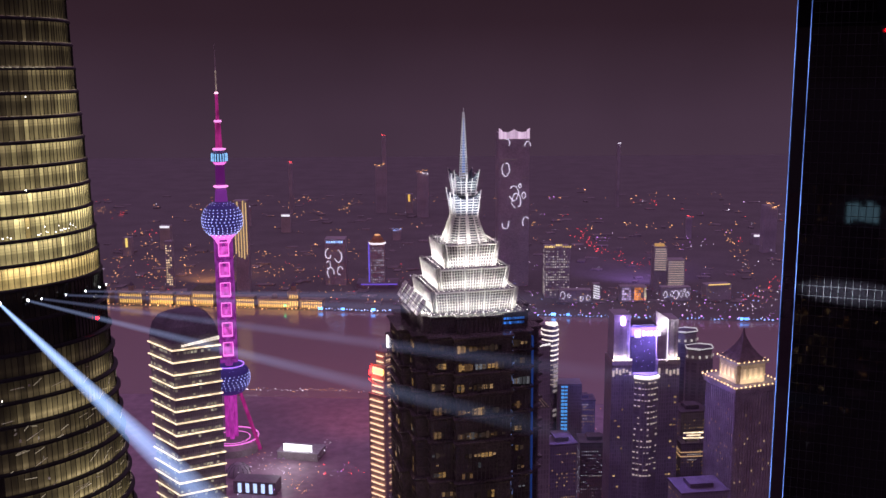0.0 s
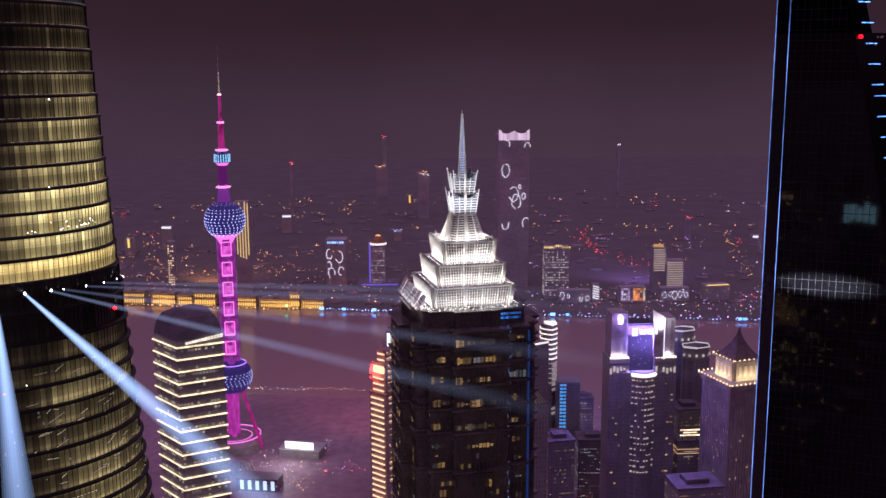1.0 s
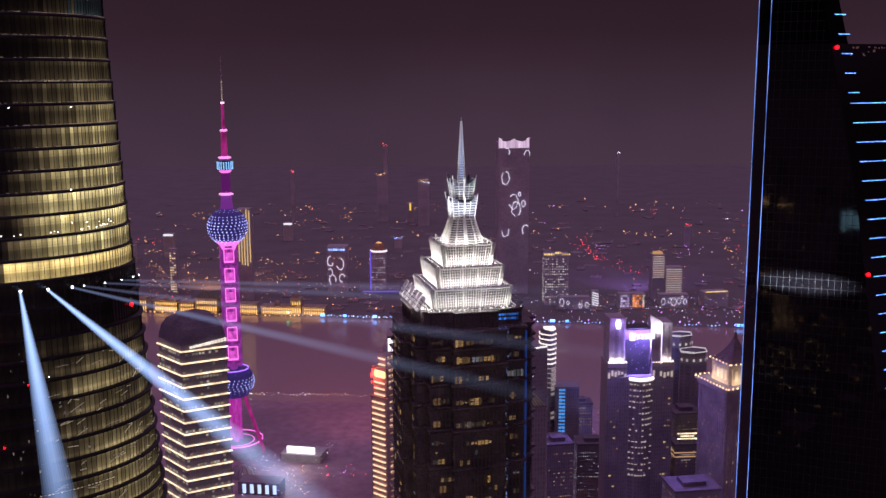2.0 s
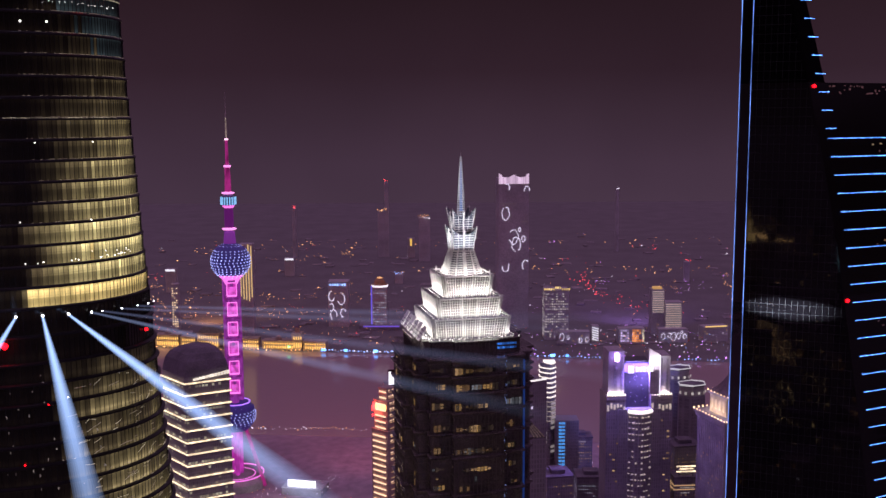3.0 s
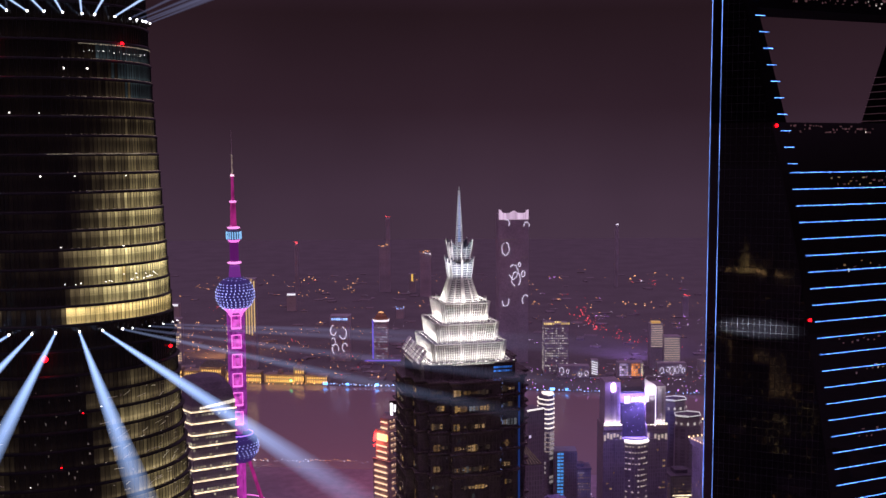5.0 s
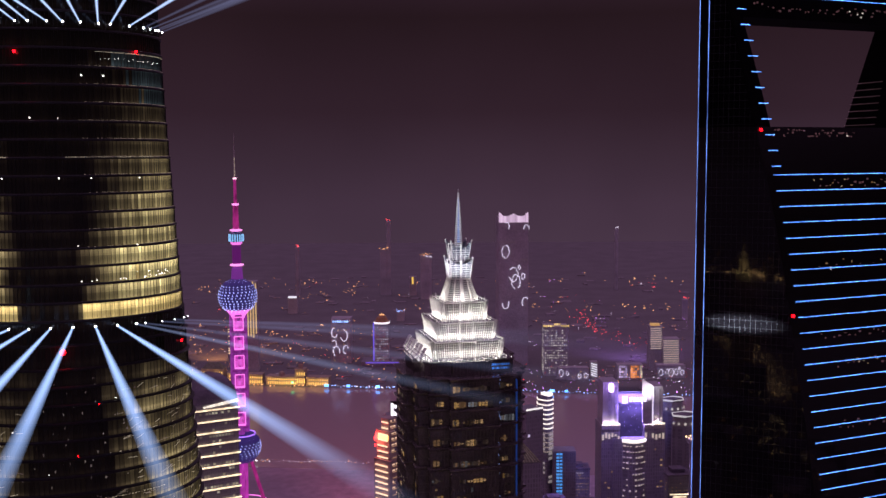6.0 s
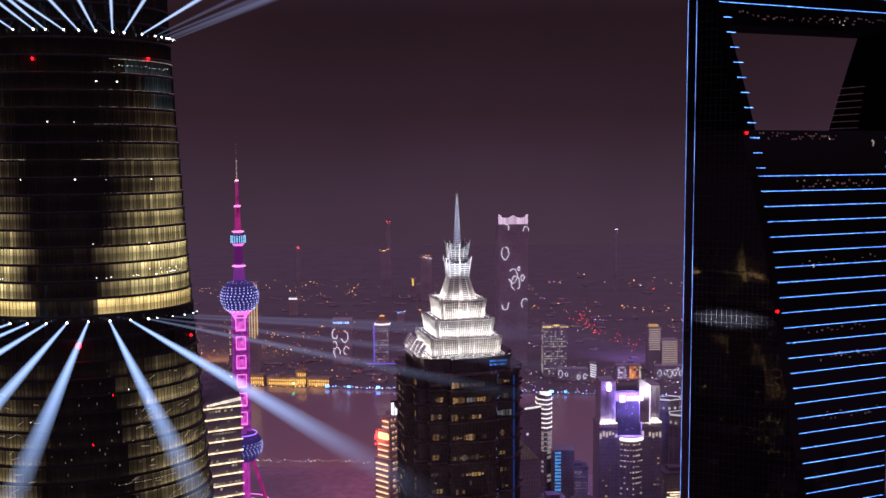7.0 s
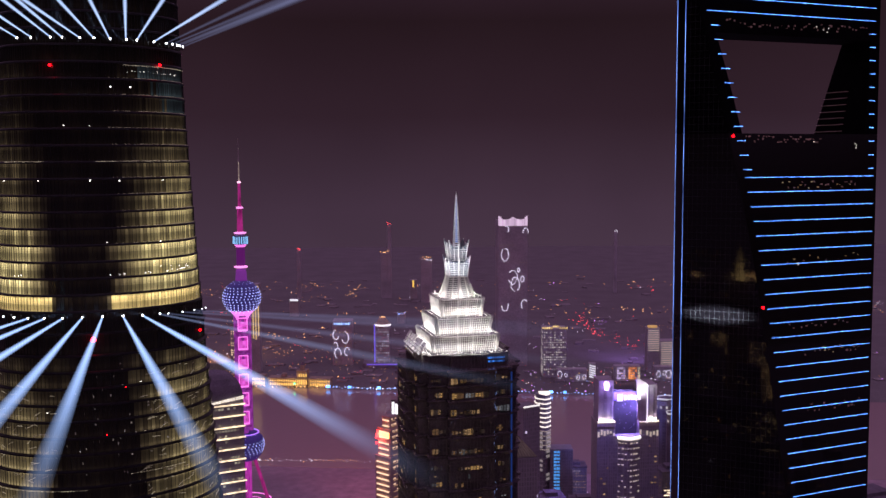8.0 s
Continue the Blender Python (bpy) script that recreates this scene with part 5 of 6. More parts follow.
def spot_lamp(name, where, target, power, colour, degrees):
    """A spot lamp: a floodlight, or an added fill that tints ground and water."""
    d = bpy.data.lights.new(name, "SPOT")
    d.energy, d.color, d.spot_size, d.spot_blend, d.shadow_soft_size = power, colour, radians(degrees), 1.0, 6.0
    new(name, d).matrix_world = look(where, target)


# added fill spots without fixtures, in place of coloured haze over the city
spot_lamp("violet_water_fill", (160, 858, 232), (270, 1360, 0), 1.1e6, (0.24, 0.25, 1.0), 64)
spot_lamp("violet_street_fill", (160, 815, 214), (130, 740, 40), 1.4e5, (0.36, 0.26, 1.0), 130)
spot_lamp("red_water_fill", (-78, 922, 150), (-130, 1560, 0), 1.5e6, (1.0, 0.13, 0.10), 58)
spot_lamp("violet_quarter_fill", (400, 1945, 96), (430, 2150, 0), 6.0e5, (0.46, 0.24, 1.0), 125)
spot_lamp("golden_quarter_fill", (-500, 1985, 50), (-480, 2200, 0), 4.0e5, (1.0, 0.42, 0.14), 140)
curve = [(-11 + 22 * i / 8, -14 - 5 * math.sin(math.pi * i / 8)) for i in range(9)] + [(11, -10), (-11, -10)]
solid(bank, "bow_front", STONE_DARK, curve, 0, 171)
BOW = light_mat("bow_storey_light", (1.0, 0.86, 0.74), 0.26)
BOW_HOT = light_mat("bow_top_band_light", (1.0, 0.92, 0.82), 1.0)
s = Shape()
for i in range(8):
    s.bar((curve[i][0], curve[i][1] - 0.4, 168.4), (curve[i + 1][0], curve[i + 1][1] - 0.4, 168.4), 2.6)
s.obj("top_band", BOW_HOT, bank, "bright white band round the bow front")
for k in range(17):
    z = 163.5 - 5.4 * k
    for i in range(8):
        if rnd.random() < (0.85 if k < 4 else 0.55):
            f0, f1 = rnd.uniform(0.05, 0.3), rnd.uniform(0.6, 0.95)
            a, b = Vector((*curve[i], z)), Vector((*curve[i + 1], z))
            s = Shape()
            s.bar(a.lerp(b, f0) + Vector((0, -0.3, 0)), a.lerp(b, f1) + Vector((0, -0.3, 0)), rnd.uniform(0.5, 1.3))
            s.obj("storey_light", BOW, bank, "cream storey light")
for side in (-1, 1):
    w = Shape()
    for f in range(22):
        for i in range(5):
            if rnd.random() < 0.16:
                w.box(side * (14 + 3.2 * i), -13.3, 60 + 5.2 * f, 2.0, 0.3, 1.3)
    w.obj("lit_window", WARM_WIN, bank, "lit office window")

# pale tower with a pyramid roof
pyr = thing("pyramid_roof_tower", 256, 806, 0, 20, "pale stone tower with a lit attic and pyramid roof", "office tower")
solid(pyr, "body", CONCRETE, square(21), 0, 168)
s = Shape()
for k in range(4):
    t = math.radians(90 * k)
    for i in range(15):
        u = -19.6 + 2.8 * i
        x, y = u, -21.2
        s.box(x * math.cos(t) - y * math.sin(t), x * math.sin(t) + y * math.cos(t), 84, 0.9, 0.6, 168, t)
s.obj("pilaster", CONCRETE, pyr)
for z0, z1, a in ((168, 171, 22.6), (171, 173.5, 23.6)):
    solid(pyr, "cornice", CONCRETE, square(a), z0, z1)
s = Shape()
for k in range(4):
    t = math.radians(90 * k)
    for i in range(11):
        u = -22.5 + 4.5 * i
        x, y = u, -23.9
        s.box(x * math.cos(t) - y * math.sin(t), x * math.sin(t) + y * math.cos(t), 174.2, 0.8, 0.8, 1.2, t)
s.obj("cornice_lamp", light_mat("cornice_amber_lamp", (1.0, 0.66, 0.32), 2.2, 0.4), pyr, "amber cornice lamp")
solid(pyr, "attic", GOLD_STONE, notched(14.5, 2.5), 173.5, 190)
solid(pyr, "attic_cornice", CONCRETE, square(15.6), 190, 192)
ATTIC_WIN = light_mat("attic_window_light", (1.0, 0.82, 0.56), 0.12)
for k in range(4):
    for i in range(4):
        s = Shape()
        s.box(0, 0, 0, 2.6, 0.4, 9)
        win = s.obj("attic_window", ATTIC_WIN, pyr, "lit attic window")
        win.matrix_local = pose(0, 0, 182, 0, 0, 90 * k) @ pose(-8.4 + 5.6 * i, -14.7, 0)
s = Shape()
for k in range(4):
    t = math.radians(90 * k)
    for i in range(7):
        x, y = -14.4 + 4.8 * i, -15.3
        s.box(x * math.cos(t) - y * math.sin(t), x * math.sin(t) + y * math.cos(t), 192.5, 0.7, 0.7, 0.9, t)
s.obj("cornice_lamp", bpy.data.materials["cornice_amber_lamp"], pyr, "amber cornice lamp")
s = Shape()
s.stack([(square(14.2), 192), (square(9.4), 196.5), (square(5.6), 202), (square(2.6), 208), (square(1.2), 212), (square(0.3), 218)])
s.obj("pyramid_roof", surface("slate_roof", (0.16, 0.12, 0.13), 0.5, 0.1), pyr)
for k in range(4):
    t = math.radians(20 + 90 * k)
    n_ = Vector((math.sin(t), -math.cos(t)))
    w_, tg = Vector((256, 806)) + n_ * 20.5, Vector((256, 806)) + n_ * 13
    area_lamp("attic_floodlight", (w_.x, w_.y, 174.5), (tg.x, tg.y, 186), 26, 1.2, 3400, (1.0, 0.82, 0.58))
w = Shape()
wall_windows(w, 42.4, 42.4, 20, 160, 4.2, 2.8, 0.10, rnd, 0.5, 0.45, (0, 3), 0.2)
w.obj("lit_window", light_mat("amber_dim_window", (1.0, 0.75, 0.45), 0.14, 0.9), pyr, "dim amber window")

for (x, y, rx, ry, z0, z1, lab) in ((244, 955, 13, 9, 164, 176, "white lit round roof pavilion"), (250, 922, 14, 10, 157, 168, "white lit roof pavilion")):
    t = thing("round_roof_tower", x, y, 0, 10, lab + " on a dark tower", "office tower")
    pl = [(rx * math.cos(a), ry * math.sin(a)) for a in np.linspace(0.3, 0.3 + 2 * math.pi, 6, endpoint=False)]
    solid(t, "body", STONE_DARK, [(px * 1.1, py * 1.1) for px, py in pl], 0, z0)
    solid(t, "drum", CONCRETE, pl, z0, z1 - 1.5)
    solid(t, "roof_cap", ROOF_GREY, [(px * 1.06, py * 1.06) for px, py in pl], z1 - 1.5, z1)
    s = Shape()
    for i in range(len(pl)):
        (xa, ya), (xb, yb) = pl[i], pl[(i + 1) % len(pl)]
        s.bar((xa * 1.08, ya * 1.08, z1), (xb * 1.08, yb * 1.08, z1), 0.9 if i % 3 else 1.5)
    s.obj("roof_rim", light_mat("roof_rim_light", (0.95, 0.95, 0.95), 0.4), t, "white lit roof rim")
    s = Shape()
    for a in np.linspace(math.pi * 1.1, math.pi * 1.9, 6):
        s.box(rx * 1.02 * math.cos(a), ry * 1.02 * math.sin(a), z0 + 3, 2, 0.8, 2.4, a + math.pi / 2)
    s.obj("drum_windows", light_mat("drum_window_light", (1.0, 0.95, 0.85), 0.25, 0.8), t, "lit drum window")

# glazed pyramid roof close behind the stepped tower
tri = thing("glass_roof_tower", 60, 640, 0, 12, "dark tower with a sloping lit glass roof", "office tower")
solid(tri, "body", STONE_DARK, square(10), 0, 210)
s = Shape()
s.prism(square(10.3), [(-10.3, 1), (-7, 1), (-7, 4), (-10.3, 4)], 210, 230)
s.obj("glass_roof", surface("roof_glass", (0.10, 0.09, 0.08), 0.25), tri)
s = Shape()
for i in range(9):
    f = i / 8
    s.bar((-9.6 + 18.6 * f, -10.0, 210.6), (-9.8 + 2.4 * f, 0.9, 229.4), 0.3)
s.obj("roof_bar", light_mat("roof_bar_light", (1.0, 0.85, 0.55), 0.05, 0.5), tri, "dim lit roof bar")

roof_s = thing("roof_sign_tower", 74, 764, 0, 30, "dark tower with a white lit roof edge", "office tower")
solid(roof_s, "body", STONE_DARK, square(9), 0, 217)
s = Shape()
s.prism([(-8.8, -9.2), (8.8, -9.2), (8.8, -8.6), (-8.8, -8.6)], [(-8.8, -9.2), (8.8, -9.2), (8.8, -8.6), (-8.8, -8.6)], 217, 218.4)
s.obj("roof_edge_light", light_mat("roof_edge_white", (1.0, 0.97, 0.92), 0.9), roof_s, "white light panel")
w = Shape()
wall_windows(w, 18, 18, 60, 208, 5.5, 4, 0.08, rnd, 0.5, 0.4, (0, 3), 0.2)
w.obj("lit_window", light_mat("violet_dot_window", (0.8, 0.7, 1.0), 0.6, 0.8), roof_s, "small lit window")


def plain_tower(x, y, w, d, h, turn, share, mat, label, light=None, crown=False):
    t = thing("office_tower", x, y, 0, turn, label, "office tower", "office towers by the river")
    body = solid(t, "body", mat, square(w / 2, d / 2), 0, h)
    solid(t, "roof_deck", ROOF_GREY, square(w / 2 + 0.6, d / 2 + 0.6), h, h + 1.4)
    solid(t, "plant_room", ROOF_GREY, square(w / 4, d / 4), h + 1.4, h + 5)
    s = Shape()
    wall_windows(s, w, d, 6, h - 3, 3.6, 2.1, share * 3.0, rnd, 0.42, 0.2, (0, 1, 3), 0.2)
    if s.f:
        s.obj("lit_window", light or rnd.choice((WARM_WIN, WARM_WIN, COOL_WIN)), body, "lit office window")
    for _ in range(rnd.choice((0, 1, 1, 2))):
        z_, l_ = h * rnd.uniform(0.5, 0.95), w * rnd.uniform(0.3, 0.8)
        s = Shape()
        for q in range(7):
            if rnd.random() < 0.8:
                s.box((q - 3) * l_ / 7, -d / 2 - 0.1, z_, l_ / 8, 0.2, 0.9)
        s.obj("lit_window", GREY_WIN, body, "lit office storey")
    if crown:
        for z_, l_ in ((h + 6.5, w * 0.85), (h + 9, w * 0.6), (h + 11.5, w * 0.85)):
            s = Shape()
            s.box(0, -d / 2, z_, l_, 0.5, 1.2)
            s.obj("sign_line", WARM_LINE, t, "white sign line")
        for u in (-w * 0.3, w * 0.3):
            s = Shape()
            s.bar((u, -d / 2 + 0.5, h), (u, -d / 2 + 0.5, h + 12), 0.4)
            s.obj("sign_post", BLACK_METAL, t)
        rims(t, "roof_light", light_mat("amber_roof_line", (1.0, 0.62, 0.32), 0.4), square(w / 2 + 0.4, d / 2 + 0.4), (h - 7, h - 11), 0.7, "amber roof edge line")
    return t


# office towers: place, plan, height, turn, share of lit windows, roof sign
NEAR_TOWERS = [
    (150, 700, 34, 26, 52, 15, 0.07, False),
    (186, 690, 22, 22, 60, 10, 0.10, False),
    (172, 640, 24, 20, 40, 12, 0.12, False),
    (128, 610, 34, 26, 44, 20, 0.08, False),
    (232, 560, 40, 34, 64, 20, 0.10, False),
    (300, 660, 40, 40, 120, 20, 0.08, False),
    (440, 620, 50, 40, 150, 20, 0.12, False),
    (360, 480, 44, 40, 120, 10, 0.10, False),
]
MIDDLE_TOWERS = [
    (210, 760, 40, 30, 96, 8, 0.10, False),
    (232, 880, 26, 24, 120, 8, 0.10, False),
    (330, 860, 40, 36, 130, 20, 0.10, False),
    (225, 848, 22, 18, 100, 4, 0.10, True),
    (100, 800, 24, 22, 120, 10, 0.08, False),
    (400, 800, 50, 40, 120, 20, 0.1, False),
    (520, 760, 50, 44, 110, 15, 0.14, False),
]
SHORE_TOWERS = [
    (110, 900, 26, 22, 84, 5, 0.10, False),
    (150, 930, 30, 24, 70, 0, 0.12, False),
    (290, 930, 36, 30, 110, 12, 0.10, False),
    (265, 1040, 40, 26, 74, 5, 0.10, False),
    (90, 1080, 26, 26, 66, 0, 0.12, False),
    (160, 1090, 30, 22, 58, 0, 0.14, False),
    (330, 1080, 44, 30, 70, 10, 0.12, False),
    (400, 1000, 40, 34, 100, 15, 0.10, False),
    (60, 900, 26, 20, 60, 0, 0.12, False),
]
for x, y, w_, d_, h_, tn, share, crown in NEAR_TOWERS + MIDDLE_TOWERS + SHORE_TOWERS:
    plain_tower(x, y, w_, d_, h_, tn, share, STONE_DARK, "dark purple-grey office tower with a few lit windows", None, crown)

# ---- low things by the shore below the broadcast tower ----
led = thing("led_screen_hall", -164, 1062, 0, -12, "low hall with a long glowing white screen on its roof", "hall")
solid(led, "body", CONCRETE, square(24, 14), 0, 9)
solid(led, "roof_deck", surface("pale_roof", (0.5, 0.5, 0.52), 0.6), square(24.6, 14.6), 9, 9.8)
s = Shape()
s.box(0, -12, 14.6, 34, 0.8, 8)
s.obj("screen", light_mat("white_screen_light", (0.98, 0.96, 1.0), 1.8), led, "glowing white screen")
for u in (-14, 14):
    s = Shape()
    s.bar((u, -12, 9.5), (u, -12, 11), 0.6)
    s.obj("screen_post", BLACK_METAL, led)
bw = thing("blue_window_hall", -197, 968, 0, -8, "low hall with a row of tall blue-white windows", "hall")
solid(bw, "body", STONE_DARK, square(23, 10), 0, 14)
for i in range(5):
    s = Shape()
    s.box(-16 + 8.4 * i, -10.2, 7, 3.8, 0.4, 10)
    s.obj("tall_window", light_mat("blue_white_window", (0.50, 0.68, 1.0), 1.1, 0.3) if i == 0 else bpy.data.materials["blue_white_window"], bw, "blue-white lit window")
dome = thing("white_dome", -226, 1010, 0, 0, "small pale ribbed dome hall near the shore", "dome")
s = Shape()
s.lathe([(13, 0), (13, 3), (12, 7), (9, 10.5), (4.5, 12.6), (0, 13)], 28)
s.obj("shell", PALE, dome, smooth=True)
s = Shape()
for j in range(14):
    a = 2 * math.pi * j / 14
    p = [(r * 1.01 * math.cos(a), r * 1.01 * math.sin(a), z) for r, z in ((13, 3), (12, 7), (9, 10.5), (4.5, 12.6))]
    for q0, q1 in zip(p, p[1:]):
        s.bar(q0, q1, 0.4)
s.obj("rib", GREY_METAL, dome)
dl = bpy.data.lights.new("plaza_light", "POINT")
dl.energy, dl.color, dl.shadow_soft_size = 22000, (0.95, 0.92, 1.0), 4.0
new("plaza_light", dl).matrix_world = pose(-180, 1020, 30)

# ---- far bank ----
bund_rows = ((-596, 45, 24, 1), (-535, 45, 22, 2), (-492, 30, 19, 0), (-453, 43, 27, 3), (-373, 36, 18, 0), (-317, 59, 15, 2), (-280, 18, 30, 1), (-245, 43, 15, 0), (-410, 26, 20, 1), (-655, 40, 20, 0))
amber = light_mat("amber_window_light", (1.0, 0.62, 0.16), 1.0, 0.9)
for x, w_, h_, kind in bund_rows:
    y = far_bank(x) + 28
    t = thing("waterfront_building", x, y, 0, -7, "old stone waterfront building bathed in golden floodlight", "building", "golden waterfront row")
    wall = solid(t, "wall", GOLD_STONE, square(w_ / 2, 11), 0, h_)
    solid(t, "cornice", GOLD_STONE, square(w_ / 2 + 0.8, 11.8), h_, h_ + 1.4)
    if kind == 1:
        solid(t, "clock_turret", GOLD_STONE, square(4), h_ + 1.4, h_ + 11)
        s = Shape()
        s.prism(square(4.4), square(0.3), h_ + 11, h_ + 18)
        s.obj("turret_roof", ROOF_GREY, t)
    elif kind == 2:
        s = Shape()
        s.lathe([(6, h_ + 1.4), (6, h_ + 4), (5, h_ + 8), (2.5, h_ + 10), (0, h_ + 10.6)], 18)
        s.obj("dome", GOLD_STONE, t)
    elif kind == 3:
        s = Shape()
        s.prism(square(w_ / 2, 11), square(w_ / 4, 1.5), h_ + 1.4, h_ + 12)
        s.obj("hip_roof", surface("green_copper_roof", (0.2, 0.22, 0.14), 0.6), t)
    for i in range(int(w_ / 4.5)):
        s = Shape()
        u = -w_ / 2 + 3 + 4.5 * i
        s.box(u, -11.3, h_ * 0.5, 1.3, 0.8, h_ * 0.86)
        s.obj("pilaster", GOLD_STONE, wall)
        s = Shape()
        s.box(u + 2.2, -11.1, h_ * 0.3, 1.8, 0.3, h_ * 0.3)
        s.obj("arched_window", amber, wall, "amber lit window")
        s = Shape()
        s.box(u + 2.2, -11.1, h_ * 0.75, 1.8, 0.3, h_ * 0.2)
        s.obj("upper_window", amber, wall, "amber lit window")
    area_lamp("waterfront_floodlight", (x, y - 24, 1.5), (x, y - 8, h_ * 0.7), w_, 3, rnd.choice((1000, 1800, 3000, 4600)) * w_ / 40, (1.0, 0.60, 0.20))


def ring_light(t, x, z, r, y, w, mat, gap=0):
    """An upright oval of small lamps, uneven, with a stretch left dark."""
    s = Shape()
    n = 18
    at = rnd.randrange(n)
    wob = [1 + rnd.uniform(-0.1, 0.1) for _ in range(n)]
    for i in range(n):
        if (i - at) % n < gap:
            continue
        a, b = 2 * math.pi * i / n, 2 * math.pi * (i + 1) / n
        q0, q1 = r * wob[i], r * wob[(i + 1) % n]
        s.bar((x + q0 * 0.6 * math.cos(a), y, z + q0 * math.sin(a)), (x + q1 * 0.6 * math.cos(b), y, z + q1 * math.sin(b)), w * rnd.uniform(0.6, 1.35))
    s.obj("ring_light", mat, t, "white ring of light on the facade")


RING = light_mat("facade_ring_light", (0.86, 0.80, 1.0), 0.8)


def far_tower(x, y, w, d, h, turn=0.0, label="", share=0.1, light=None, mat=None):
    t = thing("far_tower", x, y, 0, turn, label, "office tower", "towers across the river")
    body = solid(t, "body", mat or FAR_STONE, square(w / 2, d / 2), 0, h)
    s = Shape()
    wall_windows(s, w, d, 4, h - 4, 5.0, 4.0, share, rnd, 0.55, 0.4, (0, 3), 0.4)
    if s.f:
        s.obj("lit_window", light or WARM_WIN, body, "lit window")
    return t


tall = far_tower(141, 1975, 62, 50, 311, 4, "very tall dark tower with white light rings and a wavy crown", 0.0)
s = Shape()
for i in range(30):
    x0, x1 = -31 + 62 * i / 30, -31 + 62 * (i + 1) / 30
    f = abs((x0 + x1) / 62)
    top = 319 - 6 * math.sin(math.pi * f) * 1.0 + (2.5 if f > 0.8 else 0)
    s.box((x0 + x1) / 2, -25.5, (300 + top) / 2, 2.0, 1.2, top - 300)
s.obj("wave_crown", light_mat("pink_white_crown_light", (0.95, 0.72, 0.95), 0.55, 0.35), tall, "wavy pink-white light crown")
for x, z, r, gap_ in ((-17, 239, 13, 1), (0, 191, 15, 3), (5, 176, 15, 2), (20, 187, 6, 0), (12, 206, 4, 0), (27, 285, 10, 9), (-17, 131, 12, 8), (25, 132, 11, 9), (-14, 292, 8, 10)):
    ring_light(tall, x, z, r, -25.8, 1.0, RING, gap_)
for x, z, w_ in ((-12, 259, 34), (22, 222, 16)):
    s = Shape()
    s.box(x, -25.5, z, w_, 0.5, 0.9)
    s.obj("storey_line", light_mat("dim_storey_line", (0.9, 0.8, 0.7), 0.07), tall, "dim storey line")
ringed = far_tower(-222, 1990, 42, 36, 96, 0, "dark tower with white light rings and blue roof sign", 0.02)
for x, z, r in ((-14, 66, 10), (6, 60, 12), (-10, 26, 11), (10, 30, 9), (-15, 42, 8)):
    ring_light(ringed, x, z, r, -18.6, 1.1, RING, 5)
s = Shape()
for i in range(7):
    s.box(-16 + 5 * i, -18.8, 90, 3.6, 0.8, 4)
s.obj("roof_sign_bar", light_mat("blue_roof_sign", (0.30, 0.5, 1.0), 1.1, 0.6), ringed, "blue roof sign bar")
dom = far_tower(-134, 1960, 30, 30, 88, 0, "round-topped tower with violet edge line and lit dome", 0.5, light_mat("pale_far_window", (0.8, 0.85, 1.0), 0.28, 0.8))
s = Shape()
s.lathe([(17, 88), (17, 93), (13, 95), (11, 100), (6, 106), (0, 108)], 20)
s.obj("dome", surface("dome_gilt", (0.5, 0.3, 0.14), 0.5), dom)
s = Shape()
s.lathe([(17.4, 88.4), (17.4, 92.4)], 20)
s.obj("white_band", light_mat("white_band_light", (0.95, 0.92, 1.0), 1.0), dom, "white light band")
s = Shape()
s.lathe([(8, 101), (6, 106.4), (0.5, 108.6)], 16)
s.obj("dome_light", light_mat("orange_dome_light", (1.0, 0.5, 0.2), 0.9), dom, "orange lit dome top")
s = Shape()
s.box(-16.5, -15.5, 46, 2.6, 1.2, 92)
s.obj("violet_edge", light_mat("violet_edge_light", (0.20, 0.14, 0.9), 0.7), dom, "violet edge light")
s = Shape()
s.box(4, -26, 9, 74, 1.0, 3.0)
s.obj("podium_light", light_mat("violet_podium_light", (0.25, 0.15, 0.9), 0.5), dom, "violet podium light")
solid(dom, "podium", STONE_DARK, square(42, 25), 0, 11)
gold = far_tower(220, 1862, 48, 40, 99, 0, "broad tower with dotted windows and a golden crown", 0.72, light_mat("dotted_white_window", (0.95, 0.88, 0.8), 0.36, 0.85))
s = Shape()
for i in range(12):
    s.box(-24 + 4.36 * i, -20.5, 101 + (3 if 4 < i < 8 else 0), 3.2, 1, 3.6)
s.obj("gold_crown", light_mat("gold_crown_light", (1.0, 0.72, 0.25), 0.7, 0.6), gold, "golden crown light")
for x, y, w_, h_, n, lab in ((428, 1900, 26, 91, 10, "tower with white horizontal light lines"), (457, 1890, 34, 67, 12, "low broad tower with white horizontal light lines")):
    t = far_tower(x, y, w_, 26, h_, 0, lab + " across the river", 0.0)
    for i in range(n):
        s = Shape()
        s.box(rnd.uniform(-0.6, 0.6), -13.4, h_ - 4 - 4.6 * i, w_ - 2.5 - rnd.uniform(0, 2), 0.6, 1.0)
        s.obj("light_line", light_mat("far_line_light", (1.0, 0.80, 0.68), 0.5, 0.6) if i == 0 else bpy.data.materials["far_line_light"], t, "white light line")
    if h_ > 80:
        solid(t, "crown_box", light_mat("amber_crown_light", (1.0, 0.6, 0.2), 0.4), square(9, 6), h_, h_ + 4)
slender = far_tower(-560, 1965, 15, 15, 96, 0, "slender tower dotted all over with warm lights", 0.95, light_mat("dense_warm_dots", (1.0, 0.72, 0.42), 1.1, 0.5))
far_tower(-449, 1940, 11, 15, 90, 0, "slender dark tower dotted with warm lights", 0.95, bpy.data.materials["dense_warm_dots"])
behind = far_tower(-398, 1910, 26, 22, 186, 0, "dark tower with upright golden light lines", 0.0)
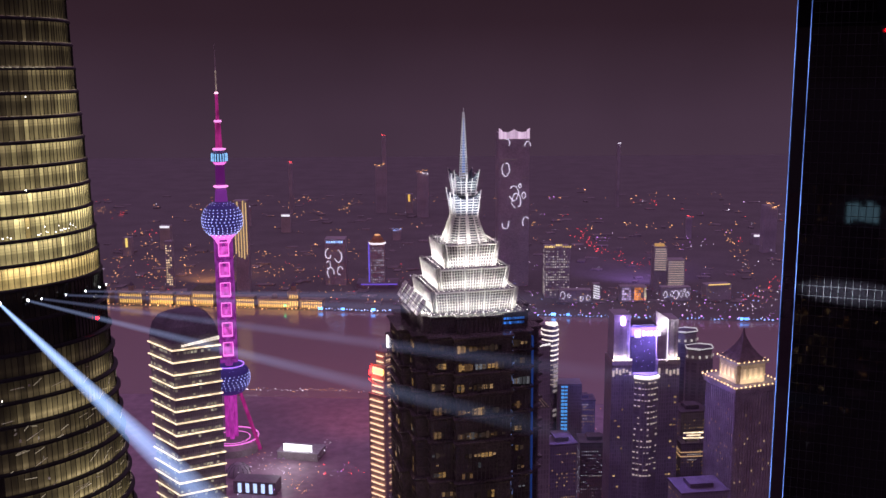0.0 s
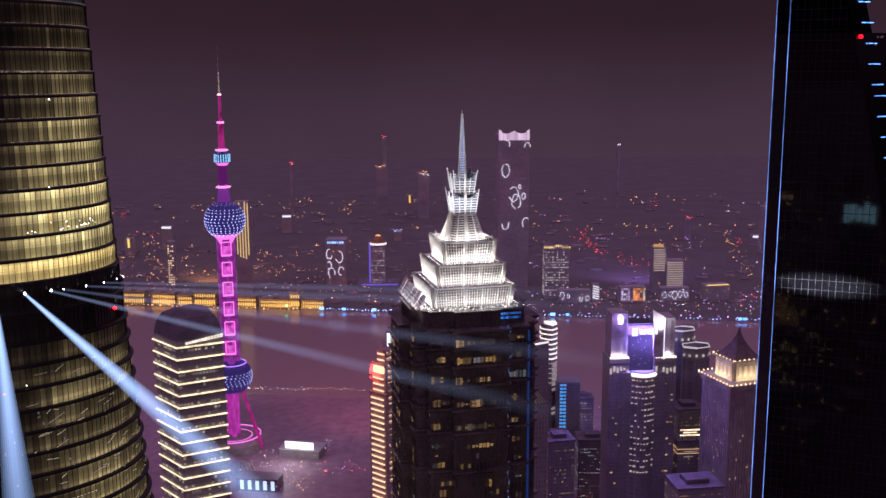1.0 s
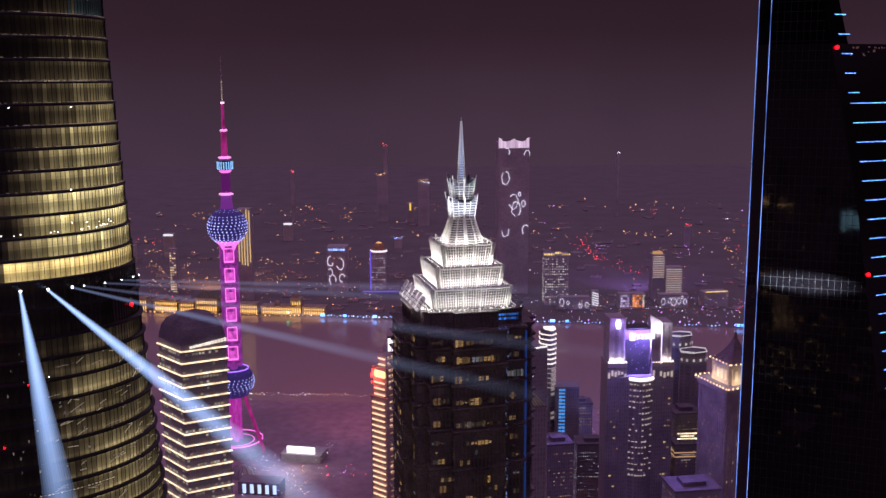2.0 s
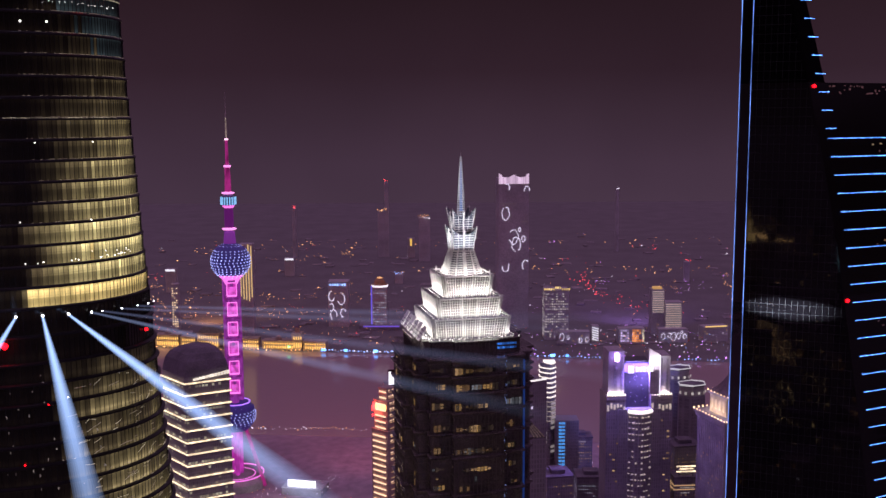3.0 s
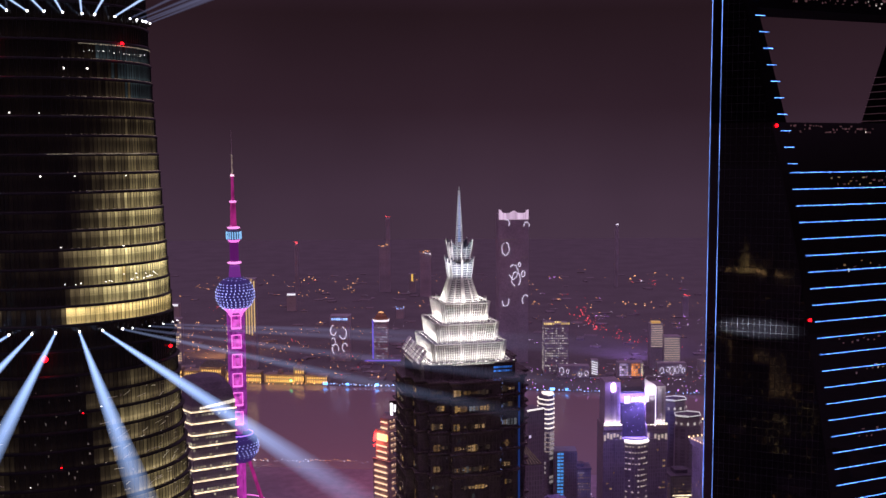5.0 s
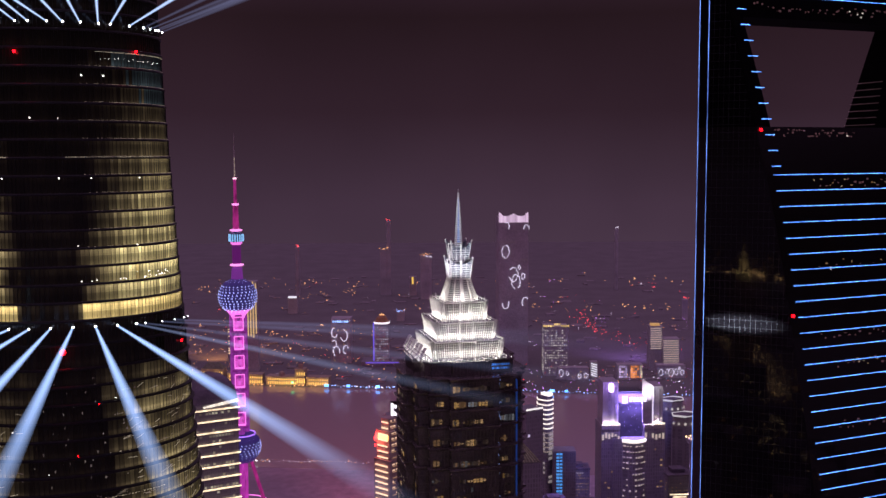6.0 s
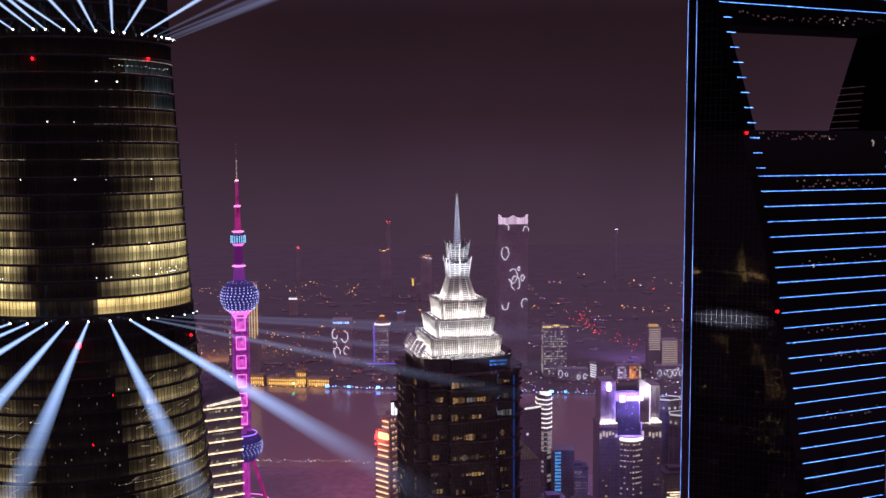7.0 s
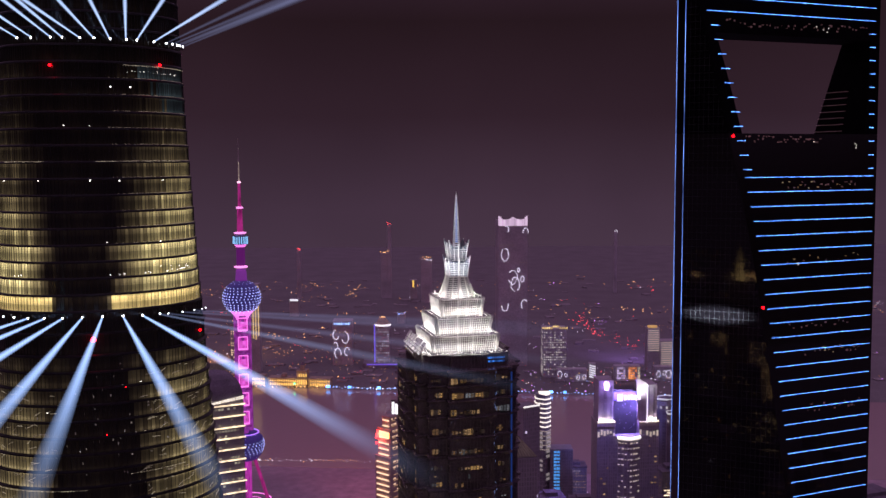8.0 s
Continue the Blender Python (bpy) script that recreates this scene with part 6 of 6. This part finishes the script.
for i, (z0, z1) in enumerate(((80, 178), (74, 184), (72, 150), (70, 186), (78, 182))):
    s = Shape()
    s.box(-11 + 5.5 * i, -11.5, (z0 + z1) / 2, 1.8, 0.6, z1 - z0)
    s.obj("light_line", light_mat("gold_line_light", (1.0, 0.72, 0.30), 0.65) if i == 0 else bpy.data.materials["gold_line_light"], behind, "upright golden light line")
slant = far_tower(293, 1830, 14, 14, 32, 0, "small tower with slanting white light bars", 0.0)
for i in range(6):
    s = Shape()
    s.bar((-6, -7.5, 6 + 4.6 * i), (6, -7.5, 2.5 + 4.6 * i), 1.6)
    s.obj("slanting_bar", light_mat("slanting_white_light", (0.92, 0.92, 1.0), 0.7) if i == 0 else bpy.data.materials["slanting_white_light"], slant, "slanting white light bar")
poster = far_tower(360, 1815, 50, 20, 30, 0, "low block with glowing facade pictures", 0.0)
for x, col, st in ((-13, (0.75, 0.6, 0.95), 0.45), (10, (1.0, 0.36, 0.12), 0.7), (23, (1.0, 0.9, 0.6), 0.5)):
    s = Shape()
    for i in range(4):
        for j in range(5):
            if rnd.random() < 0.8:
                s.box(x + (i - 1.5) * (4.2 if x < 20 else 1.0), -10.6, 6 + 5 * j, 3.4 if x < 20 else 0.8, 0.6, 3.8)
    s.obj("facade_screen", light_mat("facade_screen_light", col, st, 0.7), poster, "glowing facade screen")
rings = far_tower(443, 1825, 56, 20, 26, 0, "low block with rings of white light", 0.02)
for x, z, r in ((-20, 12, 6), (-8, 14, 5), (0, 12, 8), (10, 13, 6), (22, 12, 5), (16, 20, 3)):
    ring_light(rings, x, z, r, -10.8, 0.7, RING, 2)
rings2 = far_tower(250, 1815, 60, 20, 24, 0, "low block with small rings of white light", 0.02)
for x, z, r in ((-24, 14, 7), (-12, 13, 4), (12, 8, 5), (24, 9, 5)):
    ring_light(rings2, x, z, r, -10.8, 0.7, RING, 2)
gframe = far_tower(524, 1830, 50, 24, 30, 10, "low block with a golden roof line", 0.12)
s = Shape()
s.box(0, -12.5, 30.5, 44, 1, 2.0)
s.obj("roof_line", light_mat("golden_roof_line", (1.0, 0.66, 0.22), 0.9), gframe, "golden roof line")
for x, y, w_, h_, col in ((-760, 2320, 20, 44, (1.0, 0.75, 0.2)), (-850, 2330, 16, 44, (1.0, 0.75, 0.2)), (-104, 3000, 22, 60, (1.0, 0.62, 0.12)), (790, 2420, 26, 26, (0.95, 0.92, 1.0)), (-430, 2650, 26, 50, (0.9, 0.92, 1.0)), (-690, 2400, 26, 60, (0.9, 0.92, 1.0))):
    t = far_tower(x, y, w_, 20, h_, 0, "distant dark tower with a glowing sign", 0.05)
    s = Shape()
    if col[2] > 0.5:
        s.box(0, -10.6, h_ - 3, w_ * 0.9, 0.8, 5)
    else:
        s.box(0, -10.6, h_ - 12, 5, 0.8, 22)
    s.obj("sign", light_mat("far_sign_light", col, 0.9), t, "glowing sign")

# ---- the mass of the city and its small lights ----
rnd = random.Random(77)
mass, warm_l, cool_l, red_l, blue_l, pink_l = Shape(), Shape(), Shape(), Shape(), Shape(), Shape()


def glint(where, x, y, z, size):
    """One lamp or lit window, a pixel or two wide from across the river."""
    where.box(x, y, z, size * rnd.choice((0.8, 1, 1, 1.5, 2.4)), 0.6, size * rnd.uniform(0.7, 1.1))


def tint(x):
    """Amber to the west, red and violet-white to the east, as the quarters are lit."""
    f = rnd.random()
    if x < -150:
        return warm_l if f < 0.78 else red_l if f < 0.9 else cool_l
    if x < 250:
        return warm_l if f < 0.5 else cool_l if f < 0.75 else pink_l if f < 0.88 else red_l
    return warm_l if f < 0.36 else cool_l if f < 0.6 else pink_l if f < 0.8 else red_l


for _ in range(620):
    y = 1800 + 1700 * rnd.random() ** 1.5
    x = rnd.uniform(-0.62 * y - 200, 0.62 * y + 200)
    if y < far_bank(x) + 45:
        continue
    w_, d_, h_ = rnd.uniform(9, 34), rnd.uniform(9, 30), rnd.choice((1.5, 2, 2, 3, 4)) * rnd.uniform(0.7, 1.2)
    mass.box(x, y, h_ / 2, w_, d_, h_, rnd.uniform(-0.3, 0.3))
    for _ in range(rnd.choice((0, 0, 1, 1, 2, 3) if x < -300 or x > 200 else (0, 0, 0, 1, 1))):
        glint(tint(x), x + rnd.uniform(-w_, w_) / 2, y - d_ * 0.72, rnd.uniform(1.0, 4.0) * h_ + 1, rnd.uniform(0.5, 1.3) * y / 2000)
tagged(mass.obj("city_blocks", surface("city_mass_stone", (0.31, 0.29, 0.29), 0.8, 0.0, 0.02, 0.4, 0.0, 0.2)), "low dark city blocks across the river", "city blocks", kind="stuff")
# squares and crossings where lamps stand close together
for _ in range(95):
    y = 1830 + 1300 * rnd.random() ** 1.5
    x = rnd.uniform(-0.58 * y, 0.6 * y)
    if y < far_bank(x) + 25:
        continue
    where, wide = tint(x), rnd.uniform(5, 22)
    for _ in range(rnd.randrange(3, 13)):
        glint(where, x + rnd.gauss(0, wide), y + rnd.gauss(0, 16), rnd.uniform(3, 22), rnd.uniform(0.35, 1.2) * y / 2000)
# lit roofs far off
for x, y, z, w_, where in ((-195, 3000, 150, 26, warm_l), (-60, 2900, 140, 34, warm_l), (-52, 2900, 134, 16, cool_l), (-180, 3000, 240, 12, red_l), (-120, 2500, 30, 20, blue_l), (150, 2450, 40, 16, warm_l), (560, 3100, 205, 8, cool_l),
                            (775, 2300, 120, 20, warm_l), (790, 2300, 112, 16, warm_l), (-560, 2750, 60, 22, cool_l), (-470, 3000, 160, 10, red_l), (640, 2500, 60, 14, red_l)):
    for q in range(7):
        glint(where, x + (q - 3) * w_ / 6, y, z + rnd.uniform(-3, 3), rnd.uniform(1.0, 2.4))
    mass_tower = thing("far_tower", x, y + 14, 0, rnd.uniform(-10, 10), "distant dark tower with a lit roof", "office tower", "towers across the river")
    solid(mass_tower, "body", FAR_STONE, square(w_ * 0.5, 10), 0, z - 6)
# the bright quarter behind the embankment
for _ in range(420):
    x = rnd.uniform(120, 760)
    y = far_bank(x) + 12 + 190 * rnd.random() ** 1.4
    glint(rnd.choice((cool_l, cool_l, blue_l, warm_l, pink_l, pink_l, red_l)), x, y, rnd.uniform(2, 24), rnd.uniform(0.4, 1.2))
# the quarter behind the golden row
for _ in range(250):
    x = rnd.uniform(-760, -60)
    y = far_bank(x) + 45 + 330 * rnd.random() ** 1.3
    glint(rnd.choice((warm_l, warm_l, warm_l, warm_l, red_l, cool_l)), x, y, rnd.uniform(3, 22), rnd.uniform(0.4, 1.3))
# avenues with traffic
for (x0, y0, x1, y1, n, where) in ((371, 2600, 369, 2200, 44, red_l), (330, 2550, 440, 2080, 30, red_l), (-300, 2600, 900, 2680, 60, warm_l), (-900, 2200, -200, 2300, 80, warm_l), (-800, 2020, -250, 2090, 70, warm_l),
                                   (369, 2210, 520, 2060, 24, red_l), (600, 1750, 760, 2600, 50, warm_l), (-700, 3200, 1200, 3300, 50, warm_l), (580, 1760, 700, 2000, 30, red_l)):
    for _ in range(n):
        f = rnd.random()
        x, y = x0 + (x1 - x0) * f + rnd.gauss(0, 9), y0 + (y1 - y0) * f + rnd.gauss(0, 9)
        glint(where, x, y, rnd.uniform(3, 18), rnd.uniform(0.6, 1.4) * y / 2000)
# embankment lamps, and the larger blue and green banners that shine on the water
for x0, x1, z, gap_, where in ((-232, -97, 4, 5.5, blue_l), (-97, 640, 4, 6.5, blue_l), (-640, -240, 3, 8, warm_l), (-240, -97, 4, 12, cool_l), (100, 640, 8, 16, pink_l)):
    for x in np.arange(x0, x1, gap_):
        if rnd.random() < 0.85:
            where.box(x, far_bank(x) - 1 + rnd.uniform(-2, 2), z + rnd.uniform(-1, 2), rnd.uniform(1.2, 3.0), 1, rnd.uniform(1.2, 2.2))
banner = Shape()
for x in (-226, -184, -128, 196, 222, 300, 382, 520, 528):
    banner.box(x, far_bank(x) - 3, 6.0, rnd.uniform(5, 9), 0.8, 4.5)
tagged(banner.obj("embankment_banner", light_mat("blue_banner_light", (0.12, 0.36, 1.0), 3.2, 0.5)), "blue lit banners along the embankment", "city lights", kind="stuff")
green = thing("green_harbour_lamp", -292, far_bank(-292) - 3, 0, 0, "green harbour lamp on a post at the embankment", "lamp")
q = Shape()
q.lathe([(0.5, 0), (0.35, 8), (0.0, 8.2)], 10)
q.obj("post", BLACK_METAL, green)
q = Shape()
q.lathe([(0, 8), (2.0, 8.8), (2.4, 10), (1.8, 11.4), (0, 12)], 12)
q.obj("lantern", light_mat("green_lamp_light", (0.12, 1.0, 0.3), 3.0), green, "green lantern")
# the near shore line below the broadcast tower
for x in np.arange(-275, 40, 2.4):
    if rnd.random() < 0.55:
        glint(warm_l if rnd.random() < 0.6 else cool_l, x, 1290 - 0.06 * (x + 275) + rnd.uniform(-6, 4), 3 + rnd.uniform(0, 3), rnd.uniform(0.4, 1.0))
# plaza and streets on the near bank
for _ in range(26):
    x, y, where = rnd.gauss(-172, 30), rnd.gauss(1005, 40), rnd.choice((warm_l, cool_l, cool_l, warm_l, pink_l))
    for _ in range(rnd.randrange(3, 12)):
        glint(where, x + rnd.gauss(0, 7), y + rnd.gauss(0, 7), rnd.uniform(2, 9), rnd.uniform(0.2, 0.55))
for _ in range(18):
    glint(rnd.choice((red_l, red_l, pink_l)), rnd.uniform(-142, -85), 1010 + rnd.gauss(0, 8), rnd.uniform(3, 8), rnd.uniform(0.4, 0.9))
for _ in range(700):
    x, y = rnd.uniform(20, 620), rnd.uniform(520, 1180)
    glint(rnd.choice((warm_l, cool_l, warm_l, pink_l, red_l)), x, y, rnd.uniform(2, 14), rnd.uniform(0.25, 0.8))
for i in range(22):
    warm_l.box(140 + 1.1 * i, 960 - 9 * i, 8, 0.9, 0.9, 1.1)
for i in range(40):
    glint(red_l, rnd.uniform(122, 150), rnd.uniform(800, 940), 4, 0.7)
for x0, y0, x1, y1, n in ((118, 700, 330, 640, 60), (150, 790, 300, 760, 50), (60, 860, 190, 1150, 60), (170, 1010, 420, 960, 60)):
    for _ in range(n):
        f = rnd.random()
        glint(rnd.choice((warm_l, warm_l, red_l, cool_l)), x0 + (x1 - x0) * f + rnd.gauss(0, 3), y0 + (y1 - y0) * f + rnd.gauss(0, 3), rnd.uniform(2, 9), rnd.uniform(0.3, 0.8))
# ---- the city behind the camera, which the dark glass mirrors ----
mirror_l = Shape()
for i in range(150):
    f = i / 150
    x, y = -1640 + 380 * f, -2800 + 60 * math.sin(9 * f)
    mirror_l.box(x + rnd.gauss(0, 3), y + rnd.gauss(0, 10), 6 + rnd.uniform(0, 6), rnd.uniform(1.5, 4), 1.5, rnd.uniform(2, 4.5))
for _ in range(560):
    f, g_ = rnd.random(), rnd.gauss(0, 0.32)
    x, y = -560 - 330 * f + 140 * g_, -1180 - 480 * f + 120 * g_ + rnd.gauss(0, 26)
    mirror_l.box(x, y, rnd.uniform(2, 22), rnd.uniform(0.5, 1.5), 1.0, rnd.uniform(0.5, 1.2))
for _ in range(260):
    x, y = rnd.uniform(-1500, -300), rnd.uniform(-3000, -700)
    mirror_l.box(x, y, rnd.uniform(2, 60), rnd.uniform(0.8, 3), 1.0, rnd.uniform(0.8, 2.2))
tagged(mirror_l.obj("amber_city_lights", light_mat("mirrored_amber_light", (1.0, 0.60, 0.24), 6.0, 0.9)), "dense amber street lights of the near bank", "city lights", kind="stuff")
lit_spire = thing("spire_tower", -632, -1206, 0, 30, "far tower with a floodlit stepped stone spire", "office tower")
for z0, z1, a, b in ((0, 200, 16, 14), (200, 222, 9, 8), (222, 246, 5.5, 4.5), (246, 262, 2.6, 2), (262, 284, 1.2, 0.3)):
    solid(lit_spire, "tier", GOLD_STONE, square(a), z0, z1, square(b))
for dx, dy in ((30, 44), (-26, 52), (50, 8)):
    spot_lamp("spire_floodlight", (-632 + dx, -1206 + dy, 196), (-632, -1206, 236), 3.5e5, (1.0, 0.78, 0.38), 60)
screen_t = thing("blue_screen_tower", -470, -1290, 0, -20, "far tower with a large pale blue screen", "office tower")
solid(screen_t, "body", STONE_DARK, square(30, 20), 0, 214)
for i in range(5):
    q = Shape()
    q.box(-21 + 10.5 * i, 20.4, 188 + 4 * (i % 2), 8.5, 0.6, 34 - 5 * (i % 3))
    q.obj("screen_panel", light_mat("pale_blue_screen", (0.40, 0.78, 1.0), 2.2), screen_t, "pale blue lit panel")
back = Shape()
for _ in range(700):
    x, y = rnd.uniform(-3200, 2600), rnd.uniform(-3600, -360)
    h_ = rnd.choice((14, 22, 30, 60, 90)) * rnd.uniform(0.7, 1.3)
    back.box(x, y, h_ / 2, rnd.uniform(18, 44), rnd.uniform(18, 44), h_, rnd.uniform(0, 1.5))
    for _ in range(4):
        (warm_l if rnd.random() < 0.8 else cool_l).box(x + rnd.uniform(-20, 20), y + 24, rnd.uniform(0.2, 1.0) * h_, rnd.uniform(0.8, 3), 0.8, rnd.uniform(0.8, 2.0))
tagged(back.obj("city_blocks", bpy.data.materials["city_mass_stone"]), "dark city blocks on the near bank", "city blocks", kind="stuff")
for x, y, h_, share in ((-330, -700, 112, 0.20), (-395, -760, 96, 0.08), (-270, -640, 90, 0.08), (-470, -930, 110, 0.07), (-350, -860, 84, 0.10), (-240, -560, 70, 0.06), (-520, -820, 90, 0.06)):
    t = thing("office_tower", x, y, 0, -26, "dark office tower with rows of amber windows", "office tower", "office towers behind")
    body = solid(t, "body", STONE_DARK, square(19, 14), 0, h_)
    solid(t, "roof_deck", ROOF_GREY, square(19.5, 14.5), h_, h_ + 1.2)
    q = Shape()
    wall_windows(q, 38, 28, h_ * 0.45, h_ - 3, 3.9, 2.4, share, rnd, 0.34, 0.24, (2,), 0.3)
    if q.f:
        q.obj("lit_window", light_mat("mirrored_window_light", (1.0, 0.70, 0.30), 5.0, 0.8), body, "amber lit window")
for sh_, nm, col, st, lab in ((warm_l, "warm_city_lights", (1.0, 0.48, 0.18), 1.5, "countless small amber city lights"), (cool_l, "white_city_lights", (0.9, 0.84, 1.0), 1.2, "countless small white city lights"),
                              (red_l, "red_city_lights", (1.0, 0.08, 0.10), 1.5, "small red traffic and sign lights"), (blue_l, "blue_bank_lights", (0.30, 0.46, 1.0), 1.3, "blue and white lights along the embankment"),
                              (pink_l, "violet_city_lights", (0.70, 0.30, 1.0), 1.4, "small violet and pink city lights")):
    tagged(sh_.obj(nm, light_mat(nm + "_light", col, st, 0.95)), lab, "city lights", kind="stuff")
